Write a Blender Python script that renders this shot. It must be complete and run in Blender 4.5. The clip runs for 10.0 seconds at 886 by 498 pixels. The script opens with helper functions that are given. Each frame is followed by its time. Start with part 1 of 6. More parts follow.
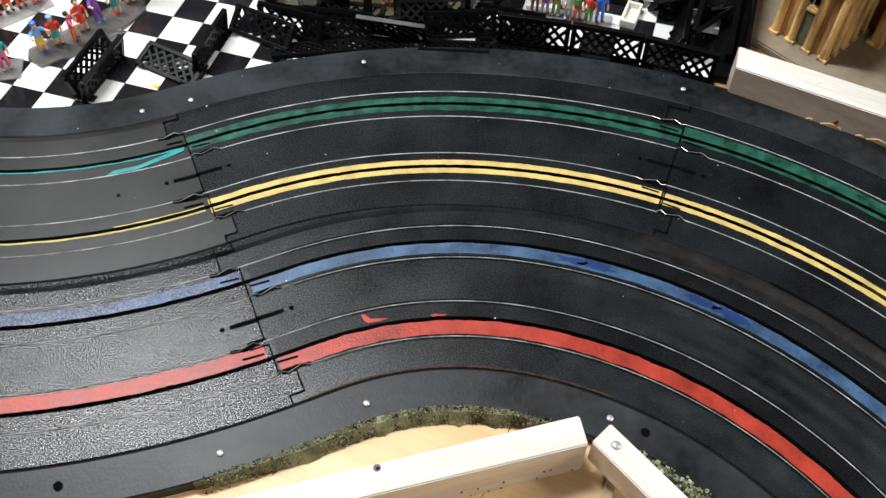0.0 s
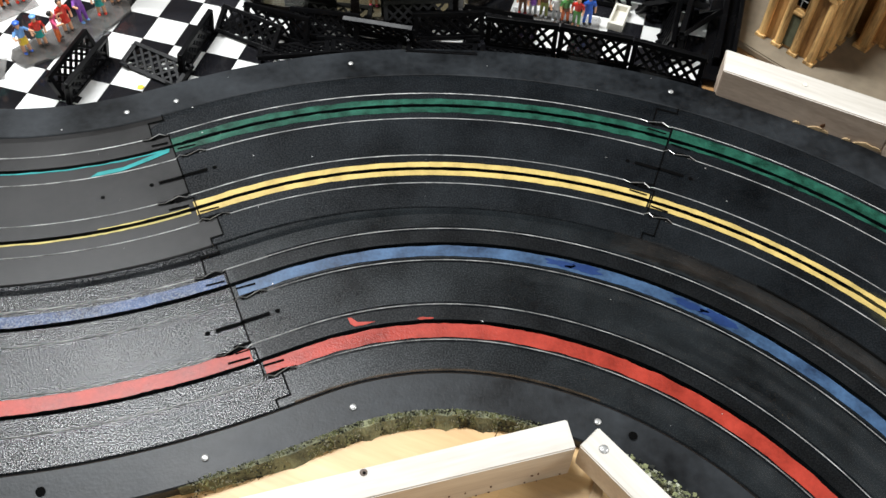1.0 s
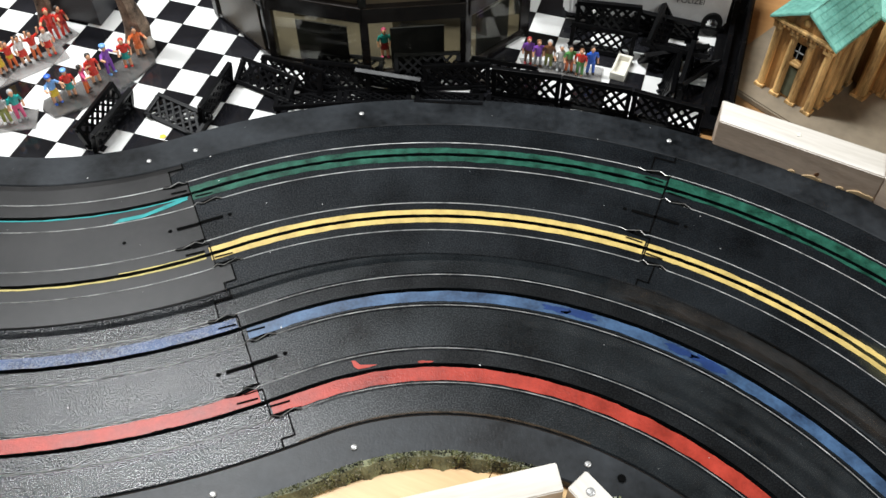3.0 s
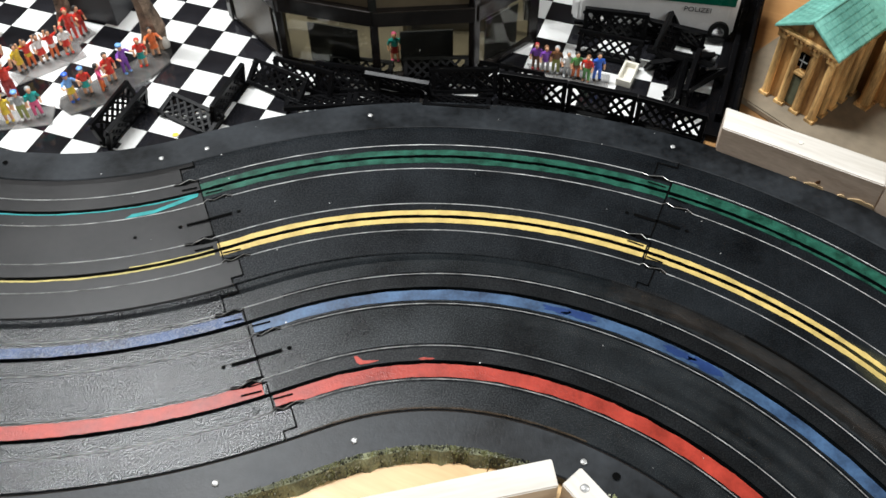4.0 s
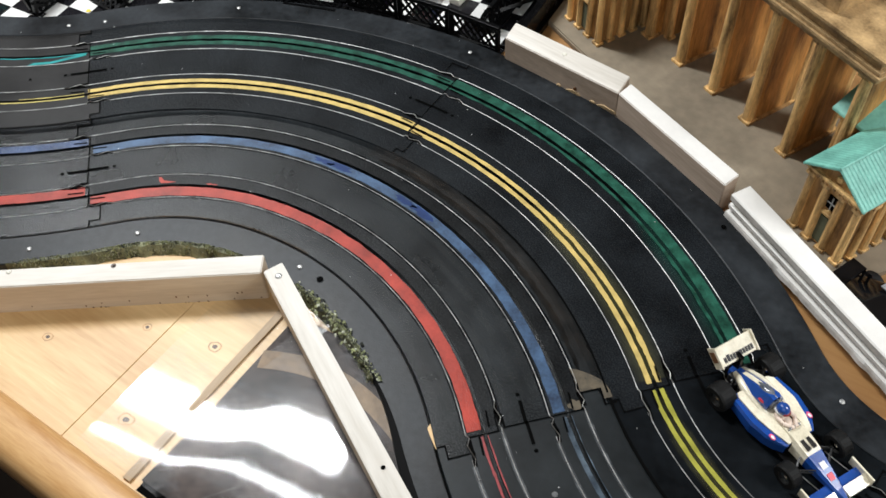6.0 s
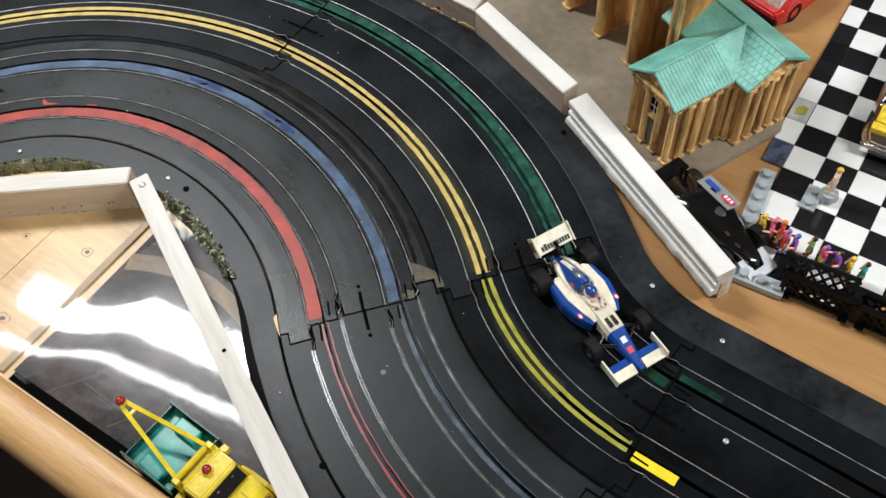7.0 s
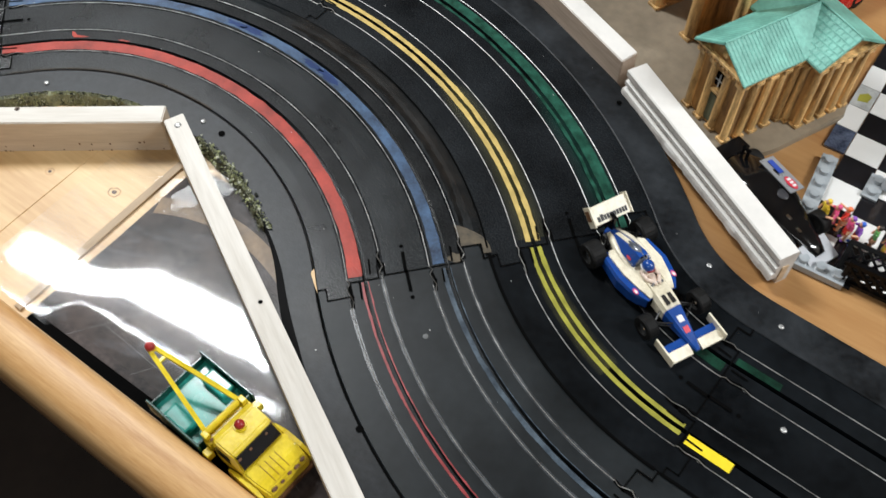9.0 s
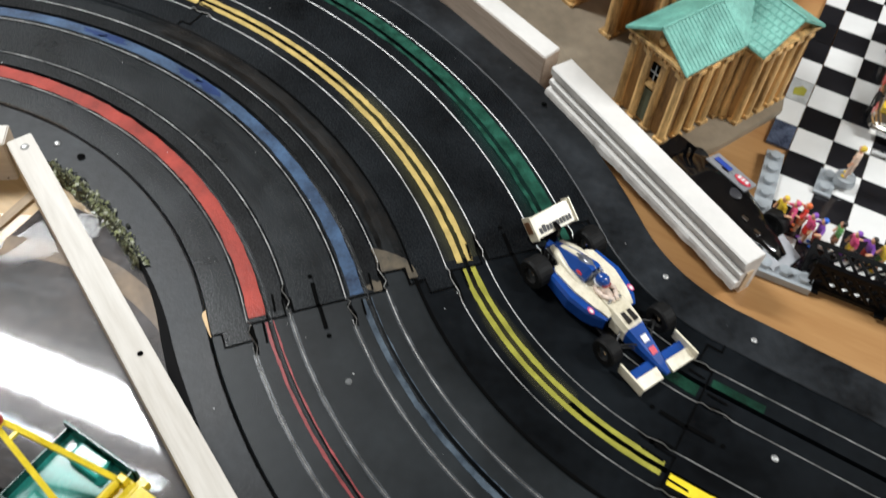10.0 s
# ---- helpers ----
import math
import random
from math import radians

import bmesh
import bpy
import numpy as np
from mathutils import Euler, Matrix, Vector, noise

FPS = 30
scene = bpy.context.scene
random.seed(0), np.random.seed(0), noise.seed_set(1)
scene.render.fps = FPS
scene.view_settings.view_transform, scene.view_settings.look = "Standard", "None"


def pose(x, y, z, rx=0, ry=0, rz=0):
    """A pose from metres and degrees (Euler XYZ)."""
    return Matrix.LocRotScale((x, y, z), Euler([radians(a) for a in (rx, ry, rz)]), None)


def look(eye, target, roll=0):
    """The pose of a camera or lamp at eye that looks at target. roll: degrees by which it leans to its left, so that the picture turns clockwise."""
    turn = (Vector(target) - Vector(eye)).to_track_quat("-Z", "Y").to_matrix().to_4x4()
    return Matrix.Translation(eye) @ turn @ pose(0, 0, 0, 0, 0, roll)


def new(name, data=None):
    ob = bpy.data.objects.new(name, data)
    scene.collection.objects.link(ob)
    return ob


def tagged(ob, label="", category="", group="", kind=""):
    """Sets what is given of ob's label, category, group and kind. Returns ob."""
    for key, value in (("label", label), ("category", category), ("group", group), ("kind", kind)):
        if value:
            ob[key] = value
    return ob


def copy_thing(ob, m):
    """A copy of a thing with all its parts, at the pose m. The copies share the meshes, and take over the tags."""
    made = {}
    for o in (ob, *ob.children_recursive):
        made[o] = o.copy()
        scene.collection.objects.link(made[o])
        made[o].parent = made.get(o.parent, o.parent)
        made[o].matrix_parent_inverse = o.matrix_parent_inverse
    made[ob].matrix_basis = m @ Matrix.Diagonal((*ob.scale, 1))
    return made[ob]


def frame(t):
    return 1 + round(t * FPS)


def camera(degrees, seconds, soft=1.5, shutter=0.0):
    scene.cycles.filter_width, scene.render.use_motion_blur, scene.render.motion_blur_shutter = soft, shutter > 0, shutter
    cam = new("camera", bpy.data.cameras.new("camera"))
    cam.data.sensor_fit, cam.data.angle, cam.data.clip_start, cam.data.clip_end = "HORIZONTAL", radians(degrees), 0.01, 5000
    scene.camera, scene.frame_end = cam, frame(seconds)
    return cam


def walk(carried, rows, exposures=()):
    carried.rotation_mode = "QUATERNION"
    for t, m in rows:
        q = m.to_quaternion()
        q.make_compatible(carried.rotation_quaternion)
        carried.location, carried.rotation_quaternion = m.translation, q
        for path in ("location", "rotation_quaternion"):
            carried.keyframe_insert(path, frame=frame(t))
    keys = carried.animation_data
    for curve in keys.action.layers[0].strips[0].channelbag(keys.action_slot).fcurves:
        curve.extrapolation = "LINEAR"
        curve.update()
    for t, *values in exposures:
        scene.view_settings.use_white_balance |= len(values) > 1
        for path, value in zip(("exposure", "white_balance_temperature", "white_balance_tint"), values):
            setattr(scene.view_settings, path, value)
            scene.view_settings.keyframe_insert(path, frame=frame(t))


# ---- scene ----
cam = camera(51.0, 10.0, shutter=0.35)
PATH = [
    (0, (0.039, 0.084, 0.602), (0.004, 1.27, -1.008), 0.5),
    (0.5, (0.043, 0.089, 0.6), (0.017, 1.273, -1.011), 0.7),
    (1, (0.039, 0.087, 0.6), (0.031, 1.276, -1.008), 1.6),
    (1.5, (0.051, 0.079, 0.618), (0.037, 1.282, -0.98), 1.4),
    (2, (0.061, 0.077, 0.629), (0.02, 1.293, -0.958), 0.8),
    (3.5, (0.069, 0.084, 0.641), (-0.024, 1.315, -0.932), -1.2),
    (4, (0.076, 0.069, 0.645), (-0.038, 1.307, -0.922), -1.0),
    (4.5, (0.099, 0.016, 0.664), (-0.098, 1.256, -0.893), -1.5),
    (5, (0.227, -0.056, 0.697), (-0.062, 1.174, -0.853), -2.5),
    (5.2, (0.314, -0.073, 0.7), (0.006, 1.15, -0.852), -2.5),
    (6.3, (0.474, -0.096, 0.718), (0.115, 1.044, -0.886), -4.2),
    (6.5, (0.518, -0.094, 0.721), (0.169, 1.023, -0.901), -5.0),
    (7, (0.601, -0.135, 0.736), (0.264, 0.95, -0.91), -5.2),
    (7.5, (0.533, -0.125, 0.711), (0.223, 0.968, -0.935), -4.7),
    (8, (0.525, -0.135, 0.692), (0.249, 0.955, -0.962), -2.8),
    (8.5, (0.58, -0.165, 0.7), (0.287, 0.898, -0.969), -0.6),
    (9, (0.541, -0.148, 0.689), (0.246, 0.931, -0.969), 0.3),
    (9.5, (0.519, -0.119, 0.658), (0.352, 1.011, -0.983), 4.2),
    (9.8, (0.514, -0.101, 0.6), (0.424, 1.049, -1.034), 5.7),
    (10, (0.497, -0.102, 0.571), (0.438, 1.12, -1.011), 7.0),
]
walk(cam, [(t, look(eye, target, roll)) for t, eye, target, roll in PATH], exposures=[(0.0, 0.02), (5.0, 0.02), (6.5, -0.25), (10.0, -0.22)])

# ---- light ----
world = bpy.data.worlds.new("room_air")
scene.world = world
world.use_nodes = True
world.node_tree.nodes["Background"].inputs[0].default_value = (0.95, 0.97, 1.0, 1)
world.node_tree.nodes["Background"].inputs[1].default_value = 0.05

CEIL = 1.7          # ceiling over the track's level
T = -0.015          # table top's level


def area_lamp(x, y, lx, ly, watts, turn=0.0, colour=(0.955, 0.985, 1.0)):
    d = bpy.data.lights.new("overhead_light", "AREA")
    d.shape, d.size, d.size_y, d.energy, d.color = "RECTANGLE", lx, ly, watts, colour
    ob = new("overhead_light", d)
    ob.matrix_basis = pose(x, y, CEIL - 0.03, 0, 0, turn)
    return ob


area_lamp(-0.66, 1.026, 0.98, 0.108, 53, -13)
area_lamp(-0.66, 0.862, 0.98, 0.022, 5.5, -12)
# added light without a known fixture, brightens the sheen on the left track pieces
area_lamp(-0.95, 1.66, 0.7, 0.25, 8, -13)
area_lamp(2.3, 0.3, 1.2, 0.22, 68)
area_lamp(0.5, -1.5, 1.2, 0.22, 20)

# ---- materials ----
M = {}


def mat(name, colour, rough=0.5, metal=0.0, var=0.25, scale=40.0, bump=0.0, bscale=400.0, spec=0.5, tint=None, alpha=1.0, coat=0.0, piece=0.0, speck=0.0):
    m = bpy.data.materials.new(name)
    m.use_nodes = True
    nt = m.node_tree
    b = nt.nodes["Principled BSDF"]
    co = nt.nodes.new("ShaderNodeTexCoord")
    n1 = nt.nodes.new("ShaderNodeTexNoise")
    n1.inputs["Scale"].default_value, n1.inputs["Detail"].default_value = scale, 6
    n2 = nt.nodes.new("ShaderNodeTexNoise")
    n2.inputs["Scale"].default_value, n2.inputs["Detail"].default_value = scale * 9, 3
    add = nt.nodes.new("ShaderNodeMath")
    add.operation = "MULTIPLY_ADD"
    add.inputs[1].default_value = 0.35
    ramp = nt.nodes.new("ShaderNodeValToRGB")
    lo = [c * (1 - var) for c in colour]
    hi = [min(1, c * (1 + var)) for c in (tint or colour)]
    ramp.color_ramp.elements[0].position, ramp.color_ramp.elements[1].position = 0.45, 0.9
    ramp.color_ramp.elements[0].color, ramp.color_ramp.elements[1].color = (*lo, 1), (*hi, 1)
    nt.links.new(co.outputs["Object"], n1.inputs["Vector"])
    nt.links.new(co.outputs["Object"], n2.inputs["Vector"])
    nt.links.new(n2.outputs["Fac"], add.inputs[0])
    nt.links.new(n1.outputs["Fac"], add.inputs[2])
    nt.links.new(add.outputs[0], ramp.inputs["Fac"])
    last = ramp.outputs["Color"]
    if piece:
        oi = nt.nodes.new("ShaderNodeObjectInfo")
        hs = nt.nodes.new("ShaderNodeHueSaturation")
        mr = nt.nodes.new("ShaderNodeMapRange")
        mr.inputs["To Min"].default_value, mr.inputs["To Max"].default_value = 1 - piece, 1 + piece
        nt.links.new(oi.outputs["Random"], mr.inputs["Value"])
        nt.links.new(mr.outputs["Result"], hs.inputs["Value"])
        nt.links.new(last, hs.inputs["Color"])
        last = hs.outputs["Color"]
    nt.links.new(last, b.inputs["Base Color"])
    rr = nt.nodes.new("ShaderNodeMapRange")
    rr.inputs["To Min"].default_value, rr.inputs["To Max"].default_value = max(0.02, rough - 0.1), min(1, rough + 0.1)
    nt.links.new(n1.outputs["Fac"], rr.inputs["Value"])
    nt.links.new(rr.outputs["Result"], b.inputs["Roughness"])
    b.inputs["Metallic"].default_value = metal
    b.inputs["Specular IOR Level"].default_value = spec
    b.inputs["Coat Weight"].default_value = coat
    b.inputs["Coat Roughness"].default_value = 0.08
    if bump:
        n3 = nt.nodes.new("ShaderNodeTexNoise")
        n3.inputs["Scale"].default_value, n3.inputs["Detail"].default_value = bscale, 2
        bp = nt.nodes.new("ShaderNodeBump")
        bp.inputs["Strength"].default_value, bp.inputs["Distance"].default_value = bump, 0.001
        nt.links.new(co.outputs["Object"], n3.inputs["Vector"])
        nt.links.new(n3.outputs["Fac"], bp.inputs["Height"])
        nt.links.new(bp.outputs["Normal"], b.inputs["Normal"])
    if speck:
        n4 = nt.nodes.new("ShaderNodeTexNoise")
        n4.inputs["Scale"].default_value, n4.inputs["Detail"].default_value = bscale, 1
        ms = nt.nodes.new("ShaderNodeMapRange")
        ms.inputs["From Min"].default_value, ms.inputs["From Max"].default_value = 0.42, 0.68
        ms.inputs["To Min"].default_value, ms.inputs["To Max"].default_value = spec * (1 - speck), spec * (1 + 2.2 * speck)
        nt.links.new(co.outputs["Object"], n4.inputs["Vector"])
        nt.links.new(n4.outputs["Fac"], ms.inputs["Value"])
        nt.links.new(ms.outputs["Result"], b.inputs["Specular IOR Level"])
    if alpha < 1:
        b.inputs["Alpha"].default_value = alpha
    M[name] = m
    return m


def wood(name, dark, light, along, rings=26.0, rough=0.5, knots=False, coat=0.0):
    """Wood whose grain runs at `along` degrees in the plan."""
    m = bpy.data.materials.new(name)
    m.use_nodes = True
    nt = m.node_tree
    b = nt.nodes["Principled BSDF"]
    co = nt.nodes.new("ShaderNodeTexCoord")
    mp = nt.nodes.new("ShaderNodeMapping")
    mp.inputs["Rotation"].default_value = (0, 0, radians(-along))
    mp2 = nt.nodes.new("ShaderNodeMapping")
    mp2.inputs["Scale"].default_value = (0.1, 1, 1)
    nt.links.new(co.outputs["Object"], mp.inputs["Vector"])
    nt.links.new(mp.outputs["Vector"], mp2.inputs["Vector"])
    n = nt.nodes.new("ShaderNodeTexNoise")
    n.inputs["Scale"].default_value, n.inputs["Detail"].default_value, n.inputs["Distortion"].default_value = rings, 5, 0.8
    nf = nt.nodes.new("ShaderNodeTexNoise")
    nf.inputs["Scale"].default_value, nf.inputs["Detail"].default_value = rings * 14, 4
    nt.links.new(mp2.outputs["Vector"], n.inputs["Vector"])
    nt.links.new(mp2.outputs["Vector"], nf.inputs["Vector"])
    add = nt.nodes.new("ShaderNodeMath")
    add.operation = "MULTIPLY_ADD"
    add.inputs[1].default_value = 0.4
    nt.links.new(nf.outputs["Fac"], add.inputs[0])
    nt.links.new(n.outputs["Fac"], add.inputs[2])
    ramp = nt.nodes.new("ShaderNodeValToRGB")
    ramp.color_ramp.elements[0].position, ramp.color_ramp.elements[1].position = 0.45, 0.95
    ramp.color_ramp.elements[0].color, ramp.color_ramp.elements[1].color = (*dark, 1), (*light, 1)
    nt.links.new(add.outputs[0], ramp.inputs["Fac"])
    last = ramp.outputs["Color"]
    if knots:
        v = nt.nodes.new("ShaderNodeTexVoronoi")
        v.inputs["Scale"].default_value = 11
        mp3 = nt.nodes.new("ShaderNodeMapping")
        mp3.inputs["Scale"].default_value = (0.7, 1, 1)
        nt.links.new(mp.outputs["Vector"], mp3.inputs["Vector"])
        nt.links.new(mp3.outputs["Vector"], v.inputs["Vector"])
        kr = nt.nodes.new("ShaderNodeValToRGB")
        kr.color_ramp.elements[0].position, kr.color_ramp.elements[1].position = 0.05, 0.12
        kr.color_ramp.elements[0].color, kr.color_ramp.elements[1].color = (1, 1, 1, 1), (0, 0, 0, 1)
        nt.links.new(v.outputs["Distance"], kr.inputs["Fac"])
        mix = nt.nodes.new("ShaderNodeMix")
        mix.data_type = "RGBA"
        mix.inputs["B"].default_value = (dark[0] * 0.35, dark[1] * 0.28, dark[2] * 0.22, 1)
        nt.links.new(kr.outputs["Color"], mix.inputs["Factor"])
        nt.links.new(last, mix.inputs["A"])
        last = mix.outputs["Result"]
    nt.links.new(last, b.inputs["Base Color"])
    b.inputs["Roughness"].default_value = rough
    b.inputs["Coat Weight"].default_value = coat
    bp = nt.nodes.new("ShaderNodeBump")
    bp.inputs["Strength"].default_value, bp.inputs["Distance"].default_value = 0.25, 0.0006
    nt.links.new(nf.outputs["Fac"], bp.inputs["Height"])
    nt.links.new(bp.outputs["Normal"], b.inputs["Normal"])
    M[name] = m
    return m


mat("track_smooth", (0.0032, 0.0041, 0.0050), 0.40, var=0.5, scale=14, bump=0.10, bscale=900, tint=(0.0052, 0.0066, 0.0080), spec=0.07)
mat("track_satin", (0.0080, 0.0102, 0.0116), 0.40, var=0.35, scale=14, bump=0.10, bscale=900, tint=(0.0108, 0.0136, 0.0154), spec=0.26)
mat("track_worn", (0.0085, 0.0082, 0.0082), 0.36, var=0.4, scale=14, bump=0.08, bscale=900, tint=(0.0125, 0.0120, 0.0120), spec=0.27)
mat("track_grain", (0.0046, 0.0059, 0.0073), 0.38, var=0.5, scale=14, bump=0.30, bscale=760, tint=(0.0072, 0.0088, 0.0104), spec=0.12, speck=0.6)
mat("track_rough", (0.0045, 0.0058, 0.0068), 0.30, var=0.5, scale=16, bump=0.14, bscale=900, tint=(0.0080, 0.0100, 0.0114), spec=0.26, speck=0.50)
mat("track_pebbled", (0.0042, 0.0052, 0.0062), 0.23, var=0.5, scale=16, bump=0.235, bscale=1150, tint=(0.0066, 0.0078, 0.0090), spec=0.26, speck=0.95)
mat("border_plastic", (0.0080, 0.0096, 0.0116), 0.40, var=0.75, scale=16, bump=0.10, bscale=500, tint=(0.0155, 0.0176, 0.0200), spec=0.20)
mat("edge_black", (0.0030, 0.0030, 0.0032), 0.6, var=0.5, scale=60, bump=0.1, bscale=300, spec=0.06)
mat("gloss_black", (0.006, 0.006, 0.007), 0.16, var=0.3, scale=80, spec=1.0)
mat("rail_strip", (0.0035, 0.0046, 0.0058), 0.27, var=0.4, scale=50, spec=0.16)
mat("worn_band", (0.0046, 0.0054, 0.0062), 0.34, var=0.5, scale=30, bump=0.08, bscale=800, spec=0.19, speck=0.4)
mat("rail_bed", (0.040, 0.045, 0.050), 0.26, var=0.6, scale=50, spec=1.0, coat=0.3)
mat("groove_black", (0.002, 0.002, 0.002), 0.8, var=0.2, spec=0.03)
mat("rail_steel", (0.45, 0.45, 0.44), 0.50, metal=1.0, var=0.6, scale=60, bump=0.08, bscale=200)
mat("clip_steel", (0.36, 0.355, 0.34), 0.38, metal=1.0, var=0.4, scale=60)
mat("paint_green", (0.0045, 0.042, 0.025), 0.42, var=0.55, scale=75, tint=(0.012, 0.068, 0.045), bump=0.45, bscale=500, spec=0.22)
mat("paint_green_dark", (0.002, 0.021, 0.011), 0.42, var=0.6, scale=75, tint=(0.004, 0.032, 0.018), bump=0.3, bscale=500, spec=0.2)
mat("paint_cyan", (0.018, 0.22, 0.22), 0.45, var=0.3, scale=80, spec=0.22)
mat("paint_yellow", (0.50, 0.37, 0.125), 0.45, var=0.25, scale=60, bump=0.2, bscale=500, spec=0.22)
mat("paint_lime", (0.30, 0.285, 0.045), 0.45, var=0.3, scale=60, spec=0.22)
mat("spray_yellow", (0.17, 0.16, 0.075), 0.6, var=0.5, scale=30, spec=0.1, alpha=0.045)
mat("spray_green", (0.020, 0.070, 0.055), 0.6, var=0.5, scale=30, spec=0.1, alpha=0.07)
mat("dust_brown", (0.080, 0.066, 0.055), 0.7, var=0.6, scale=40, spec=0.05, alpha=0.045)
mat("wear_grey", (0.060, 0.064, 0.066), 0.5, var=0.8, scale=55, spec=0.2, alpha=0.034)
mat("edge_dirt", (0.075, 0.050, 0.028), 0.8, var=0.7, scale=120, spec=0.1, alpha=0.45)
mat("paint_ochre", (0.40, 0.33, 0.110), 0.45, var=0.35, scale=60, spec=0.22)
mat("paint_bright_yellow", (0.80, 0.62, 0.02), 0.4, var=0.12, scale=60)
mat("paint_blue_dark", (0.011, 0.032, 0.115), 0.45, var=0.3, scale=40, spec=0.22)
mat("paint_blue", (0.016, 0.041, 0.098), 0.42, var=0.5, scale=40, tint=(0.034, 0.075, 0.145), bump=0.12, bscale=800, spec=0.40)
mat("paint_indigo", (0.012, 0.026, 0.072), 0.36, var=0.5, scale=40, tint=(0.030, 0.053, 0.118), bump=0.3, bscale=800, spec=0.36, speck=0.6)
mat("paint_red", (0.30, 0.032, 0.019), 0.36, var=0.35, scale=40, bump=0.22, bscale=700, spec=0.27)
mat("paint_rose", (0.24, 0.034, 0.036), 0.34, var=0.4, scale=60, spec=0.45)
mat("paint_slate", (0.020, 0.038, 0.066), 0.36, var=0.6, scale=50, tint=(0.055, 0.075, 0.095), spec=0.4)
mat("screw_zinc", (0.52, 0.52, 0.51), 0.40, metal=0.6, var=0.15)
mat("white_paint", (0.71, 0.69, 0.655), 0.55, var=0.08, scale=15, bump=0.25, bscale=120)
# the moulding's white paint again, toned down for its shaded sides
mat("white_paint_shaded", (0.60, 0.57, 0.53), 0.6, var=0.25, scale=40, bump=0.4, bscale=200)
mat("raw_end", (0.55, 0.40, 0.25), 0.7, var=0.3, scale=80, bump=0.4, bscale=300)
mat("tile_white", (0.72, 0.72, 0.70), 0.16, var=0.06, scale=8, coat=0.3, piece=0.05)
mat("tile_black", (0.010, 0.010, 0.012), 0.14, var=0.4, scale=20, coat=0.3, piece=0.3)
mat("tile_blue", (0.020, 0.030, 0.065), 0.10, var=0.5, scale=50, tint=(0.09, 0.11, 0.16), coat=0.4)
mat("tile_print", (0.42, 0.43, 0.42), 0.12, var=0.3, scale=60, coat=0.4)
mat("black_plastic", (0.003, 0.003, 0.0035), 0.25, var=0.3, scale=50, spec=0.16)
mat("fence_black", (0.0028, 0.0028, 0.0032), 0.36, var=0.3, scale=50, spec=0.12)
mat("black_sheet", (0.009, 0.007, 0.006), 0.4, var=0.85, scale=26, tint=(0.048, 0.037, 0.034), spec=0.08)
mat("grey_base", (0.225, 0.185, 0.132), 0.6, var=0.35, scale=11, bump=0.3, bscale=200)
mat("resin_sand", (0.33, 0.180, 0.062), 0.50, var=0.65, scale=75, tint=(0.62, 0.385, 0.155), bump=0.7, bscale=180)
mat("resin_dark", (0.22, 0.112, 0.038), 0.55, var=0.5, scale=60, tint=(0.42, 0.235, 0.085), bump=0.7, bscale=180)
mat("resin_plain", (0.26, 0.155, 0.065), 0.5, var=0.45, scale=38, tint=(0.40, 0.265, 0.125), bump=0.5, bscale=200)
mat("resin_orange", (0.20, 0.080, 0.018), 0.5, var=0.6, scale=45, tint=(0.46, 0.22, 0.060), bump=0.6, bscale=160)
mat("verdigris", (0.15, 0.43, 0.35), 0.5, var=0.28, scale=30, tint=(0.20, 0.49, 0.41), bump=0.3, bscale=260)
mat("door_olive", (0.085, 0.095, 0.060), 0.6, var=0.4, scale=90)
mat("verdigris_groove", (0.125, 0.385, 0.315), 0.6, var=0.3, scale=60)
mat("grass_paint", (0.085, 0.102, 0.040), 0.8, var=0.7, scale=90, bump=0.9, bscale=300, tint=(0.20, 0.215, 0.105))
mat("room_wall", (0.30, 0.27, 0.23), 0.8, var=0.05, scale=3)
mat("room_ceiling", (0.40, 0.38, 0.35), 0.8, var=0.05, scale=3)
mat("room_floor", (0.035, 0.025, 0.02), 0.7, var=0.3, scale=6)
# the cast resin is streaked from top to bottom
for nm in ("resin_sand", "resin_dark", "resin_orange"):
    nt = M[nm].node_tree
    mp = nt.nodes.new("ShaderNodeMapping")
    mp.inputs["Scale"].default_value = (1.6, 1.6, 0.22)
    co = next(n for n in nt.nodes if n.bl_idname == "ShaderNodeTexCoord")
    nt.links.new(co.outputs["Object"], mp.inputs["Vector"])
    for n in nt.nodes:
        if n.bl_idname == "ShaderNodeTexNoise":
            nt.links.new(mp.outputs["Vector"], n.inputs["Vector"])
wood("table_wood", (0.31, 0.148, 0.052), (0.45, 0.255, 0.105), -20, rings=16, rough=0.32)
wood("pine_board", (0.48, 0.285, 0.115), (0.72, 0.505, 0.255), -20, rings=22, rough=0.45, knots=True)
wood("strip_wood", (0.30, 0.20, 0.105), (0.50, 0.37, 0.22), 69.5, rings=40, rough=0.5)
wood("pine_rail", (0.42, 0.21, 0.070), (0.68, 0.43, 0.20), -20, rings=48, rough=0.45)
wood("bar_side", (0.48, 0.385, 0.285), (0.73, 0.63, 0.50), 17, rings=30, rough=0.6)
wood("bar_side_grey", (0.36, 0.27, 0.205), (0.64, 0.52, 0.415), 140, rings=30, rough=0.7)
for nm, along in (("white_bar_wood", 17), ("white_bar_wood_long", -49), ("white_bar_wood_thick", -25)):
    wood(nm, (0.50, 0.46, 0.40), (0.75, 0.72, 0.67), along, rings=24, rough=0.55)

# ---- building helpers ----


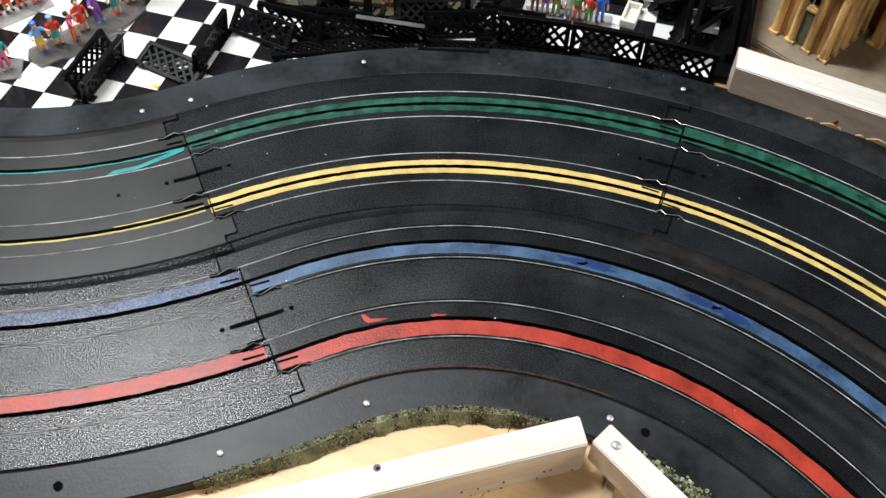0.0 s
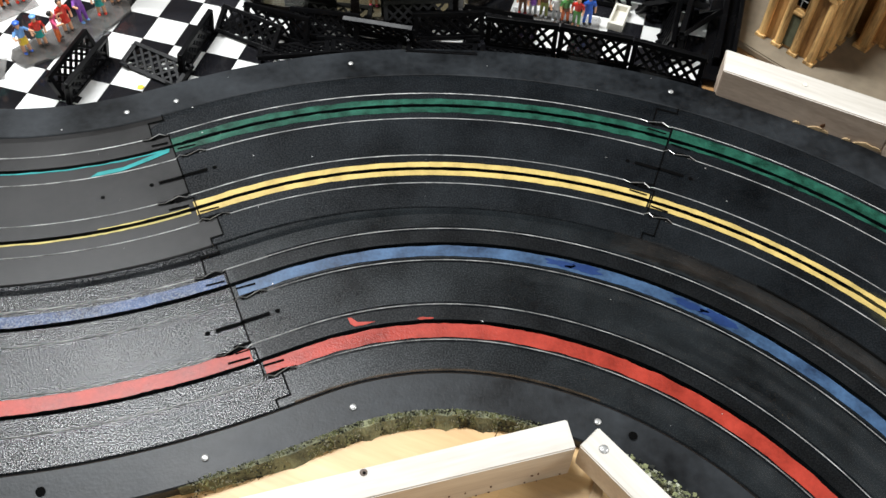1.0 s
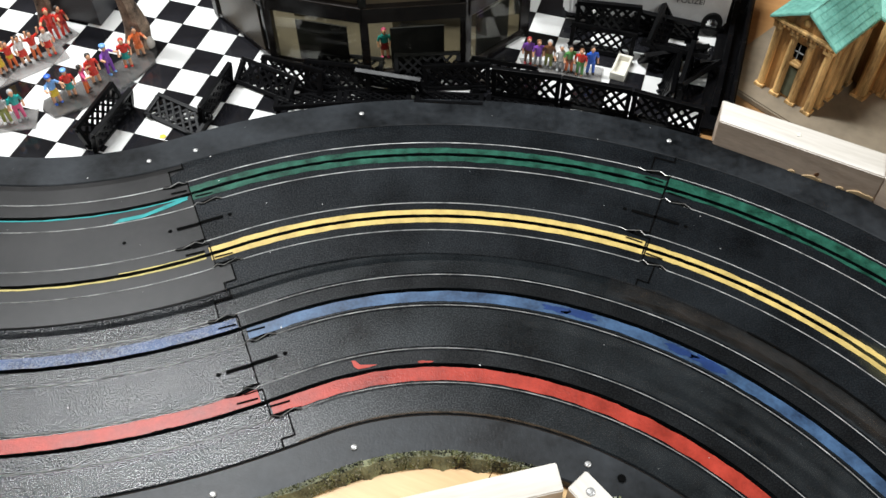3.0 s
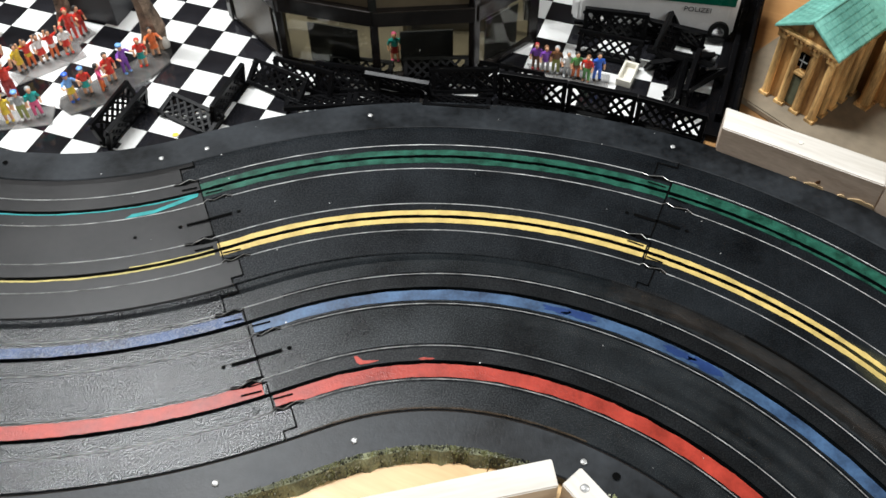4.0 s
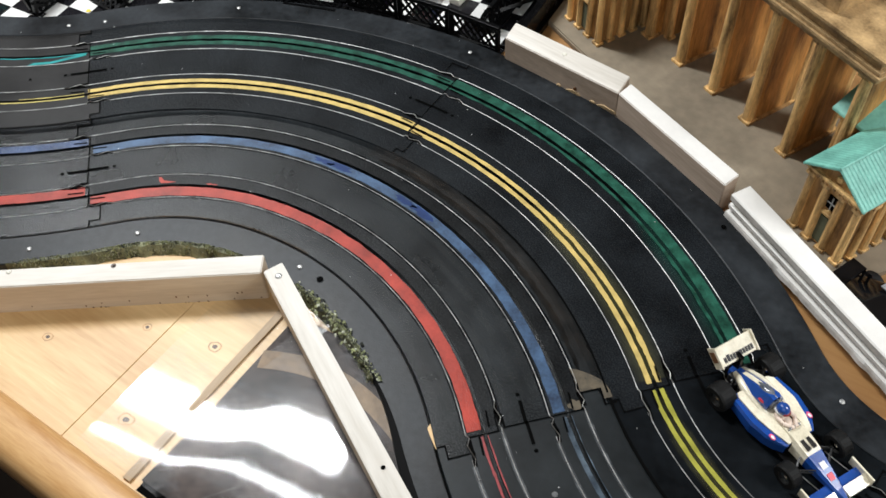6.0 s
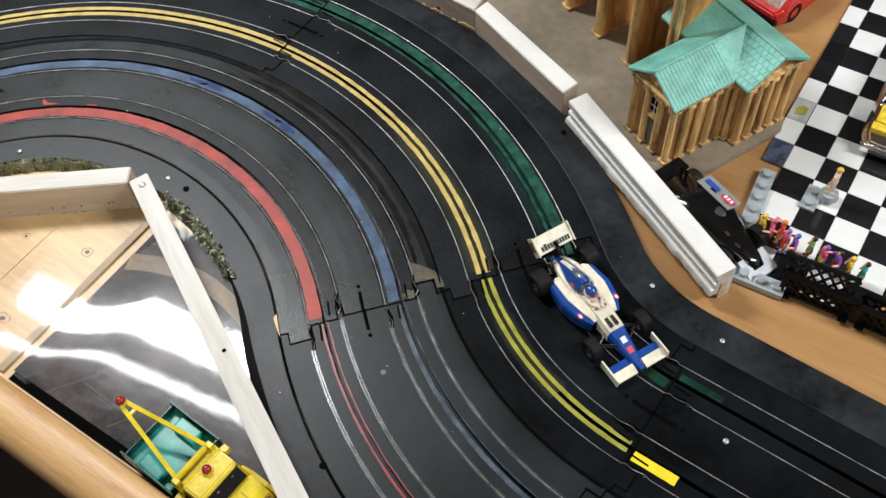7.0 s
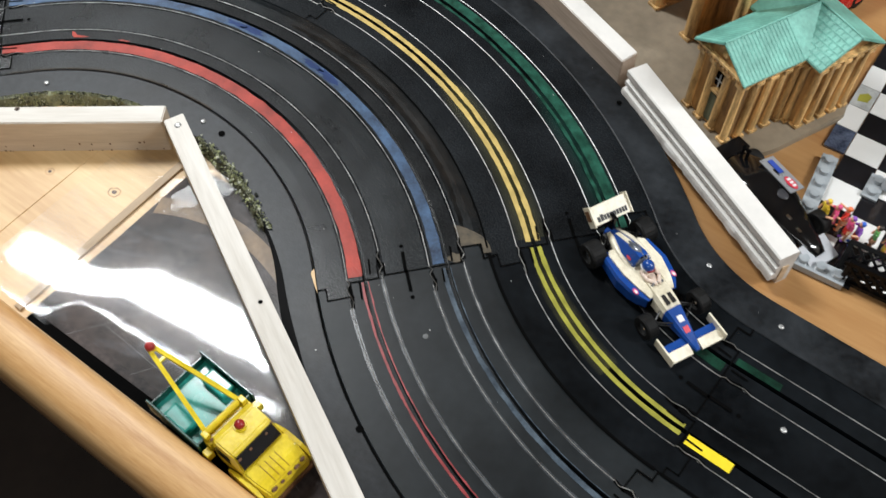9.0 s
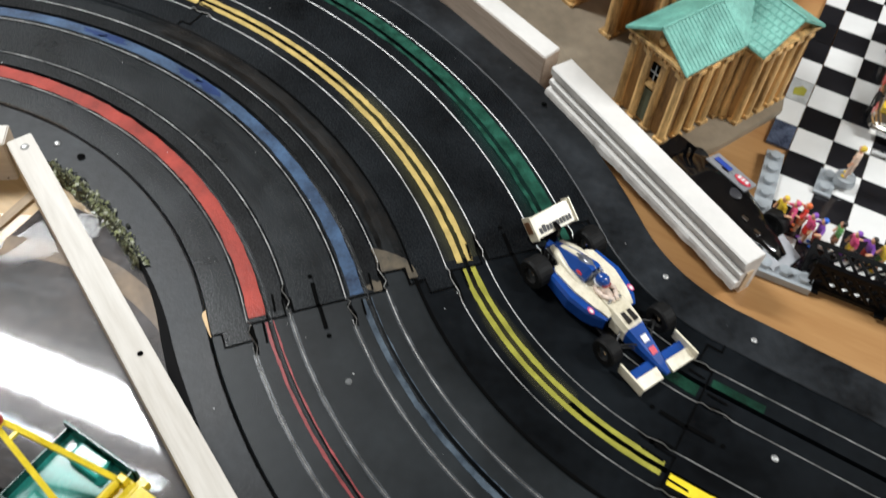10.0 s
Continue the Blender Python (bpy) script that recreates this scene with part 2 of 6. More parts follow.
def part(name, bm, material, parent=None, label="", smooth=False):
    me = bpy.data.meshes.new(name)
    bmesh.ops.recalc_face_normals(bm, faces=bm.faces)
    bm.to_mesh(me)
    bm.free()
    for k in material if isinstance(material, (list, tuple)) else [material]:
        me.materials.append(M[k])
    if smooth:
        me.polygons.foreach_set("use_smooth", [True] * len(me.polygons))
    ob = new(name, me)
    if parent:
        ob.parent = parent
    if label:
        ob["label"] = label
    return ob


def thing(name, label, category, m=None, group="", kind=""):
    ob = new(name)
    ob.empty_display_size = 0.01
    if m is not None:
        ob.matrix_basis = m
    return tagged(ob, label, category, group, kind)


def box(bm, x0, x1, y0, y1, z0, z1, m=None, bevel=0.0, mi=0):
    r = bmesh.ops.create_cube(bm, size=1.0)
    vs = r["verts"]
    for v in vs:
        v.co = Vector(((x0 + x1) / 2 + v.co.x * (x1 - x0), (y0 + y1) / 2 + v.co.y * (y1 - y0), (z0 + z1) / 2 + v.co.z * (z1 - z0)))
        if m is not None:
            v.co = m @ v.co
    fs = {f for v in vs for f in v.link_faces}
    if bevel:
        es = {e for v in vs for e in v.link_edges}
        out = bmesh.ops.bevel(bm, geom=list(es), offset=bevel, segments=2, affect="EDGES", profile=0.6)
        fs = set(out["faces"]) | {f for f in fs if f.is_valid}
    for f in fs:
        if f.is_valid:
            f.material_index = mi
    return bm


def cyl(bm, p0, p1, r0, r1=None, n=12, mi=0):
    p0, p1 = Vector(p0), Vector(p1)
    d = p1 - p0
    q = d.to_track_quat("Z", "Y").to_matrix().to_4x4()
    r = bmesh.ops.create_cone(bm, cap_ends=True, segments=n, radius1=r0, radius2=r0 if r1 is None else r1, depth=d.length,
                              matrix=Matrix.Translation((p0 + p1) / 2) @ q)
    for f in {f for v in r["verts"] for f in v.link_faces}:
        f.material_index = mi
    return bm


def ball(bm, c, r, sx=1, sy=1, sz=1, u=10, v=7, mi=0, m=None):
    mm = Matrix.Translation(c) @ Matrix.Diagonal((sx, sy, sz, 1))
    if m is not None:
        mm = m @ mm
    out = bmesh.ops.create_uvsphere(bm, u_segments=u, v_segments=v, radius=r, matrix=mm)
    for f in {f for w in out["verts"] for f in w.link_faces}:
        f.material_index = mi
        f.smooth = True
    return bm


def prism(bm, pts, z0, z1, m=None, mi=0):
    """A closed outline in the plan, raised from z0 to z1."""
    lo = [bm.verts.new((x, y, z0)) for x, y in pts]
    hi = [bm.verts.new((x, y, z1)) for x, y in pts]
    n = len(pts)
    fs = [bm.faces.new(lo[::-1]), bm.faces.new(hi)]
    for i in range(n):
        fs.append(bm.faces.new((lo[i], lo[(i + 1) % n], hi[(i + 1) % n], hi[i])))
    for f in fs:
        f.material_index = mi
    if m is not None:
        for v in lo + hi:
            v.co = m @ v.co
    return bm


def loft(bm, rings, mi=0, caps=True):
    """Rings of equally many points, joined one to the next."""
    vs = [[bm.verts.new(p) for p in r] for r in rings]
    n = len(vs[0])
    fs = []
    for a, b in zip(vs, vs[1:]):
        for i in range(n):
            fs.append(bm.faces.new((a[i], a[(i + 1) % n], b[(i + 1) % n], b[i])))
    if caps:
        fs += [bm.faces.new(vs[0][::-1]), bm.faces.new(vs[-1])]
    for f in fs:
        f.material_index = mi
    return bm


class Line:
    """A line of arcs in the plan: a start, a heading, the arcs that run backwards from it, the arcs that run on."""

    def __init__(self, x, y, h, back, arcs):
        self.back, s, cur = [], 0.0, (x, y, h)
        for length, k in back:
            self.back.append((s, s - length, k, cur))
            cur = self.step(cur, k, -length)
            s -= length
        self.start = s
        self.arcs, s, cur = [], 0.0, (x, y, h)
        for length, k in arcs:
            self.arcs.append((s, s + length, k, cur))
            cur = self.step(cur, k, length)
            s += length
        self.end = s

    @staticmethod
    def step(c, k, d):
        x, y, h = c
        if abs(k) < 1e-6:
            return x + d * math.cos(h), y + d * math.sin(h), h
        return x + (math.sin(h + k * d) - math.sin(h)) / k, y - (math.cos(h + k * d) - math.cos(h)) / k, h + k * d

    def at(self, s, off=0.0):
        if s < 0:
            for a, b, k, c in self.back:
                if s >= b or b == self.start:
                    x, y, h = self.step(c, k, s - a)
                    break
        else:
            for a, b, k, c in self.arcs:
                if s <= b or b == self.end:
                    x, y, h = self.step(c, k, s - a)
                    break
        return x - math.sin(h) * off, y + math.cos(h) * off, h


def sweep(line, s0, s1, profile, step=0.008, bm=None, mi=0):
    """A closed section of (offset, z) drawn along the line from s0 to s1."""
    bm = bm or bmesh.new()
    n = max(2, int(abs(s1 - s0) / step) + 1)
    rings = []
    for i in range(n):
        s = s0 + (s1 - s0) * i / (n - 1)
        rings.append([(*line.at(s, o)[:2], z) for o, z in profile])
    return loft(bm, rings, mi)


def ribbon(line, s0, s1, o0, o1, z, rough=0.0, seed=0, fade=0.0, step=0.004):
    """A thin coat of paint along the line, with uneven edges."""
    bm = bmesh.new()
    n = max(3, int((s1 - s0) / step))
    rows = []
    for i in range(n + 1):
        s = s0 + (s1 - s0) * i / n
        a = o0 + rough * noise.noise((s * 60, seed, 0)) + rough * 0.6 * noise.noise((s * 260, seed, 4))
        b = o1 + rough * noise.noise((s * 60, seed, 9)) + rough * 0.6 * noise.noise((s * 260, seed, 13))
        rows.append([bm.verts.new((*line.at(s, o)[:2], z)) for o in (a, b)])
    for p, q in zip(rows, rows[1:]):
        bm.faces.new((p[0], p[1], q[1], q[0]))
    return bm


# ---- the room ----
bm = bmesh.new()
box(bm, -3.2, 3.2, -2.6, 3.8, -0.86, -0.80)
tagged(part("floor", bm, "room_floor"), "dark floor below the table", "floor", kind="structure")
bm = bmesh.new()
box(bm, -3.2, 3.2, -2.6, 3.8, CEIL, CEIL + 0.06)
tagged(part("ceiling", bm, "room_ceiling"), "plain light ceiling over the table", "ceiling", kind="structure")
for nm, a in (("wall_north", (-3.2, 3.2, 3.8, 3.9)), ("wall_south", (-3.2, 3.2, -2.7, -2.6)), ("wall_west", (-3.3, -3.2, -2.6, 3.8)), ("wall_east", (3.2, 3.3, -2.6, 3.8))):
    bm = bmesh.new()
    box(bm, *a, -0.80, CEIL)
    tagged(part(nm, bm, "room_wall"), "plain light wall of the room", "wall", kind="structure")

# ---- the table ----
EDGE = pose(0.21, 0.108, 0, 0, 0, -20.5)      # on the table's front edge, x along it
bm = bmesh.new()
box(bm, -1.6, 1.6, -0.012, 1.5, T - 0.03, T, EDGE)
top = tagged(part("table_top", bm, "table_wood"), "orange-brown wooden board that carries the race track", "table top", kind="structure")
for lx in (-1.5, 1.5):
    for ly in (0.10, 1.40):
        bm = bmesh.new()
        box(bm, lx - 0.035, lx + 0.035, ly - 0.035, ly + 0.035, -0.80, T - 0.03, EDGE, bevel=0.003)
        part("leg", bm, "table_wood", top)
bm = bmesh.new()
box(bm, -0.125, 1.5, -0.0115, 0.014, T, T + 0.0042, EDGE)
tagged(part("edge_strip", bm, "groove_black"), "black strip along the edge of the table", "edge strip", kind="structure")
bm = bmesh.new()
prof = [(-0.060, -0.05), (-0.060, 0.002)] + [(-0.042 - 0.018 * math.cos(a), 0.002 + 0.018 * math.sin(a)) for a in (0.3, 0.6, 0.9, 1.2, 1.57)] + [(-0.030, 0.0205), (-0.022, 0.0190), (-0.0175, 0.0155), (-0.0155, 0.010), (-0.0155, -0.05)]
loft(bm, [[EDGE @ Vector((x, y, z)) for y, z in prof] for x in (-1.5, 1.5)])
tagged(part("table_edge", bm, "pine_rail", smooth=True), "smooth pine rail with rounded edges along the table", "table edge", kind="structure")

# ---- the race track ----
OUT = Line(-0.1581, 0.6004, 0.4418, [(0.0265, 0.12), (0.6, 2.23)], [(0.2, -2.1645), (0.2, -1.8724), (0.2, -1.8627), (0.2, -1.9527), (0.2, 3.6766), (0.6, 0.0)])
INN = Line(-0.0805, 0.4694, 0.4411, [(0.0355, 0.31), (0.6, 1.6)], [(0.18, -3.2866), (0.18, -2.5674), (0.2, -2.5637), (0.304, 2.3598), (0.6, 0.0)])
SLOT = 0.0019


def steps(slots):
    """The toothed end of a track piece: the lower bound of each stretch across it, and how far the end is moved along."""
    c2, c1 = sorted(slots)
    return [(c1 + 0.0335, 0.0), (c1 + 0.0135, -0.0160), (c2 + 0.0178, 0.0), (c2 + 0.0120, -0.0115), (c2 - 0.0135, 0.0020), (c2 - 0.0350, 0.0145), (-1.0, 0.0040)]


def tooth(slots, off):
    return next(d for lo, d in steps(slots) if off > lo)


def section(lo, hi, slots, drop=0.0):
    """The section of a track piece with its slots, from the offset lo to hi; drop lowers its far edge."""
    p = [(lo, T), (lo, -0.0008), (lo + 0.0008, 0.0)]
    for c in slots:
        p += [(c - SLOT, 0.0), (c - SLOT, -0.007), (c + SLOT, -0.007), (c + SLOT, 0.0)]
    for o, _ in steps(slots):
        if lo + 0.001 < o < hi - 0.013:
            p += [(o - 0.00004, 0.0), (o + 0.00004, 0.0)]
    p = p[:3] + sorted(p[3:], key=lambda q: q[0])
    for c in slots:
        k = [n for n, q in enumerate(p) if abs(q[0] - c + SLOT) < 1e-7]
        p[k[0]], p[k[1]] = (c - SLOT, 0.0), (c - SLOT, -0.007)
        k = [n for n, q in enumerate(p) if abs(q[0] - c - SLOT) < 1e-7]
        p[k[0]], p[k[1]] = (c + SLOT, -0.007), (c + SLOT, 0.0)
    return p + [(hi - 0.012, 0.0), (hi - 0.006, -drop), (hi, -drop - 0.0004), (hi, T)]


def wire(line, s0, s1, off, parent):
    bm = sweep(line, s0, s1, [(off - 0.00046, -0.0005), (off - 0.00040, 0.0004), (off, 0.00062), (off + 0.00040, 0.0004), (off + 0.00046, -0.0005)], step=0.006)
    part("rail", bm, "rail_steel", parent, "thin steel conductor rail")


def track_piece(line, s0, s1, lo, hi, slots, material, label):
    t = thing("track_piece", label, "race track", group="pieces of the race track")
    prof = section(lo, hi, slots, 0.0 if line is OUT else 0.0012 if s0 < 0.5 else 0.0001)
    n = max(2, int((s1 - s0) / 0.008) + 1)
    rings = []
    for i in range(n):
        ring = []
        for o, z in prof:
            d = tooth(slots, o)
            a, b = s0 + d + 0.0002, s1 + d - 0.0002
            ring.append((*line.at(a + (b - a) * i / (n - 1), o)[:2], z))
        rings.append(ring)
    part("roadway", loft(bmesh.new(), rings, caps=False), material, t)
    for c in slots:
        for d in (-0.0158, 0.0158):
            wire(line, s0 + (0.0195 if d < 0 else -0.001), s1 - (0.0255 if d > 0 else 0.0), c + d - (0.0006 if line is INN and s0 > 0.5 else 0.0), t)
    return t


OS, IS = (0.0472, -0.0286), (0.0375, -0.0360)
tracks = {}
for key, s0, s1 in (("o_left", -0.45, -0.0265), ("o_a", -0.0265, 0.3845), ("o_b", 0.3845, 0.8058), ("o_c", 0.8058, 1.0), ("o_d", 1.0, 1.4)):
    tracks[key] = track_piece(OUT, s0, s1, -0.0705, 0.0872, OS, "track_grain" if key in ("o_a", "o_b") else "track_worn" if key == "o_left" else "track_smooth", "black plastic slot car track piece, finely grained" if key in ("o_a", "o_b") else "black plastic slot car track piece, smooth and slightly dusty")
for key, s0, s1 in (("i_left", -0.45, -0.0355), ("i_a", -0.0355, 0.5705), ("i_b", 0.5705, 0.863), ("i_c", 0.863, 1.3)):
    tracks[key] = track_piece(INN, s0, s1, -0.0785, 0.0805, IS, "track_pebbled" if key == "i_left" else "track_rough" if key == "i_a" else "track_satin",
                              "black slot car track piece with pebbled rubber surface" if key in ("i_left", "i_a") else "black plastic slot car track piece, smooth and slightly dusty")


def paint(key, line, s0, s1, o0, o1, material, rough=0.0006, seed=0, label="", z=0.0004):
    part("paint_stripe", ribbon(line, s0, s1, o0, o1, z, rough, seed), material, tracks[key], label)


w = SLOT
g1, y1 = OS
b1, r1 = IS
for key, s0, s1 in (("o_a", -0.026, 0.3838), ("o_b", 0.3855, 0.803)):
    bold = key == "o_b"
    paint(key, OUT, s0, s1, g1 + w, g1 + (0.0125 if bold else 0.0085), "paint_green", 0.0006 if bold else 0.0012, 1, "dark green lane paint")
    paint(key, OUT, s0, s1, g1 - (0.005 if bold else 0.0085), g1 - w, "paint_green", 0.0010 if bold else 0.0012, 2, "dark green lane paint")
    paint(key, OUT, s0, s1, y1 + w, y1 + (0.0064 if bold else 0.0074), "paint_yellow", 0.0008 if bold else 0.0006, 3, "pale yellow lane paint")
    paint(key, OUT, s0, s1, y1 - (0.0066 if bold else 0.0074), y1 - w, "paint_yellow", 0.0006, 4, "pale yellow lane paint")
paint("o_left", OUT, -0.44, -0.030, y1 - 0.0038, y1 - w, "paint_ochre", 0.0006, 5, "thin yellow lane paint")
paint("o_left", OUT, -0.10, -0.030, y1 + w, y1 + 0.003, "paint_ochre", 0.0006, 6, "thin yellow lane paint")
paint("o_left", OUT, -0.44, -0.030, g1 - 0.0035, g1 - w, "paint_cyan", 0.0007, 7, "thin turquoise lane paint")
paint("o_c", OUT, 0.809, 0.998, y1 + w, y1 + 0.0058, "paint_lime", 0.0005, 8, "yellow-green lane paint")
paint("o_c", OUT, 0.809, 0.998, y1 - 0.0058, y1 - w, "paint_lime", 0.0005, 9, "yellow-green lane paint")
paint("o_d", OUT, 1.004, 1.044, y1 - 0.0095, y1 - 0.0002, "paint_bright_yellow", 0.0006, 10, "bright yellow paint patch")
paint("o_c", OUT, 0.962, 0.996, g1 - 0.0115, g1 - w, "paint_green_dark", 0.0006, 11, "dark green lane paint")
paint("o_d", OUT, 1.003, 1.043, g1 + w, g1 + 0.0085, "paint_green_dark", 0.0008, 12, "dark green lane paint")
for key, s0, s1 in (("i_left", -0.44, -0.0375), ("i_a", -0.0315, 0.5680)):
    o = 0.0140 if key == "i_left" else 0.0
    paint(key, INN, s0, s1, b1 - 0.0122 + o, b1 - w + o * 0.97, "paint_indigo" if o else "paint_blue", 0.0007, 13, "worn blue lane paint")
    paint(key, INN, s0, s1, r1 - 0.0140 + o * 1.11, r1 - w + o * 1.11, "paint_red", 0.0010, 14, "red lane paint")
for c, k, sd, in_, out in ((b1, "paint_slate", 15, 0.0062, 0.0026), (r1, "paint_rose", 17, 0.0040, 0.0031)):
    paint("i_b", INN, 0.574, 0.860, c + w, c + out, k, 0.0006, sd)
    paint("i_b", INN, 0.574, 0.860, c - in_, c - w, k, 0.0008, sd + 1)

for key, s0, s1, wd in (("o_b", 0.50, 0.803, 0.0009), ("o_c", 0.808, 0.998, 0.0014), ("o_d", 1.002, 1.39, 0.0014)):
    part("edge_gap", ribbon(OUT, s0, s1, -0.0706 - wd, -0.0706 + wd, 0.0006, 0.0003, 31), "groove_black", tracks[key], "dark gap beside the next piece")
for key, s0, s1, c, wd in (("o_b", 0.56, 0.80, y1, 0.0155), ("o_c", 0.81, 0.93, y1, 0.0105), ("o_b", 0.62, 0.80, g1, 0.0160)):
    for i in range(5):
        q = 0.42 + 0.145 * i
        cut = 0.035 * (4 - i) / 4
        part("overspray", ribbon(OUT, s0 + 0.04 - cut, s1, c - wd * q, c + wd * q, 0.00034 - 0.00005 * i, 0.0012, 37 + i), "spray_yellow" if c == y1 else "spray_green", tracks[key], "thin haze of sprayed paint")

for i in range(4):
    part("dust_band", ribbon(INN, 0.24 + 0.012 * i, 0.55 - 0.02 * i, 0.0575 + 0.0015 * i, 0.0775 - 0.0022 * i, 0.00010 + 0.00004 * i, 0.0020, 61 + i), "dust_brown", tracks["i_a"], "thin band of brown dust")
# grey wear left by the cars beside the rails
for n, (s0, s1, o, wd) in enumerate(((0.20, 0.556, b1 + 0.0215, 0.0050), (0.16, 0.560, b1 - 0.0225, 0.0060), (0.24, 0.560, r1 + 0.0225, 0.0048), (0.22, 0.555, r1 - 0.0250, 0.0085), (0.30, 0.545, 0.002, 0.0060))):
    for i in range(4):
        q = 1 - 0.22 * i
        part("wear_streak", ribbon(INN, s0 + 0.025 * i, s1 - 0.006 * i, o - wd * q, o + wd * q, 0.00009 + 0.00004 * i, 0.0024, 71 + 5 * n + i), "wear_grey", tracks["i_a"], "faint grey wear")
part("edge_dirt", ribbon(INN, -0.02, 0.27, -0.0784, -0.0768, 0.0004, 0.0006, 51), "edge_dirt", tracks["i_a"], "brown dirt along the edge")

# borders
bo = thing("outer_border", "black plastic border strip along the outer track edge, screwed down", "track border")
part("strip", sweep(OUT, -0.45, 1.4, [(0.0880, T), (0.0880, -0.0006), (0.0890, 0.0), (0.1245, -0.0012), (0.1258, -0.0025), (0.1262, T)]), "border_plastic", bo)
bi = thing("inner_border", "black plastic border strip along the inner track edge, scuffed", "track border")
part("strip", sweep(INN, -0.45, 1.3, [(-0.0793, T), (-0.0793, -0.0006), (-0.0803, 0.0), (-0.1110, -0.0012), (-0.1122, -0.0025), (-0.1126, T)]), "border_plastic", bi)

rim = [(-0.0799 + 0.0008 * math.cos(a), -0.0004 + 0.0010 * math.sin(a)) for a in (0, 0.5, 1.0, 1.57, 2.1, 2.6, 3.14)]
part("rim", sweep(INN, -0.45, 0.560, rim, step=0.006), "gloss_black", bi, "glossy rounded rim")
part("edge_gap", ribbon(INN, 0.560, 1.28, -0.0806, -0.0790, 0.0005, 0.0003, 33), "groove_black", bi, "dark gap beside the track")
# matt black band that widens along the inner side of the border
bm = bmesh.new()
rows = []
for i in range(70):
    q = 0.455 + 0.60 * i / 69
    d = 0.0088 * min(1, (q - 0.45) / 0.16)
    rows.append([bm.verts.new((*INN.at(q, o)[:2], z)) for o, z in ((-0.1122 + d, 0.0004), (-0.1125, -0.0006), (-0.1130, T))])
for p, q in zip(rows, rows[1:]):
    for j in (0, 1):
        bm.faces.new((p[j], p[j + 1], q[j + 1], q[j]))
part("edge_tape", bm, "edge_black", bi, "matt black band along the inner side")
for key, s0, s1 in (("i_a", 0.0, 0.567), ("i_b", 0.574, 0.859), ("i_c", 0.867, 1.29)):
    for c in IS:
        if key == "i_a":
            part("worn_band", ribbon(INN, s0 - 0.03, s1, c + SLOT, c + 0.0150, 0.00008, 0.0003, 7), "worn_band", tracks[key], "smooth dark band beside the slot")
        for d in (-0.0158, 0.0158):
            if key == "i_a":
                part("rail_strip", ribbon(INN, s0, s1, c + d - 0.0022, c + d + 0.0022, 0.00012, 0.0003, 5), "rail_strip", tracks[key], "smooth strip along the rail")
                continue
            part("rail_bed", ribbon(INN, s0 + (0.022 if d < 0 else 0.0), s1, c + d - 0.0024, c + d + 0.0012, 0.00015, 0.0005, 3), "rail_bed", tracks[key], "polished strip along the rail")

# ---- white bars ----


def bar(corners, z0, z1, label, material="white_bar_wood", bevel=0.0009, side="bar_side"):
    """A wooden bar between two ends given by its near and far corners in the plan."""
    b = thing("wooden_bar", label, "wooden bar", group="white bars along the track")
    bm = bmesh.new()
    prism(bm, corners, z0, z1)
    bmesh.ops.bevel(bm, geom=list(bm.edges), offset=bevel, segments=2, affect="EDGES")
    bm.normal_update()
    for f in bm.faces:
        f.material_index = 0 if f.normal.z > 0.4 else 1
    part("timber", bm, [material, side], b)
    return b


bars = [
    bar([(-0.48, 0.258), (-0.141, 0.281), (-0.143, 0.299), (-0.48, 0.276)], T, 0.028, "whitewashed square wooden bar screwed to the board"),
    bar([(-0.135, 0.272), (0.129, 0.349), (0.124, 0.370), (-0.140, 0.292)], T, 0.029, "whitewashed square wooden bar with pencil marks"),
    bar([(0.131, 0.350), (0.426, 0.025), (0.442, 0.040), (0.1445, 0.364)], 0.004, 0.031, "long thin whitewashed wooden bar laid over the border", "white_bar_wood_long"),
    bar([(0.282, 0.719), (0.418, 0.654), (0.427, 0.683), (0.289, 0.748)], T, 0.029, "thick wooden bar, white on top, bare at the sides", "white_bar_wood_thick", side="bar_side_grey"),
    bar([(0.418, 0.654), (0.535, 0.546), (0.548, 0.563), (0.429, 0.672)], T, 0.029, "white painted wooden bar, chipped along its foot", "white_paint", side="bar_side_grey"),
]
# the moulding: a stepped section drawn along its length
mb = thing("wooden_bar", "white painted moulding bar with stepped side", "wooden bar", group="white bars along the track")
n0, n1, f0, f1 = Vector((0.542, 0.536)), Vector((0.7035, 0.3485)), Vector((0.553, 0.559)), Vector((0.717, 0.366))
ax = (n1 - n0).normalized()
nx = Vector((-ax.y, ax.x))
bm = bmesh.new()
rings = []
for i in range(48):
    t = i / 47
    c = n0 + (n1 - n0) * t
    wd = (f0 + (f1 - f0) * t - c).dot(nx)
    j = 0.0007 * noise.noise((i * 1.7, 3, 1)) + 0.0005 * noise.noise((i * 0.4, 8, 1))
    prof = [(wd, T), (wd, 0.0270), (wd - 0.0015, 0.029), (0.0014, 0.029 + j * 0.3), (0, 0.0278 + j * 0.5), (0.0002, 0.0212), (0.0034, 0.0202), (0.0034, 0.0150), (0.0004, 0.0138), (0.0002, 0.0102),
            (0.0026, 0.0094), (0.0028, 0.0056), (-0.0012, 0.0046), (-0.0022 + j, 0.0020), (-0.0026 + j * 2, -0.0030), (0.0060, -0.0046), (0.0100, T)]
    rings.append([(c.x + nx.x * o, c.y + nx.y * o, z) for o, z in prof])
loft(bm, rings)
bm.normal_update()
bmesh.ops.recalc_face_normals(bm, faces=bm.faces)
# upward faces take the white, side faces the copy with shade in its colour
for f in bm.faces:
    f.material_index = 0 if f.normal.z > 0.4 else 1
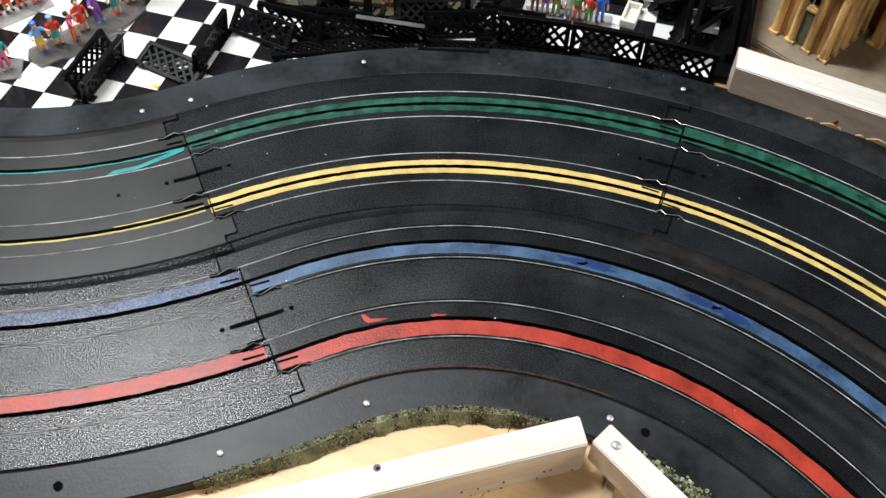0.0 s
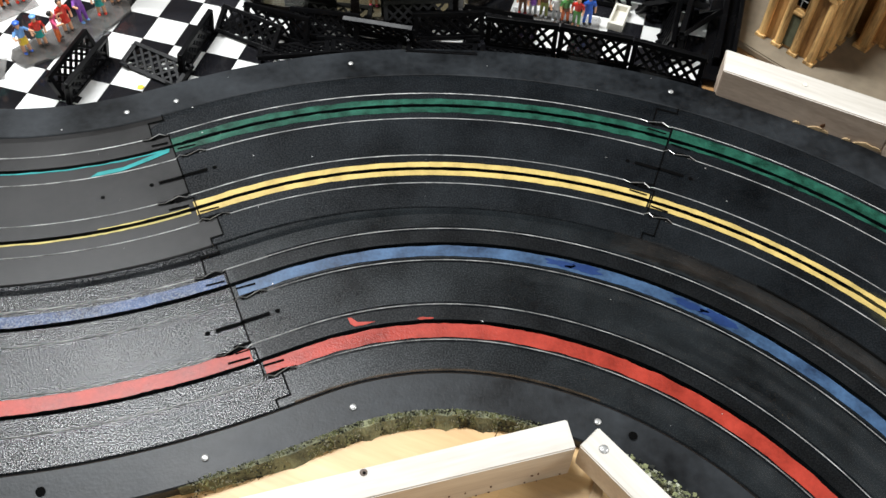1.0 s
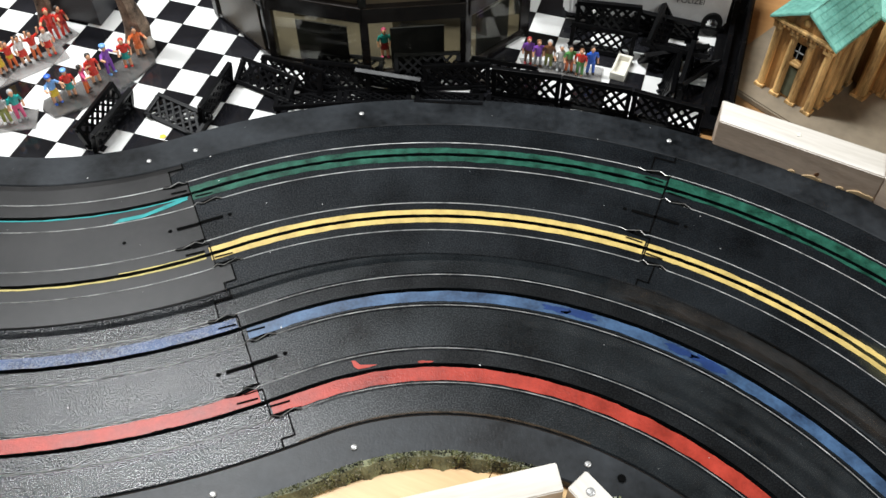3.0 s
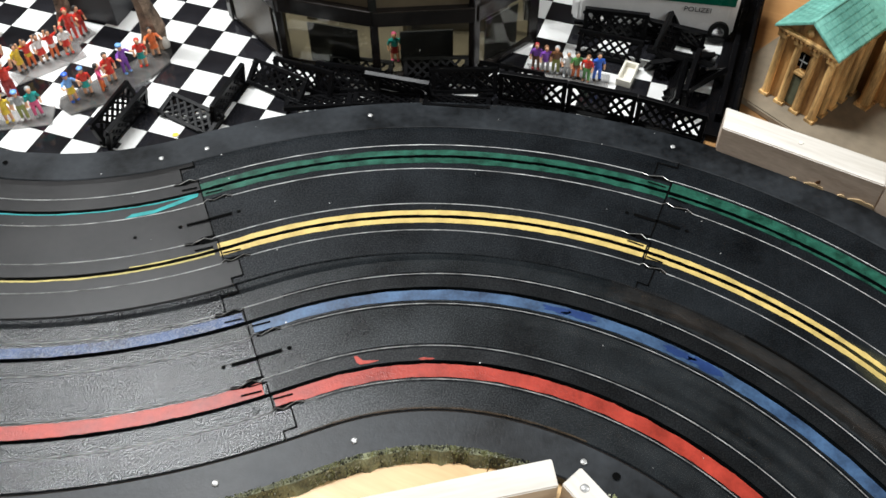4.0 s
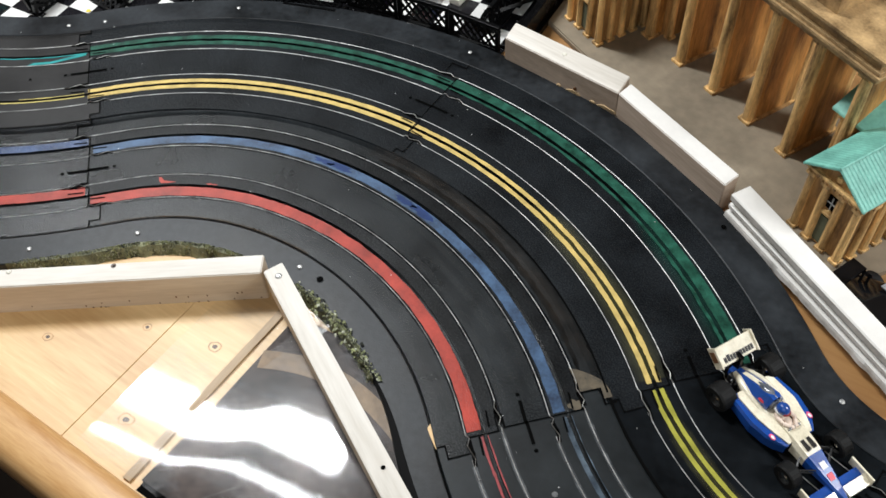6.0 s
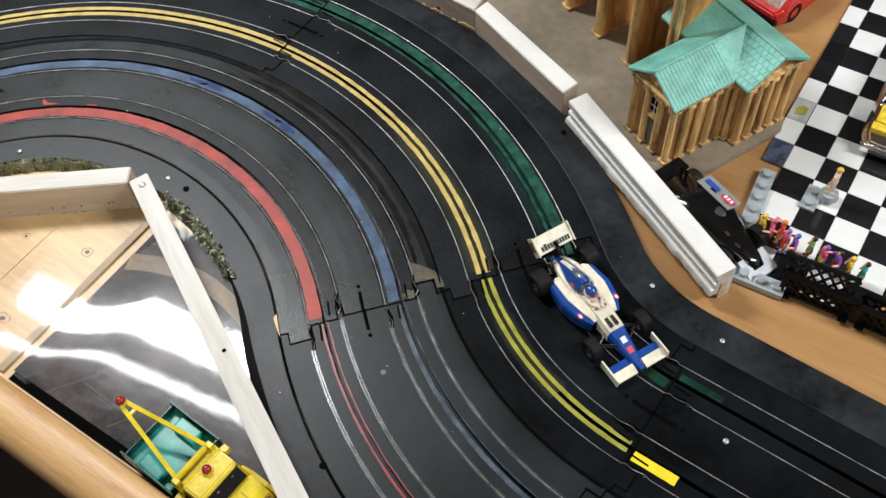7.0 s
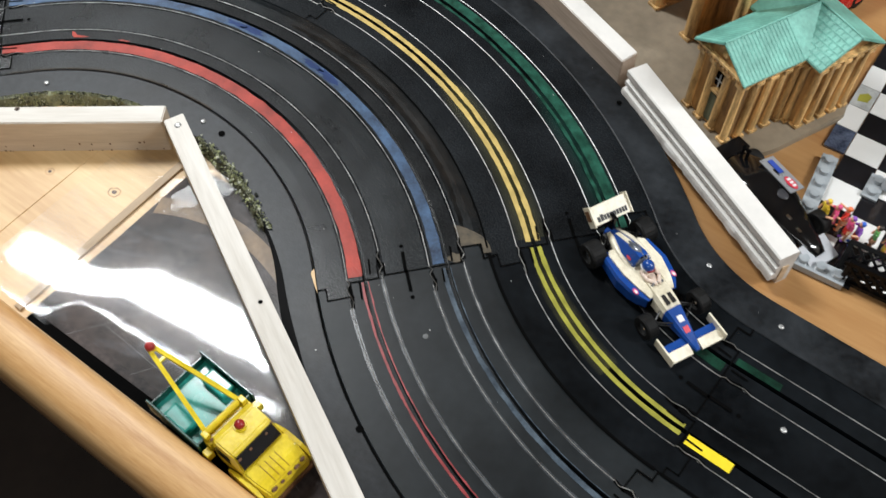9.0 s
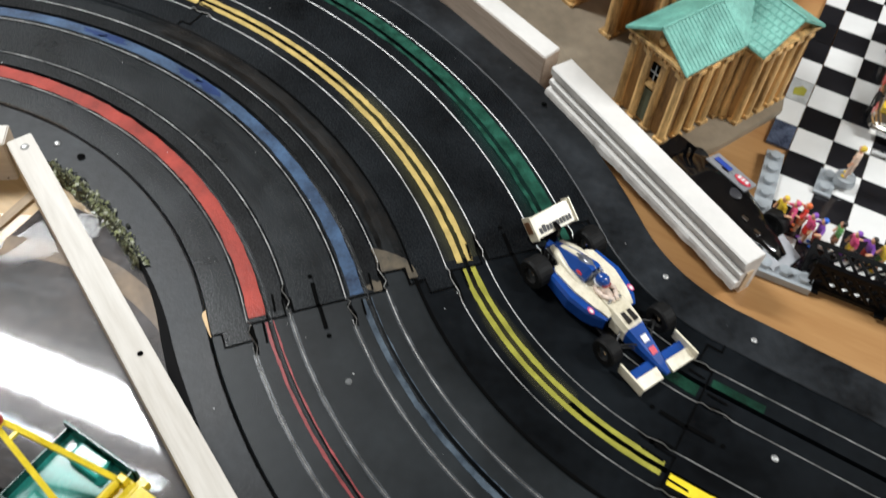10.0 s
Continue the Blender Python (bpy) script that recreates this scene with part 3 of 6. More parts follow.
part("timber", bm, ["white_paint", "white_paint_shaded"], mb)
bm = bmesh.new()
box(bm, -0.0002, 0.0010, 0.008, 0.0150, T + 0.004, 0.012, Matrix.Translation((n1.x, n1.y, 0)) @ Matrix.Rotation(math.atan2(ax.y, ax.x), 4, "Z"))
part("bare_end", bm, "raw_end", mb, "bare sawn wood at the end")

# ---- checkered floors ----
S = 0.0333


def checker(name, origin, angle, i0, i1, j0, j1, keep, parity=0):
    fl = thing(name, "black and white checkered floor of glossy square tiles", "tiled floor", pose(*origin, T, 0, 0, angle), kind="structure")
    meshes = {}
    for i in range(i0, i1):
        for j in range(j0, j1):
            x, y = (i + 0.5) * S, (j + 0.5) * S
            wp = fl.matrix_basis @ Vector((x, y, 0))
            if not keep(wp.x, wp.y):
                continue
            k = "tile_white" if (i + j + parity) % 2 else "tile_black"
            if k not in meshes:
                bm = bmesh.new()
                box(bm, -S / 2 + 0.0002, S / 2 - 0.0002, -S / 2 + 0.0002, S / 2 - 0.0002, 0.0006, 0.003, bevel=0.0003)
                first = part("tile", bm, k, fl)
                meshes[k] = first
                first.location = (x, y, 0)
            else:
                o = new("tile", meshes[k].data)
                o.parent, o.location = fl, (x, y, 0)
    return fl


def far_side(x, y):
    s = min((math.hypot(OUT.at(a * 0.02)[0] - x, OUT.at(a * 0.02)[1] - y), a * 0.02) for a in range(-20, 30))
    return s[0] > 0.115 and y > 0.55
checker("tiled_floor_left", (-0.2644, 0.7831), -14.6, -14, 18, -6, 22, lambda x, y: far_side(x, y) and x < 0.285 + (y - 0.74) * 0.27 and y < 1.35, 1)
fr = checker("tiled_floor_right", (0.776, 0.554), -19.5, 0, 14, -5, 16, lambda x, y: x < 1.25 and y > 0.385 - (x - 0.78) * 0.25, 0)
for j, k in ((-1, "tile_blue"), (0, "tile_white"), (1, "tile_print"), (2, "tile_white"), (3, "tile_black"), (4, "tile_black"), (5, "tile_black"), (6, "tile_white"), (7, "tile_black")):
    bm = bmesh.new()
    box(bm, -0.0215, -0.0006, j * S + 0.0003, (j + 1) * S - 0.0003, 0.0006, 0.0032, bevel=0.0004)
    t = part("edge_tile", bm, k, fr, "narrow glossy edge tile")
    if k == "tile_print":
        bm = bmesh.new()
        prism(bm, [(-0.016, j * S + 0.008), (-0.006, j * S + 0.011), (-0.005, j * S + 0.021), (-0.010, j * S + 0.024), (-0.017, j * S + 0.018)], 0.0032, 0.0036)
        part("print", bm, "paint_lime", t, "yellow printed mark")

# ---- more materials ----
mat("car_blue", (0.010, 0.060, 0.28), 0.22, var=0.15, scale=60, coat=0.6)
mat("car_cream", (0.70, 0.63, 0.46), 0.32, var=0.16, scale=70, tint=(0.80, 0.74, 0.60), coat=0.3)
mat("tyre", (0.0055, 0.0055, 0.0055), 0.6, var=0.3, scale=120, bump=0.3, bscale=900, spec=0.2)
mat("dark_metal", (0.05, 0.05, 0.05), 0.35, metal=0.8, var=0.3)
mat("chrome", (0.78, 0.77, 0.74), 0.12, metal=1.0, var=0.15, scale=60)
mat("car_red", (0.55, 0.02, 0.02), 0.25, var=0.15, coat=0.5)
mat("ink_black", (0.012, 0.010, 0.010), 0.5, var=0.2)
mat("skin", (0.72, 0.38, 0.22), 0.5, var=0.15, scale=200)
mat("hair", (0.02, 0.015, 0.012), 0.5, var=0.3, scale=200)
mat("truck_yellow", (0.66, 0.47, 0.012), 0.30, var=0.16, scale=45, tint=(0.74, 0.58, 0.03), coat=0.5, bump=0.15, bscale=300)
# green of the bed boards, with the shade on their sides put into the colour
mat("truck_green", (0.003, 0.050, 0.038), 0.28, var=0.35, scale=60, coat=0.5)
mat("truck_green_floor", (0.03, 0.30, 0.25), 0.25, var=0.25, scale=60, coat=0.5)
mat("beacon_red", (0.32, 0.02, 0.02), 0.3, var=0.3, scale=200)
mat("rust", (0.11, 0.045, 0.014), 0.7, var=0.5, scale=150)
mat("rib_ochre", (0.33, 0.20, 0.012), 0.4, var=0.3, scale=80)
mat("suit_cream", (0.74, 0.60, 0.50), 0.5, var=0.25, scale=220)
mat("smoked_screen", (0.045, 0.055, 0.085), 0.12, var=0.5, scale=90, tint=(0.16, 0.17, 0.19), coat=0.5)
mat("window_black", (0.012, 0.012, 0.014), 0.1, var=0.2)
mat("kiosk_frame", (0.010, 0.008, 0.007), 0.22, var=0.5, scale=60, spec=0.45)
mat("kiosk_side", (0.10, 0.085, 0.065), 0.35, var=0.3, scale=30)
mat("scratch_grey", (0.11, 0.10, 0.10), 0.5, var=0.4, scale=200)
mat("knot_dark", (0.075, 0.036, 0.014), 0.5, var=0.5, scale=200)
mat("knot_ring", (0.44, 0.25, 0.10), 0.5, var=0.4, scale=200)
mat("kiosk_panel", (0.006, 0.006, 0.006), 0.6, var=0.2)
mat("kiosk_floor", (0.085, 0.068, 0.042), 0.5, var=0.3, scale=30)
mat("van_white", (0.75, 0.75, 0.74), 0.25, var=0.06, coat=0.4)
mat("van_green", (0.0, 0.10, 0.06), 0.25, var=0.1, coat=0.4)
mat("pale_flesh", (0.74, 0.56, 0.43), 0.45, var=0.12, scale=120)
mat("plug_grey", (0.10, 0.105, 0.105), 0.4, var=0.4, scale=300)
mat("ivory", (0.72, 0.69, 0.60), 0.45, var=0.08)
mat("bark", (0.030, 0.019, 0.012), 0.8, var=0.6, scale=90, tint=(0.24, 0.17, 0.12), bump=1.0, bscale=150)
mat("stone_white", (0.50, 0.47, 0.42), 0.6, var=0.3, scale=60)
mat("glossy_body", (0.004, 0.004, 0.0045), 0.10, var=0.3, scale=60, spec=0.5, coat=0.3)
mat("dark_grey", (0.035, 0.035, 0.04), 0.4, var=0.2)
mat("grey_brick", (0.33, 0.36, 0.38), 0.18, var=0.12, scale=60, coat=0.4)
mat("silver_panel", (0.33, 0.34, 0.36), 0.3, metal=0.3, var=0.1)
mat("logo_red", (0.60, 0.03, 0.06), 0.4, var=0.1)
mat("logo_blue", (0.03, 0.07, 0.35), 0.4, var=0.1)
mat("logo_white", (0.75, 0.75, 0.75), 0.4, var=0.05)
mat("tan_strip", (0.30, 0.19, 0.095), 0.5, var=0.55, scale=22, tint=(0.25, 0.165, 0.09), alpha=0.75)
mat("flock_dark", (0.012, 0.014, 0.010), 0.9, var=0.5, scale=150, bump=0.8, bscale=500)
mat("flock_light", (0.33, 0.34, 0.26), 0.9, var=0.5, scale=150, bump=0.8, bscale=500)
mat("flock_bed", (0.016, 0.018, 0.011), 0.7, var=0.8, scale=60, tint=(0.13, 0.135, 0.075), bump=0.8, bscale=400)
mat("flake", (0.50, 0.36, 0.20), 0.6, var=0.3, scale=120)
mat("brown_stain", (0.065, 0.050, 0.030), 0.6, var=0.7, scale=90)
for nm, col in (("c_red", (0.62, 0.035, 0.02)), ("c_orange", (0.75, 0.16, 0.04)), ("c_yellow", (0.72, 0.50, 0.04)), ("c_teal", (0.01, 0.30, 0.27)), ("c_blue", (0.03, 0.12, 0.55)),
                ("c_sky", (0.15, 0.33, 0.65)), ("c_purple", (0.22, 0.07, 0.40)), ("c_pink", (0.65, 0.08, 0.20)), ("c_olive", (0.25, 0.27, 0.06)), ("c_green", (0.10, 0.30, 0.08)),
                ("c_white", (0.75, 0.73, 0.70)), ("c_brown", (0.16, 0.07, 0.03)), ("c_darkred", (0.30, 0.02, 0.02)), ("c_grey", (0.35, 0.36, 0.36))):
    mat(nm, col, 0.4, var=0.3, scale=260)


def clear(name, colour, rough, gloss, haze=0.0, scuff=0.0):
    """Clear plastic: light passes straight through, with a thin gloss on top."""
    m = bpy.data.materials.new(name)
    m.use_nodes = True
    nt = m.node_tree
    nt.nodes.remove(nt.nodes["Principled BSDF"])
    out = nt.nodes["Material Output"]
    tr = nt.nodes.new("ShaderNodeBsdfTransparent")
    tr.inputs["Color"].default_value = (*colour, 1)
    gl = nt.nodes.new("ShaderNodeBsdfGlossy")
    gl.inputs["Roughness"].default_value = rough
    lw = nt.nodes.new("ShaderNodeLayerWeight")
    lw.inputs["Blend"].default_value = 0.5
    pw = nt.nodes.new("ShaderNodeMath")
    pw.operation = "POWER"
    pw.inputs[1].default_value = 5
    fr = nt.nodes.new("ShaderNodeMapRange")
    fr.inputs["To Min"].default_value = ((gloss - 1) / (gloss + 1)) ** 2
    nt.links.new(lw.outputs["Facing"], pw.inputs[0])
    nt.links.new(pw.outputs[0], fr.inputs["Value"])
    soft = nt.nodes.new("ShaderNodeBsdfGlossy")
    soft.inputs["Roughness"].default_value = 0.30
    both = nt.nodes.new("ShaderNodeMixShader")
    both.inputs[0].default_value = haze
    nt.links.new(gl.outputs[0], both.inputs[1])
    nt.links.new(soft.outputs[0], both.inputs[2])
    mx = nt.nodes.new("ShaderNodeMixShader")
    nt.links.new(fr.outputs[0], mx.inputs[0])
    nt.links.new(tr.outputs[0], mx.inputs[1])
    nt.links.new(both.outputs[0], mx.inputs[2])
    last = mx.outputs[0]
    if scuff:
        co = nt.nodes.new("ShaderNodeTexCoord")
        mp = nt.nodes.new("ShaderNodeMapping")
        mp.inputs["Rotation"].default_value = (0, 0, radians(35))
        mp.inputs["Scale"].default_value = (0.5, 1.6, 1)
        n1 = nt.nodes.new("ShaderNodeTexNoise")
        n1.inputs["Scale"].default_value, n1.inputs["Detail"].default_value, n1.inputs["Roughness"].default_value = 34, 9, 0.75
        mr = nt.nodes.new("ShaderNodeMapRange")
        mr.inputs["From Min"].default_value, mr.inputs["From Max"].default_value = 0.50, 0.80
        mr.inputs["To Min"].default_value, mr.inputs["To Max"].default_value = 0.0, scuff
        df = nt.nodes.new("ShaderNodeBsdfDiffuse")
        df.inputs["Color"].default_value = (0.62, 0.66, 0.74, 1)
        sc = nt.nodes.new("ShaderNodeMixShader")
        nt.links.new(co.outputs["Object"], mp.inputs["Vector"])
        nt.links.new(mp.outputs["Vector"], n1.inputs["Vector"])
        nt.links.new(n1.outputs["Fac"], mr.inputs["Value"])
        nt.links.new(mr.outputs["Result"], sc.inputs[0])
        nt.links.new(last, sc.inputs[1])
        nt.links.new(df.outputs[0], sc.inputs[2])
        last = sc.outputs[0]
    nt.links.new(last, out.inputs["Surface"])
    M[name] = m


clear("clear_film", (0.95, 0.95, 0.94), 0.055, 1.60, 0.14, 0.20)
mat("clear_base", (0.30, 0.29, 0.28), 0.12, var=0.25, scale=60, alpha=0.38, coat=0.6)
mat("smoky_base", (0.11, 0.105, 0.10), 0.12, var=0.5, scale=50, alpha=0.66, coat=0.6)
clear("pane_glass", (0.80, 0.80, 0.74), 0.02, 1.5)

# ---- track joints, clips and screws ----


def mark(bm, line, pts, width, z=0.0007):
    """A flat dark groove along points of (s, offset)."""
    for (s0, o0), (s1, o1) in zip(pts, pts[1:]):
        a, b = Vector(line.at(s0, o0)[:2]), Vector(line.at(s1, o1)[:2])
        d = (b - a).normalized() * width / 2
        n = Vector((-d.y, d.x))
        q = [a - d - n, b + d - n, b + d + n, a - d + n]
        bm.faces.new([bm.verts.new((v.x, v.y, z)) for v in q])


def tube(bm, pts, r, n=6):
    for a, b in zip(pts, pts[1:]):
        cyl(bm, a, b, r, n=n)


def joint(parent, line, s, slots, lo, hi, bend=1.0):
    bm = bmesh.new()
    top, bot = max(slots), min(slots)
    mid = (top + bot) / 2
    path = [(s + steps(slots)[0][1], hi)]
    for (o, d), (_, nxt) in zip(steps(slots), steps(slots)[1:]):
        path += [(s + d, o), (s + nxt, o)]
    path.append((path[-1][0], lo + 0.001))
    mark(bm, line, path, 0.0012)
    for k in (0, 2, 4):
        mark(bm, line, path[1 + 2 * k:3 + 2 * k], 0.0019, 0.0008)
    part("joint_gap", bm, "groove_black", parent)
    for d in (-1, 1):
        bm = bmesh.new()
        mark(bm, line, [(s + 0.0005 * d, mid + 0.0004 * d), (s + 0.0195 * d, mid)], 0.0031, 0.0009)
        part("slit", bm, "groove_black", parent)
        bm = bmesh.new()
        x, y, _ = line.at(s + 0.0272 * d, mid)
        bmesh.ops.create_circle(bm, cap_ends=True, segments=10, radius=0.0019, matrix=Matrix.Translation((x, y, 0.0006)))
        part("pin_hole", bm, "groove_black", parent)
    for c in slots:
        for d in (-1, 1):
            bm = bmesh.new()
            mark(bm, line, [(s - 0.0180 * d, c + 0.0060 * d), (s - 0.004 * d, c + 0.0052 * d)], 0.0017, 0.0008)
            mark(bm, line, [(s - 0.024 * d, c + 0.0150 * d), (s - 0.015 * d, c + 0.0138 * d), (s - 0.006 * d, c + 0.0152 * d)], 0.0032, 0.0006)
            part("clip_pocket", bm, "groove_black", parent)
            bm = bmesh.new()
            r = c + 0.0158 * d
            pts = [(s - 0.0262 * d, r, 0.0004), (s - 0.0200 * d, r - 0.0022 * d * bend, 0.0014), (s - 0.0085 * d, r + 0.0011 * d * bend, 0.0018), (s - 0.0030 * d, r - 0.0022 * d * bend, 0.0014), (s + 0.001 * d, r, 0.0005)]
            tube(bm, [(*line.at(a, o)[:2], z) for a, o, z in pts], 0.00036)
            part("rail_clip", bm, "clip_steel", parent, "bent steel rail end")


joint(tracks["o_a"], OUT, -0.0265, OS, -0.0705, 0.0872)
joint(tracks["o_a"], OUT, 0.3845, OS, -0.0705, 0.0872)
joint(tracks["o_b"], OUT, 0.8058, OS, -0.0705, 0.0872, 0.5)
joint(tracks["o_c"], OUT, 1.0, OS, -0.0705, 0.0872, 0.5)
joint(tracks["i_a"], INN, -0.0355, IS, -0.0785, 0.0805)
joint(tracks["i_a"], INN, 0.5705, IS, -0.0785, 0.0805)
joint(tracks["i_b"], INN, 0.863, IS, -0.0785, 0.0805)


def blot(line, s, off, r, material, parent, seed, z=0.0005, ax=1.0, name="paint_blot", label=""):
    """A small uneven patch on the track."""
    bm = bmesh.new()
    pts = []
    for i in range(26):
        a = i * math.tau / 26
        k = r * (0.75 + 0.5 * noise.noise((math.cos(a) * 1.6, math.sin(a) * 1.6, seed)))
        pts.append(bm.verts.new((*line.at(s + k * ax * math.cos(a), off + k * math.sin(a))[:2], z)))
    bm.faces.new(pts)
    part(name, bm, material, parent, label)


# turquoise smear, red dab, brown stains and dried glue
bm = bmesh.new()
pts = [(-0.105, g1 - 0.0155), (-0.098, g1 - 0.0110), (-0.075, g1 - 0.0105), (-0.055, g1 - 0.0062), (-0.031, g1 - w), (-0.031, g1 - 0.0062), (-0.052, g1 - 0.0102), (-0.078, g1 - 0.0150)]
bm.faces.new([bm.verts.new((*OUT.at(a, o)[:2], 0.0006)) for a, o in pts])
part("paint_smear", bm, "paint_cyan", tracks["o_left"], "turquoise paint smear")
bm = bmesh.new()
pts = [(0.042, r1 + 0.0125), (0.045, r1 + 0.0118), (0.049, r1 + 0.0070), (0.064, r1 + 0.0046), (0.056, r1 + 0.0034), (0.046, r1 + 0.0036), (0.043, r1 + 0.0066)]
bm.faces.new([bm.verts.new((*INN.at(a, o)[:2], 0.0006)) for a, o in pts])
part("paint_drip", bm, "paint_red", tracks["i_a"], "red paint drip")
blot(INN, 0.105, r1 + 0.0028, 0.0016, "paint_red", tracks["i_a"], 9, ax=5)
bm = bmesh.new()
c1 = max(IS)
pts = [(0.5535, c1 + 0.0140), (0.5535, c1 + 0.0330), (0.5640, c1 + 0.0340), (0.5640, 0.0792)] + [(0.5600 - 0.030 * q, 0.0792 - 0.0310 * q ** 2.2 + 0.002 * noise.noise((q * 9, 4, 2))) for q in (0.1, 0.3, 0.45, 0.6, 0.75, 0.85, 0.95)] + [(0.5400, c1 + 0.0150)]
bm.faces.new([bm.verts.new((*INN.at(a, o)[:2], 0.0005)) for a, o in pts])
part("stain", bm, "brown_stain", tracks["i_a"], "brown worn patch")
blot(INN, 0.564, 0.046, 0.0070, "brown_stain", tracks["i_a"], 15, name="stain", label="brown worn patch")
for i, sb in enumerate((0.208, 0.226, 0.305, 0.326)):
    blot(INN, sb, b1 - 0.0065 + 0.002 * noise.noise((i, 5, 1)), 0.0045 + 0.001 * (i % 2), "paint_blue_dark", tracks["i_a"], 30 + i, ax=3.2, z=0.0006, name="paint_patch", label="darker blue fresh paint")
bm = bmesh.new()
rows = [[bm.verts.new((*INN.at(0.553 + 0.0235 * q, o)[:2], 0.0009)) for o in (-0.0785 - 0.0042 * min(1, 6 * q) * (1 - q) ** 0.8, -0.0785)] for q in (i / 8 for i in range(9))]
for p, q in zip(rows, rows[1:]):
    bm.faces.new((p[0], p[1], q[1], q[0]))
part("bare_sliver", bm, "pine_board", tracks["i_a"], "bare wood showing in the gap")

# pale specks of dust and paint over the whole track
bm = bmesh.new()
k = random.Random(7)
for i in range(80):
    line, lo, hi, smax = (OUT, -0.06, 0.12, 1.05) if k.random() < 0.5 else (INN, -0.105, 0.07, 0.85)
    x, y, _ = line.at(-0.3 + (smax + 0.3) * k.random(), lo + (hi - lo) * k.random())
    r = 0.0002 + 0.0005 * k.random() ** 3
    bm.faces.new([bm.verts.new((x + r * (0.6 + k.random()) * math.cos(a), y + r * (0.6 + k.random()) * math.sin(a), 0.0009)) for a in (0, 1.2, 2.5, 3.8, 5.1)])
tagged(part("dust_specks", bm, "screw_zinc"), "pale specks of dust scattered over the track", "dust", kind="stuff")


def screw(parent, x, y, z, r=0.0032, material="screw_zinc"):
    bm = bmesh.new()
    ball(bm, (x, y, z), r, sz=0.38, u=12, v=6)
    box(bm, x - r * 0.6, x + r * 0.6, y - r * 0.1, y + r * 0.1, z + r * 0.28, z + r * 0.40)
    part("screw", bm, material, parent, "round zinc screw head")


def hole(parent, x, y, z, r=0.003):
    bm = bmesh.new()
    bmesh.ops.create_circle(bm, cap_ends=True, segments=14, radius=r, matrix=Matrix.Translation((x, y, z)))
    part("screw_hole", bm, "groove_black", parent)


for x, y in ((-0.251, 0.671), (-0.21, 0.687), (-0.057, 0.744), (0.241, 0.72), (0.650, 0.347), (0.716, 0.301)):
    screw(bo, x, y, 0.0, 0.0025)
for x, y in ((0.541, 0.518), (-0.40, 0.655)):
    hole(bo, x, y, 0.0006, 0.0026)
for x, y in ((-0.122, 0.346), (-0.024, 0.388), (0.15, 0.383)):
    screw(bi, x, y, 0.0, 0.0027)
for x, y in ((-0.227, 0.318), (0.174, 0.373), (0.401, 0.117)):
    hole(bi, x, y, 0.0006, 0.0032)
screw(tracks["o_d"], 0.7245, 0.2065, 0.0, 0.0027)
bm = bmesh.new()
cyl(bm, (0.428, 0.211, -0.0005), (0.428, 0.211, 0.0003), 0.0026, 0.0024, 14)
part("plug", bm, "plug_grey", tracks["i_b"], "flat grey plug")
hole(tracks["o_left"], -0.248, 0.572, 0.0006, 0.0017)

# scattered green flock along the inner border
flk = thing("scatter_grass", "green and black model grass flock glued along the border", "model grass", kind="stuff")
for s0, s1, edge in ((-0.10, 0.235, -0.1128), (0.285, 0.475, -0.1128)):
    bm = bmesh.new()
    rows = []
    n = 140
    for i in range(n + 1):
        s = s0 + (s1 - s0) * i / n
        fade = min(1, 6 * min(i, n - i) / n)
        wd = (0.0066 + 0.0036 * noise.noise((s * 45, 2, 7)) + 0.0015 * noise.noise((s * 190, 2, 3))) * (0.15 + 0.85 * fade)
        rows.append([bm.verts.new((*INN.at(s, edge + 0.0030 * fade - (wd + 0.0030 * fade) * q)[:2], (0.0004 - 0.0016 * q if q < 0.45 else -0.0009 - 0.0118 * (q - 0.45) / 0.55) + 0.0009 * noise.noise((s * 300, q * 5, 3)))) for q in (0, 0.2, 0.42, 0.6, 0.8, 1.0)])
    for p, q in zip(rows, rows[1:]):
        for j in range(5):
            bm.faces.new((p[j], p[j + 1], q[j + 1], q[j]))
    part("flock_bed", bm, "flock_bed", flk, "black glue bed with olive stains")
for mi, (mname, count, size) in enumerate((("grass_paint", 2600, 1.0), ("flock_dark", 800, 1.1), ("flock_light", 1300, 1.0))):
    bm = bmesh.new()
    k = random.Random(40 + mi)
    made = 0
    while made < count:
        far = k.random() < 0.34
        s = (0.29 + 0.18 * k.random()) if far else (-0.095 + 0.33 * k.random())
        q = k.random()
        clump = noise.noise((s * 70, q * 1.6, 5)) + 0.5 * noise.noise((s * 210, q * 4, 9))
        if (mi != 1 and clump < 0.02 and k.random() > 0.10) or (mi == 1 and clump > 0.05) or (mi == 2 and not far and k.random() < 0.35):
            continue
        made += 1
        x, y, _ = INN.at(s, -0.1095 - 0.0090 * q)
        r = size * (0.0003 + 0.0009 * k.random() ** 1.5)
        h0 = -0.0004 if q < 0.40 else -0.0004 - 0.0110 * (q - 0.40) / 0.60
        a = k.random() * math.tau
        v = [bm.verts.new((x + r * math.cos(a + t) * (0.5 + k.random()), y + r * math.sin(a + t) * (0.5 + k.random()), h0 + 0.0008 * k.random())) for t in (0, 2.1, 4.2)]
        tip = bm.verts.new((x, y, h0 + 0.0014 + 0.0008 * k.random()))
        bm.faces.new((v[0], v[1], tip)), bm.faces.new((v[1], v[2], tip)), bm.faces.new((v[2], v[0], tip))
    part("flock", bm, mname, flk)

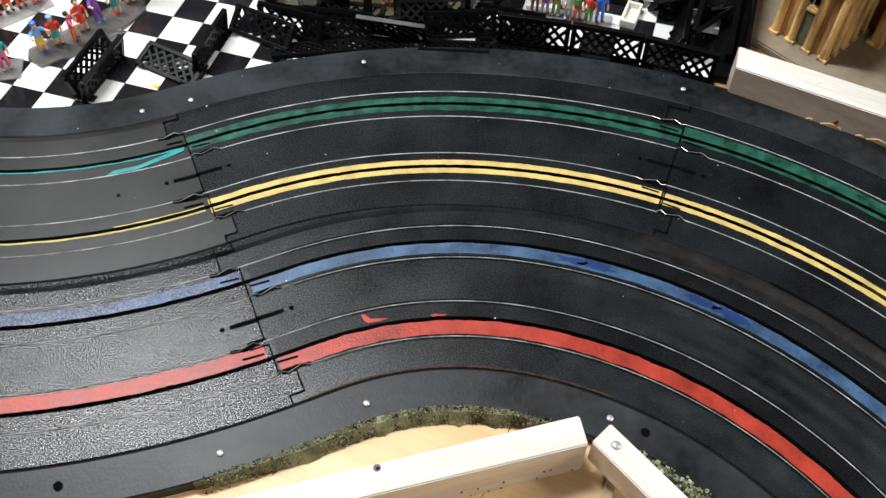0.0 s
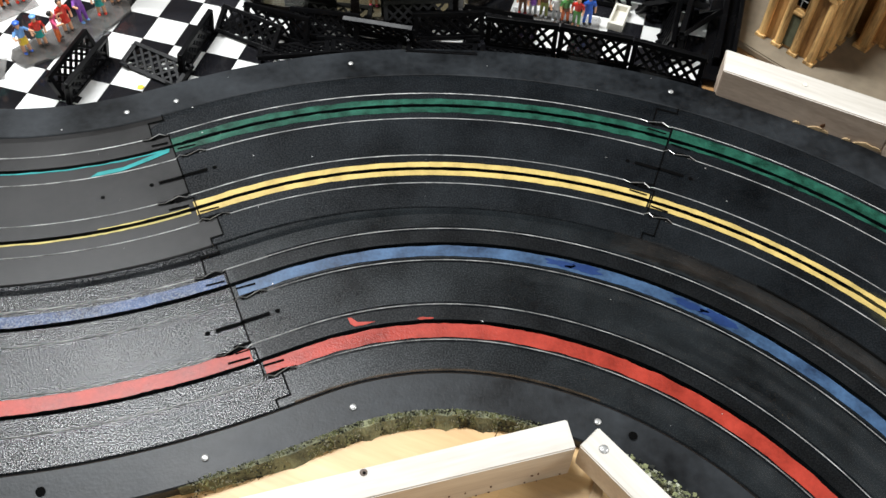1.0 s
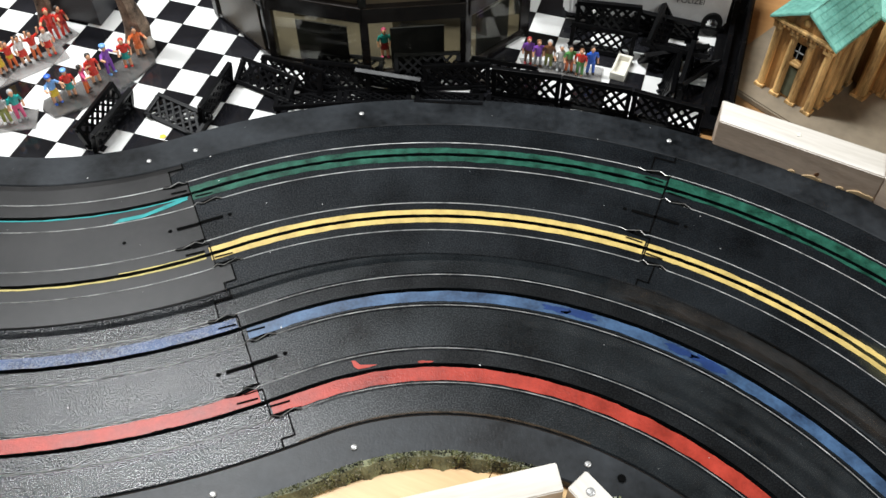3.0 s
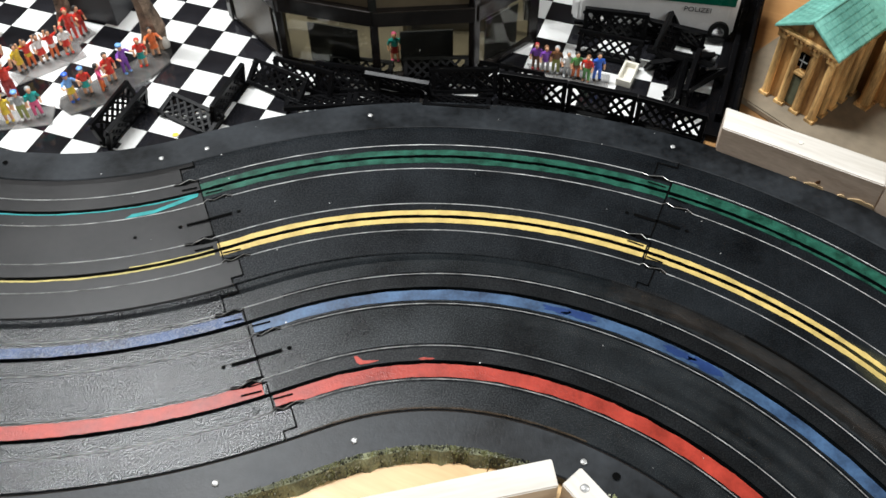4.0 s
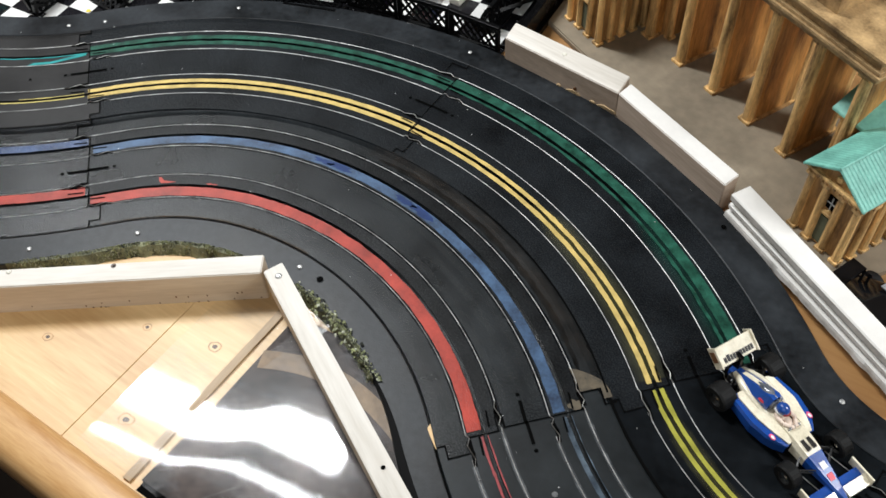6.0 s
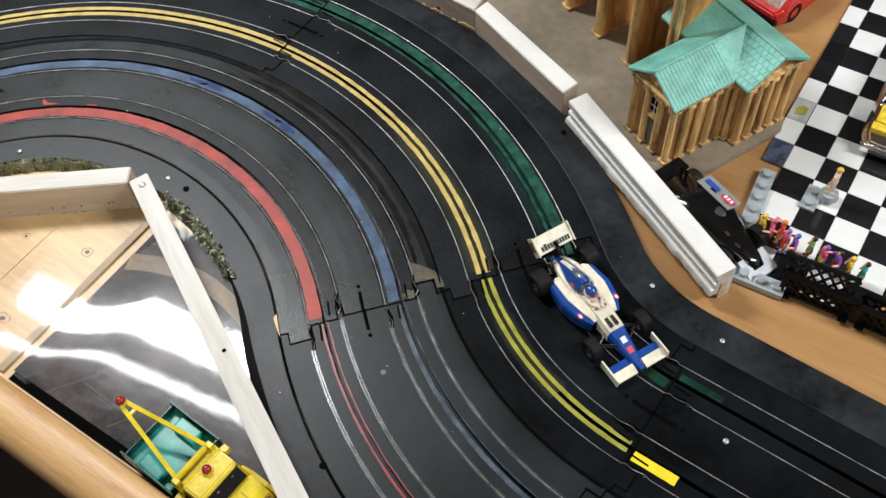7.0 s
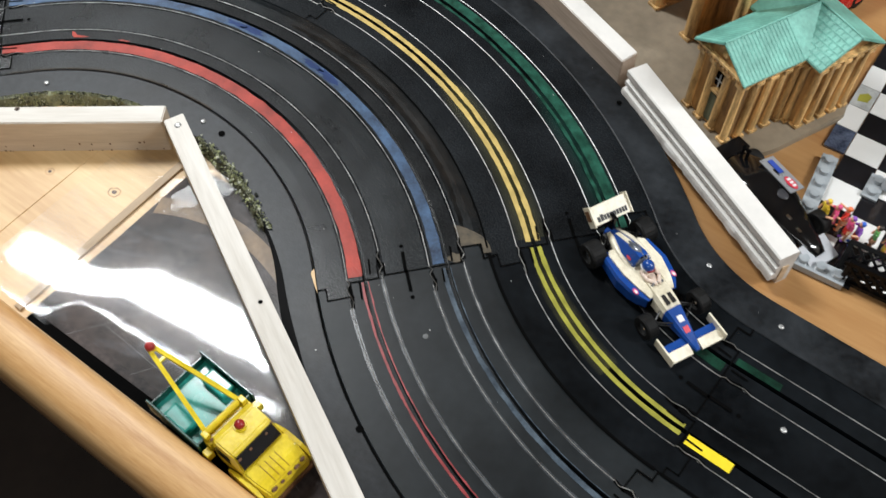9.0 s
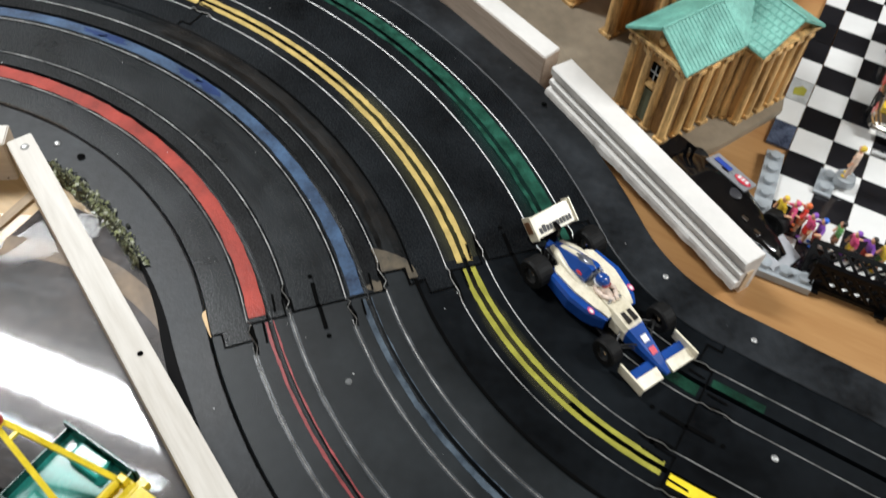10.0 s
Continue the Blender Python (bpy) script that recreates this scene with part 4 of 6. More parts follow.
k = random.Random(77)
for mname, count in (("grass_paint", 110), ("flock_light", 45), ("flock_dark", 70)):
    bm = bmesh.new()
    for i in range(count):
        s = 0.292 + 0.19 * k.random()
        x, y, _ = INN.at(s, -0.1068 - 0.0150 * k.random() * min(1, (0.492 - s) * 14))
        r = 0.0008 + 0.0018 * k.random() ** 1.6
        a = k.random() * math.tau
        vs = [bm.verts.new((x + r * math.cos(a + j * 1.257) * (0.35 + 0.9 * k.random()), y + r * math.sin(a + j * 1.257) * (0.35 + 0.9 * k.random()), 0.0004 + 0.0008 * k.random())) for j in range(5)]
        tip = bm.verts.new((x, y, 0.0011 + 0.0008 * k.random()))
        for j in range(5):
            bm.faces.new((vs[j], vs[(j + 1) % 5], tip))
    part("tuft", bm, mname, flk)

# ---- bars: screws, holes, marks ----
for i, x, y in ((0, -0.22, 0.279), (0, -0.177, 0.284), (1, -0.104, 0.299)):
    screw(bars[i], x, y, 0.0285 if i == 0 else 0.0295, 0.0026, "ivory")
bm = bmesh.new()
bmesh.ops.create_circle(bm, cap_ends=True, segments=14, radius=0.0026, matrix=Matrix.Translation((-0.01, 0.327, 0.0293)))
part("nail_hole", bm, "knot_dark", bars[1], "brown nail hole")
hole(bars[1], -0.0095, 0.3266, 0.0295, 0.0011)
screw(bars[2], 0.147, 0.348, 0.0312, 0.0034)
hole(bars[2], 0.2935, 0.189, 0.0314, 0.0020)
bm = bmesh.new()
box(bm, 0.0, 0.0012, 0.0015, 0.0195, 0.007, 0.0285, Matrix.Translation((0.426, 0.025, 0)) @ Matrix.Rotation(radians(-47.2), 4, "Z"))
part("bare_end", bm, "raw_end", bars[2], "bare brown sawn end")
screw(bars[3], 0.352, 0.704, 0.0292, 0.0028, "ivory")
bm = bmesh.new()
ball(bm, (0.372, 0.6765, 0.006), 0.0035, sx=1.4, sy=0.12, sz=0.8, m=None)
part("knot", bm, "rust", bars[3], "dark knot in the side")
k = random.Random(3)
for i in range(22):
    t = k.random() ** 0.7
    x, y = -0.135 + 0.264 * t, 0.272 + 0.077 * t
    z = -0.012 + 0.012 * k.random() ** 2
    part("bark_speck", box(bmesh.new(), x - 0.0012 * k.random(), x + 0.0004, y - 0.0006, y + 0.0006, z, z + 0.0006 + 0.0014 * k.random()), "rust", bars[1], "dark speck near the foot")
for t, r in ((0.50, 0.0022), (0.62, 0.0052), (0.66, 0.0030), (0.80, 0.0024), (0.90, 0.0060), (0.96, 0.0042)):
    x, y = 0.283 + 0.135 * t, 0.7185 - 0.0645 * t
    m = Matrix.Translation((x, y - 0.0004, 0.0004)) @ Matrix.Rotation(radians(-25.5), 4, "Z")
    bm = bmesh.new()
    loft(bm, [[(-r * 1.6, d, -0.001), (r * 1.5, d, -0.001), (r * 1.1, d, r * 0.30), (r * 0.1, d, r * 0.55), (-r * 0.8, d, r * 0.25)] for d in (-0.0009, 0.0009)])
    for v in bm.verts:
        v.co = m @ v.co
    part("paint_flake", bm, "flake", bars[3], "torn flake of pale brown paint")

# ---- infield: boards, black sheet, clear film ----
boards = []
for x0, x1 in ((-0.75, -0.2172), (-0.2166, 0.06)):
    bm = bmesh.new()
    box(bm, x0, x1, -0.0135, 0.30, T + 0.0005, T + 0.0035, EDGE, bevel=0.0004)
    boards.append(tagged(part("pine_board", bm, "pine_board"), "light pine board with dark knots", "board", "boards inside the bend"))
bm = bmesh.new()
box(bm, -0.1420, -0.1340, -0.010, 0.235, T + 0.0037, T + 0.0062, EDGE, bevel=0.0006)
tagged(part("wood_strip", bm, "strip_wood"), "narrow grey-brown wooden strip beside the black sheet", "wood strip")
sheet = thing("black_sheet", "scratched black sheet lying on the boards", "sheet")
bm = bmesh.new()
prism(bm, [(0.163, 0.335), (0.126, 0.236), (0.090, 0.150), (0.25, 0.092), (0.45, 0.016), (0.40, 0.10), (0.33, 0.20), (0.25, 0.31)], T + 0.0038, T + 0.0050)
part("panel", bm, "black_sheet", sheet)
bm = bmesh.new()
pts = [(0.146 + 0.140 * q, 0.2835 + 0.010 * math.sin(q * 1.9) - 0.052 * q ** 2.2) for q in (i / 16 for i in range(17))]
for (x0, y0), (x1, y1) in zip(pts, pts[1:]):
    bm.faces.new([bm.verts.new((x, y, T + 0.0056)) for x, y in ((x0, y0 - 0.0105), (x1, y1 - 0.0105), (x1, y1 + 0.0085), (x0, y0 + 0.0085))])
part("tape", bm, "tan_strip", sheet, "curved strip of brown tape")
for x0, y0, x1, y1 in ((0.13, 0.135, 0.19, 0.175), (0.20, 0.115, 0.255, 0.155), (0.16, 0.152, 0.23, 0.122), (0.33, 0.09, 0.37, 0.06)):
    d = (Vector((x1, y1)) - Vector((x0, y0))).normalized() * 0.00022
    bm = bmesh.new()
    bm.faces.new([bm.verts.new((x, y, T + 0.0054)) for x, y in ((x0 - d.y, y0 + d.x), (x1 - d.y, y1 + d.x), (x1 + d.y, y1 - d.x), (x0 + d.y, y0 - d.x))])
    part("scratch", bm, "scratch_grey", sheet, "pale scratch")



def knot(board, x, y, r, seed):
    """A dark knot with a ring round it."""
    for k0, k1, mname in ((0.0, 0.34, "knot_dark"), (0.66, 0.88, "knot_ring")):
        bm = bmesh.new()
        rows = []
        for i in range(25):
            a = i * math.tau / 24
            w0 = 1 + 0.22 * noise.noise((math.cos(a) * 1.5, math.sin(a) * 1.5, seed))
            rows.append([bm.verts.new((x + 1.25 * q * r * w0 * math.cos(a), y + q * r * w0 * math.sin(a), T + 0.0037)) for q in (k0 + 0.02, k1)])
        for p, q in zip(rows, rows[1:]):
            bm.faces.new((p[0], p[1], q[1], q[0]))
        part("knot", bm, mname, board, "dark knot in the pine")


for n, x, y, r, sd in ((1, 0.099, 0.2865, 0.0062, 3), (0, 0.028, 0.2925, 0.0045, 6), (1, 0.051, 0.199, 0.0072, 9), (0, -0.060, 0.262, 0.0050, 12)):
    knot(boards[n], x, y, r, sd)

film = thing("plastic_film", "clear glossy plastic film, wavy and torn at its edge", "plastic film")
bm = bmesh.new()
NU, NV = 60, 34


def film_z(u, v):
    """Height of the film: u along the table's edge, v away from it."""
    z = 0.0035 + 0.0005 * noise.noise((u * 4, v * 4, 2)) - (0.0030 * math.exp(-((v - 0.002) / 0.011) ** 2) if u > -0.10 else 0.0)
    q = min(1, max(0, (-0.07 - u) / 0.07))
    z -= 0.020 * v * q * q * (3 - 2 * q)
    return T + 0.004 + z


grid = []
for i in range(NU + 1):
    u = -0.20 + 0.36 * i / NU
    v0 = (0.004 if u > -0.10 else -0.006) + 0.008 * noise.noise((u * 14, 0, 3)) + 0.003 * noise.noise((u * 60, 0, 8))
    top = 0.195 + 0.10 * min(1, max(0, (u + 0.34) / 0.30)) - max(0, u - 0.06) * 0.95
    row = []
    for j in range(NV + 1):
        v = v0 + (top - v0) * j / NV
        row.append(bm.verts.new(EDGE @ Vector((u, v, film_z(u, v)))))
    grid.append(row)
for a, b in zip(grid, grid[1:]):
    for j in range(NV):
        bm.faces.new((a[j], b[j], b[j + 1], a[j + 1]))
f = part("film", bm, "clear_film", film, smooth=True)
if f.data.polygons[0].normal.z < 0:
    f.data.flip_normals()
f.visible_shadow = False

# ---- gate model ----
GATE = pose(0.335, 0.820, T, 0, 0, -45.5)
gate = thing("gate_model", "sand-coloured resin model of a columned city gate, green roofs", "model building", GATE)
bm = bmesh.new()
prism(bm, [(-0.036, -0.024), (0.462, -0.024), (0.470, -0.018), (0.478, 0.040), (0.478, 0.128), (0.466, 0.145), (-0.036, 0.145)], 0.0, 0.008)
bmesh.ops.bevel(bm, geom=list(bm.edges), offset=0.0015, segments=2, affect="EDGES")
part("base_plate", bm, "grey_base", gate, "grey stone-coloured base plate")


def pilaster(bm, u, v, z0, z1, r=0.0042, n=10):
    cyl(bm, (u, v, z0 + 0.003), (u, v, z1 - 0.004), r, r * 0.88, n)
    box(bm, u - r * 1.22, u + r * 1.22, v - r * 1.22, v + r * 1.22, z0, z0 + 0.0035, bevel=0.0006)
    box(bm, u - r * 1.2, u + r * 1.2, v - r * 1.2, v + r * 1.2, z1 - 0.0045, z1, bevel=0.0006)


def roof_half(bm, a, b, c, d, t=0.0035):
    """One roof slope of thickness t: two eave points, two ridge points."""
    q = [Vector(p) for p in (a, b, c, d)]
    lo = [p - Vector((0, 0, t)) for p in q]
    vs = [bm.verts.new(p) for p in q + lo]
    for f in ((0, 1, 2, 3), (7, 6, 5, 4), (0, 4, 5, 1), (1, 5, 6, 2), (2, 6, 7, 3), (3, 7, 4, 0)):
        bm.faces.new([vs[i] for i in f])


def grooves(bm, a, b, c, d, n, m, stagger=True):
    """Courses of small shingles as dark joints on a slope: a-b along the eave, d-c along the ridge."""
    a, b, c, d = (Vector(p) for p in (a, b, c, d))
    up = (b - a).cross(d - a).normalized()
    up = up if up.z > 0 else -up
    at = lambda s, t: (a + (b - a) * s) * (1 - t) + (d + (c - d) * s) * t + up * 0.0004

    def seg(p, q, w=0.00035):
        e = (q - p).normalized().cross(up) * w
        bm.faces.new([bm.verts.new(v) for v in (p - e, q - e, q + e, p + e)])
    for j in range(1, m):
        seg(at(0.02, j / m), at(0.98, j / m))
    for j in range(m):
        for i in range(1, n):
            s = (i + (0.5 if stagger and j % 2 else 0.0)) / n
            if s < 0.99:
                seg(at(s, j / m + 0.02), at(s, (j + 1) / m - 0.02))


def side_house(mirror):
    f = (lambda u: 0.455 - u) if mirror else (lambda u: u)
    bm = bmesh.new()
    for u0, u1, v0, v1 in ((0.389, 0.445, 0.002, 0.10), (0.352, 0.462, 0.074, 0.137)):
        a, b = sorted((f(u0), f(u1)))
        box(bm, a, b, v0, v1, 0.008, 0.092)
    h = part("side_house", bm, "resin_dark", gate, "sand-coloured side house with pilasters and green roof")
    # pilasters
    spots = [(0.3885 + 0.0185 * i, 0.0005) for i in range(4)] + [(0.4465, 0.016 + 0.0165 * i) for i in range(4)] + [(0.3875, 0.016 + 0.0165 * i) for i in range(4)]
    spots += [(0.4635, 0.077 + 0.0145 * i) for i in range(5)] + [(0.452, 0.0725), (0.3515, 0.077), (0.3515, 0.106), (0.3515, 0.134)]
    for u, v in spots:
        bm = bmesh.new()
        pilaster(bm, f(u), v, 0.008, 0.086)
        part("pilaster", bm, "resin_sand", h)
    # frieze and cornice
    bm = bmesh.new()
    for u0, u1, v0, v1, z0, z1 in ((0.384, 0.450, -0.0035, 0.10, 0.085, 0.0905), (0.381, 0.453, -0.0065, 0.10, 0.0905, 0.0935), (0.347, 0.467, 0.070, 0.141, 0.085, 0.0905), (0.344, 0.470, 0.067, 0.144, 0.0905, 0.0935)):
        a, b = sorted((f(u0), f(u1)))
        box(bm, a, b, v0, v1, z0, z1, bevel=0.0006)
    part("cornice", bm, "resin_sand", h)
    bm = bmesh.new()
    for i in range(13):
        u = f(0.387 + 0.005 * i)
        box(bm, u - 0.0014, u + 0.0014, -0.0062, -0.003, 0.0875, 0.0900)
    part("dentils", bm, "resin_dark", h)
    # pediments
    bm = bmesh.new()
    loft(bm, [[(f(0.386), v, 0.093), (f(0.4175), v, 0.112), (f(0.449), v, 0.093)] for v in (-0.002, 0.006)])
    part("pediment", bm, "resin_dark", h)
    bm = bmesh.new()
    loft(bm, [[(f(u), 0.072, 0.093), (f(u), 0.105, 0.112), (f(u), 0.139, 0.093)] for u in (0.456, 0.464)])
    part("pediment", bm, "resin_dark", h)
    bm = bmesh.new()
    ball(bm, (f(0.4175), -0.003, 0.101), 0.004, sy=0.5)
    part("medallion", bm, "resin_sand", h)
    # window, door on the front, niche on the flank
    bm = bmesh.new()
    box(bm, f(0.4175) - 0.0055, f(0.4175) + 0.0055, 0.0006, 0.0026, 0.058, 0.074)
    part("window", bm, "groove_black", h, "small dark window with white bars")
    bm = bmesh.new()
    box(bm, f(0.4175) - 0.0004, f(0.4175) + 0.0004, -0.0004, 0.0010, 0.058, 0.074)
    box(bm, f(0.4175) - 0.0055, f(0.4175) + 0.0055, -0.0004, 0.0010, 0.0655, 0.0664)
    part("glazing_bar", bm, "c_grey", h)
    bm = bmesh.new()
    c = f(0.4175)
    box(bm, c - 0.0085, c + 0.0085, -0.0015, 0.003, 0.0495, 0.0525, bevel=0.0005)
    loft(bm, [[(c - 0.0085, v, 0.0525), (c, v, 0.0565), (c + 0.0085, v, 0.0525)] for v in (-0.001, 0.003)])
    for d in (-0.0075, 0.0075):
        box(bm, c + d - 0.0014, c + d + 0.0014, -0.001, 0.003, 0.008, 0.050)
    part("door_surround", bm, "resin_sand", h)
    bm = bmesh.new()
    box(bm, c - 0.0058, c + 0.0058, 0.0004, 0.0024, 0.012, 0.046)
    part("door", bm, "door_olive", h, "grey-green door panel")
    # roofs
    ze, zr = 0.0945, 0.1175
    slopes = [((f(0.380), -0.0085, ze), (f(0.380), 0.105, ze), (f(0.4165), 0.105, zr), (f(0.4165), -0.0085, zr)),
              ((f(0.453), -0.0085, ze), (f(0.453), 0.105, ze), (f(0.4165), 0.105, zr), (f(0.4165), -0.0085, zr)),
              ((f(0.342), 0.0650, ze), (f(0.4715), 0.0650, ze), (f(0.4715), 0.105, zr), (f(0.342), 0.105, zr)),
              ((f(0.342), 0.1450, ze), (f(0.4715), 0.1450, ze), (f(0.4715), 0.105, zr), (f(0.342), 0.105, zr))]
    for q in slopes:
        bm = bmesh.new()
        roof_half(bm, *q)
        bmesh.ops.bevel(bm, geom=list(bm.edges), offset=0.0006, segments=2, affect="EDGES")
        part("roof", bm, "verdigris", h, "verdigris green roof slope")
    bm = bmesh.new()
    for q in slopes[:2]:
        a, b, c2, d = q
        b = (b[0], 0.066, b[2])
        c2 = (c2[0], 0.066, c2[2])
        grooves(bm, a, b, c2, d, 9 if mirror else 18, 6 if mirror else 1)
    a, b, c2, d = slopes[2]
    a, d = (f(0.421), 0.0650, ze), (f(0.421), 0.105, zr)
    grooves(bm, a, b, c2, d, 8, 7)
    part("shingle_joints", bm, "verdigris_groove", h)
    bm = bmesh.new()
    tube(bm, [(f(0.4165), -0.0085, zr), (f(0.4165), 0.105, zr)], 0.0011)
    tube(bm, [(f(0.342), 0.105, zr), (f(0.4715), 0.105, zr)], 0.0011)
    part("ridge", bm, "verdigris", h)


side_house(False)
side_house(True)
for i in range(6):
    u = 0.0875 + 0.056 * i
    bm = bmesh.new()
    box(bm, u - 0.0045, u + 0.0045, 0.064, 0.118, 0.008, 0.158)
    cw = part("passage_wall", bm, "resin_orange", gate, "tall wall between two passages with fluted columns")
    for v in (0.0605, 0.1215):
        bm = bmesh.new()
        pilaster(bm, u, v, 0.008, 0.158, 0.0062, 14)
        part("column", bm, "resin_sand", cw)
    bm = bmesh.new()
    box(bm, u - 0.008, u + 0.008, 0.056, 0.126, 0.008, 0.011, bevel=0.0008)
    part("plinth", bm, "resin_dark", cw)
for z0, z1, e in ((0.158, 0.164, 0.0), (0.164, 0.168, 0.003), (0.168, 0.172, 0.001), (0.172, 0.183, -0.002), (0.183, 0.187, 0.004)):
    part("entablature_course", box(bmesh.new(), 0.074 - e, 0.381 + e, 0.051 - e, 0.131 + e, z0 + 0.0001, z1, bevel=0.0008), "resin_plain", gate)
bm = bmesh.new()
box(bm, 0.14, 0.315, 0.06, 0.122, 0.187, 0.206, bevel=0.001)
part("attic", bm, "resin_plain", gate)

# ---- racing car on the track ----


def wheel(parent, x, y, r, width, rim="chrome"):
    bm = bmesh.new()
    prof = [(0.55, 0.5), (0.93, 0.5), (1.0, 0.38), (1.0, -0.38), (0.93, -0.5), (0.55, -0.5)]
    n = 22
    rings = [[(x + r * k * math.cos(a), y + width * o, r + r * k * math.sin(a)) for k, o in prof] for a in (i * math.tau / n for i in range(n))]
    loft(bm, rings + [rings[0]], caps=False)
    bmesh.ops.remove_doubles(bm, verts=bm.verts, dist=1e-6)
    wh = part("wheel", bm, "tyre", parent, "black rubber slick tyre", smooth=False)
    bm = bmesh.new()
    cyl(bm, (x, y - width * 0.36, r), (x, y + width * 0.36, r), r * 0.56, n=18)
    cyl(bm, (x, y - width * 0.42, r), (x, y + width * 0.42, r), r * 0.16, n=10)
    part("rim", bm, rim, wh)
    return wh


def hull(bm, rows, mi=0):
    """A body from rows of (x, half width at the foot, half width at the top, foot z, top z)."""
    rings = []
    for x, wb, wt, z0, z1 in rows:
        zm = z0 + (z1 - z0) * 0.7
        rings.append([(x, -wb, z0), (x, -wb, zm), (x, -wt, z1), (x, wt, z1), (x, wb, zm), (x, wb, z0)])
    loft(bm, rings, mi)


race = thing("racing_car", "blue and cream slot racing car standing on the track", "toy car", pose(0.5985, 0.3095, 0.0, 0, 0, -46.5) @ Matrix.Scale(0.975, 4))
bm = bmesh.new()
box(bm, -0.050, 0.036, -0.0195, 0.0195, 0.003, 0.007, bevel=0.001)
part("floor_pan", bm, "black_plastic", race)
for side in (-1, 1):
    bm = bmesh.new()
    rings = []
    for x, yi, yo, z0, z1 in ((-0.040, 0.010, 0.0180, 0.006, 0.0140), (-0.034, 0.009, 0.0245, 0.006, 0.0185), (-0.010, 0.009, 0.0268, 0.006, 0.0205), (0.005, 0.009, 0.0240, 0.006, 0.0203), (0.014, 0.009, 0.0200, 0.006, 0.0196), (0.0205, 0.009, 0.0155, 0.007, 0.0180)):
        ym = yi + (yo - yi) * 0.9
        rings.append([(x, side * yi, z0), (x, side * yo, z0), (x, side * yo, z0 + (z1 - z0) * 0.75), (x, side * ym, z1 - 0.0006), (x, side * yi, z1)])
    loft(bm, rings)
    pod = part("side_pod", bm, "car_blue", race, "blue side pod")
    bm = bmesh.new()
    loft(bm, [[(x, side * 0.0085, z - 0.002), (x, side * yo, z - 0.002), (x, side * yo, z + 0.0010), (x, side * 0.0085, z + 0.0014)] for x, yo, z in ((-0.0385, 0.0160, 0.0167), (-0.034, 0.0192, 0.0188), (-0.010, 0.0200, 0.0208), (0.008, 0.0165, 0.0204), (0.014, 0.0145, 0.0200), (0.0200, 0.0125, 0.0184))])
    part("cream_stripe", bm, "car_cream", pod, "cream stripe along the pod")
    bm = bmesh.new()
    loft(bm, [[(0.0205, side * 0.010, 0.008), (0.0205, side * 0.0148, 0.008), (0.0205, side * 0.0148, 0.016), (0.0205, side * 0.010, 0.017)], [(0.0212, side * 0.010, 0.008), (0.0212, side * 0.0148, 0.008), (0.0212, side * 0.0148, 0.016), (0.0212, side * 0.010, 0.017)]])
    part("air_intake", bm, "groove_black", pod)
    bm = bmesh.new()
    ball(bm, (0.0085, side * 0.0200, 0.0198), 0.0032, sx=1.1, sy=0.7, sz=0.14)
    part("sticker", bm, "c_pink", pod)
    bm = bmesh.new()
    ball(bm, (0.0090, side * 0.0200, 0.0201), 0.0019, sx=1.1, sy=0.7, sz=0.16)
    part("sticker", bm, "logo_white", pod)
# engine cover, cockpit, nose
bm = bmesh.new()
hull(bm, [(-0.062, 0.0045, 0.0015, 0.006, 0.016), (-0.045, 0.0075, 0.0030, 0.006, 0.0235), (-0.028, 0.0095, 0.0038, 0.006, 0.0305), (-0.016, 0.0095, 0.0045, 0.006, 0.0345), (-0.0125, 0.0092, 0.0042, 0.006, 0.0340)])
cover = part("engine_cover", bm, "car_blue", race, "blue engine cover with cream spine", smooth=False)
bm = bmesh.new()
loft(bm, [[(x, -0.0022, z), (x, 0.0022, z), (x, 0.0020, z + 0.0008), (x, -0.0020, z + 0.0008)] for x, z in ((-0.050, 0.0208), (-0.040, 0.0255), (-0.030, 0.0298))])
part("cream_spine", bm, "car_cream", cover)
bm = bmesh.new()
box(bm, -0.0128, -0.0118, -0.0028, 0.0028, 0.0275, 0.0330)
part("air_scoop", bm, "groove_black", cover)
bm = bmesh.new()
ball(bm, (-0.020, -0.0088, 0.0255), 0.0030, sx=1.2, sy=0.25, sz=0.9)
part("sticker", bm, "logo_red", cover)
bm = bmesh.new()
hull(bm, [(-0.0125, 0.0100, 0.0080, 0.006, 0.0215), (0.000, 0.0100, 0.0085, 0.006, 0.0215), (0.008, 0.0100, 0.0075, 0.006, 0.0225), (0.022, 0.0100, 0.0076, 0.006, 0.0225), (0.032, 0.0098, 0.0074, 0.006, 0.0206), (0.0365, 0.0094, 0.0070, 0.006, 0.0192)])
tub = part("monocoque", bm, "car_cream", race, "cream body round the cockpit")
bm = bmesh.new()
hull(bm, [(0.0365, 0.0094, 0.0070, 0.006, 0.0194), (0.047, 0.0078, 0.0056, 0.006, 0.0166), (0.058, 0.0062, 0.0042, 0.006, 0.0134), (0.068, 0.0042, 0.0028, 0.006, 0.0106), (0.0765, 0.0020, 0.0012, 0.006, 0.0088)])
nose = part("nose", bm, "car_blue", race, "blue nose cone")
for x, z, m in ((0.0475, 0.0168, "logo_white"), (0.0575, 0.0139, "logo_red")):
    bm = bmesh.new()
    box(bm, x - 0.003, x + 0.003, -0.0026, 0.0026, z - 0.0006, z + 0.0003, Matrix.Translation((x, 0, z)) @ Matrix.Rotation(radians(17), 4, "Y") @ Matrix.Translation((-x, 0, -z)))
    part("sticker", bm, m, nose)
bm = bmesh.new()
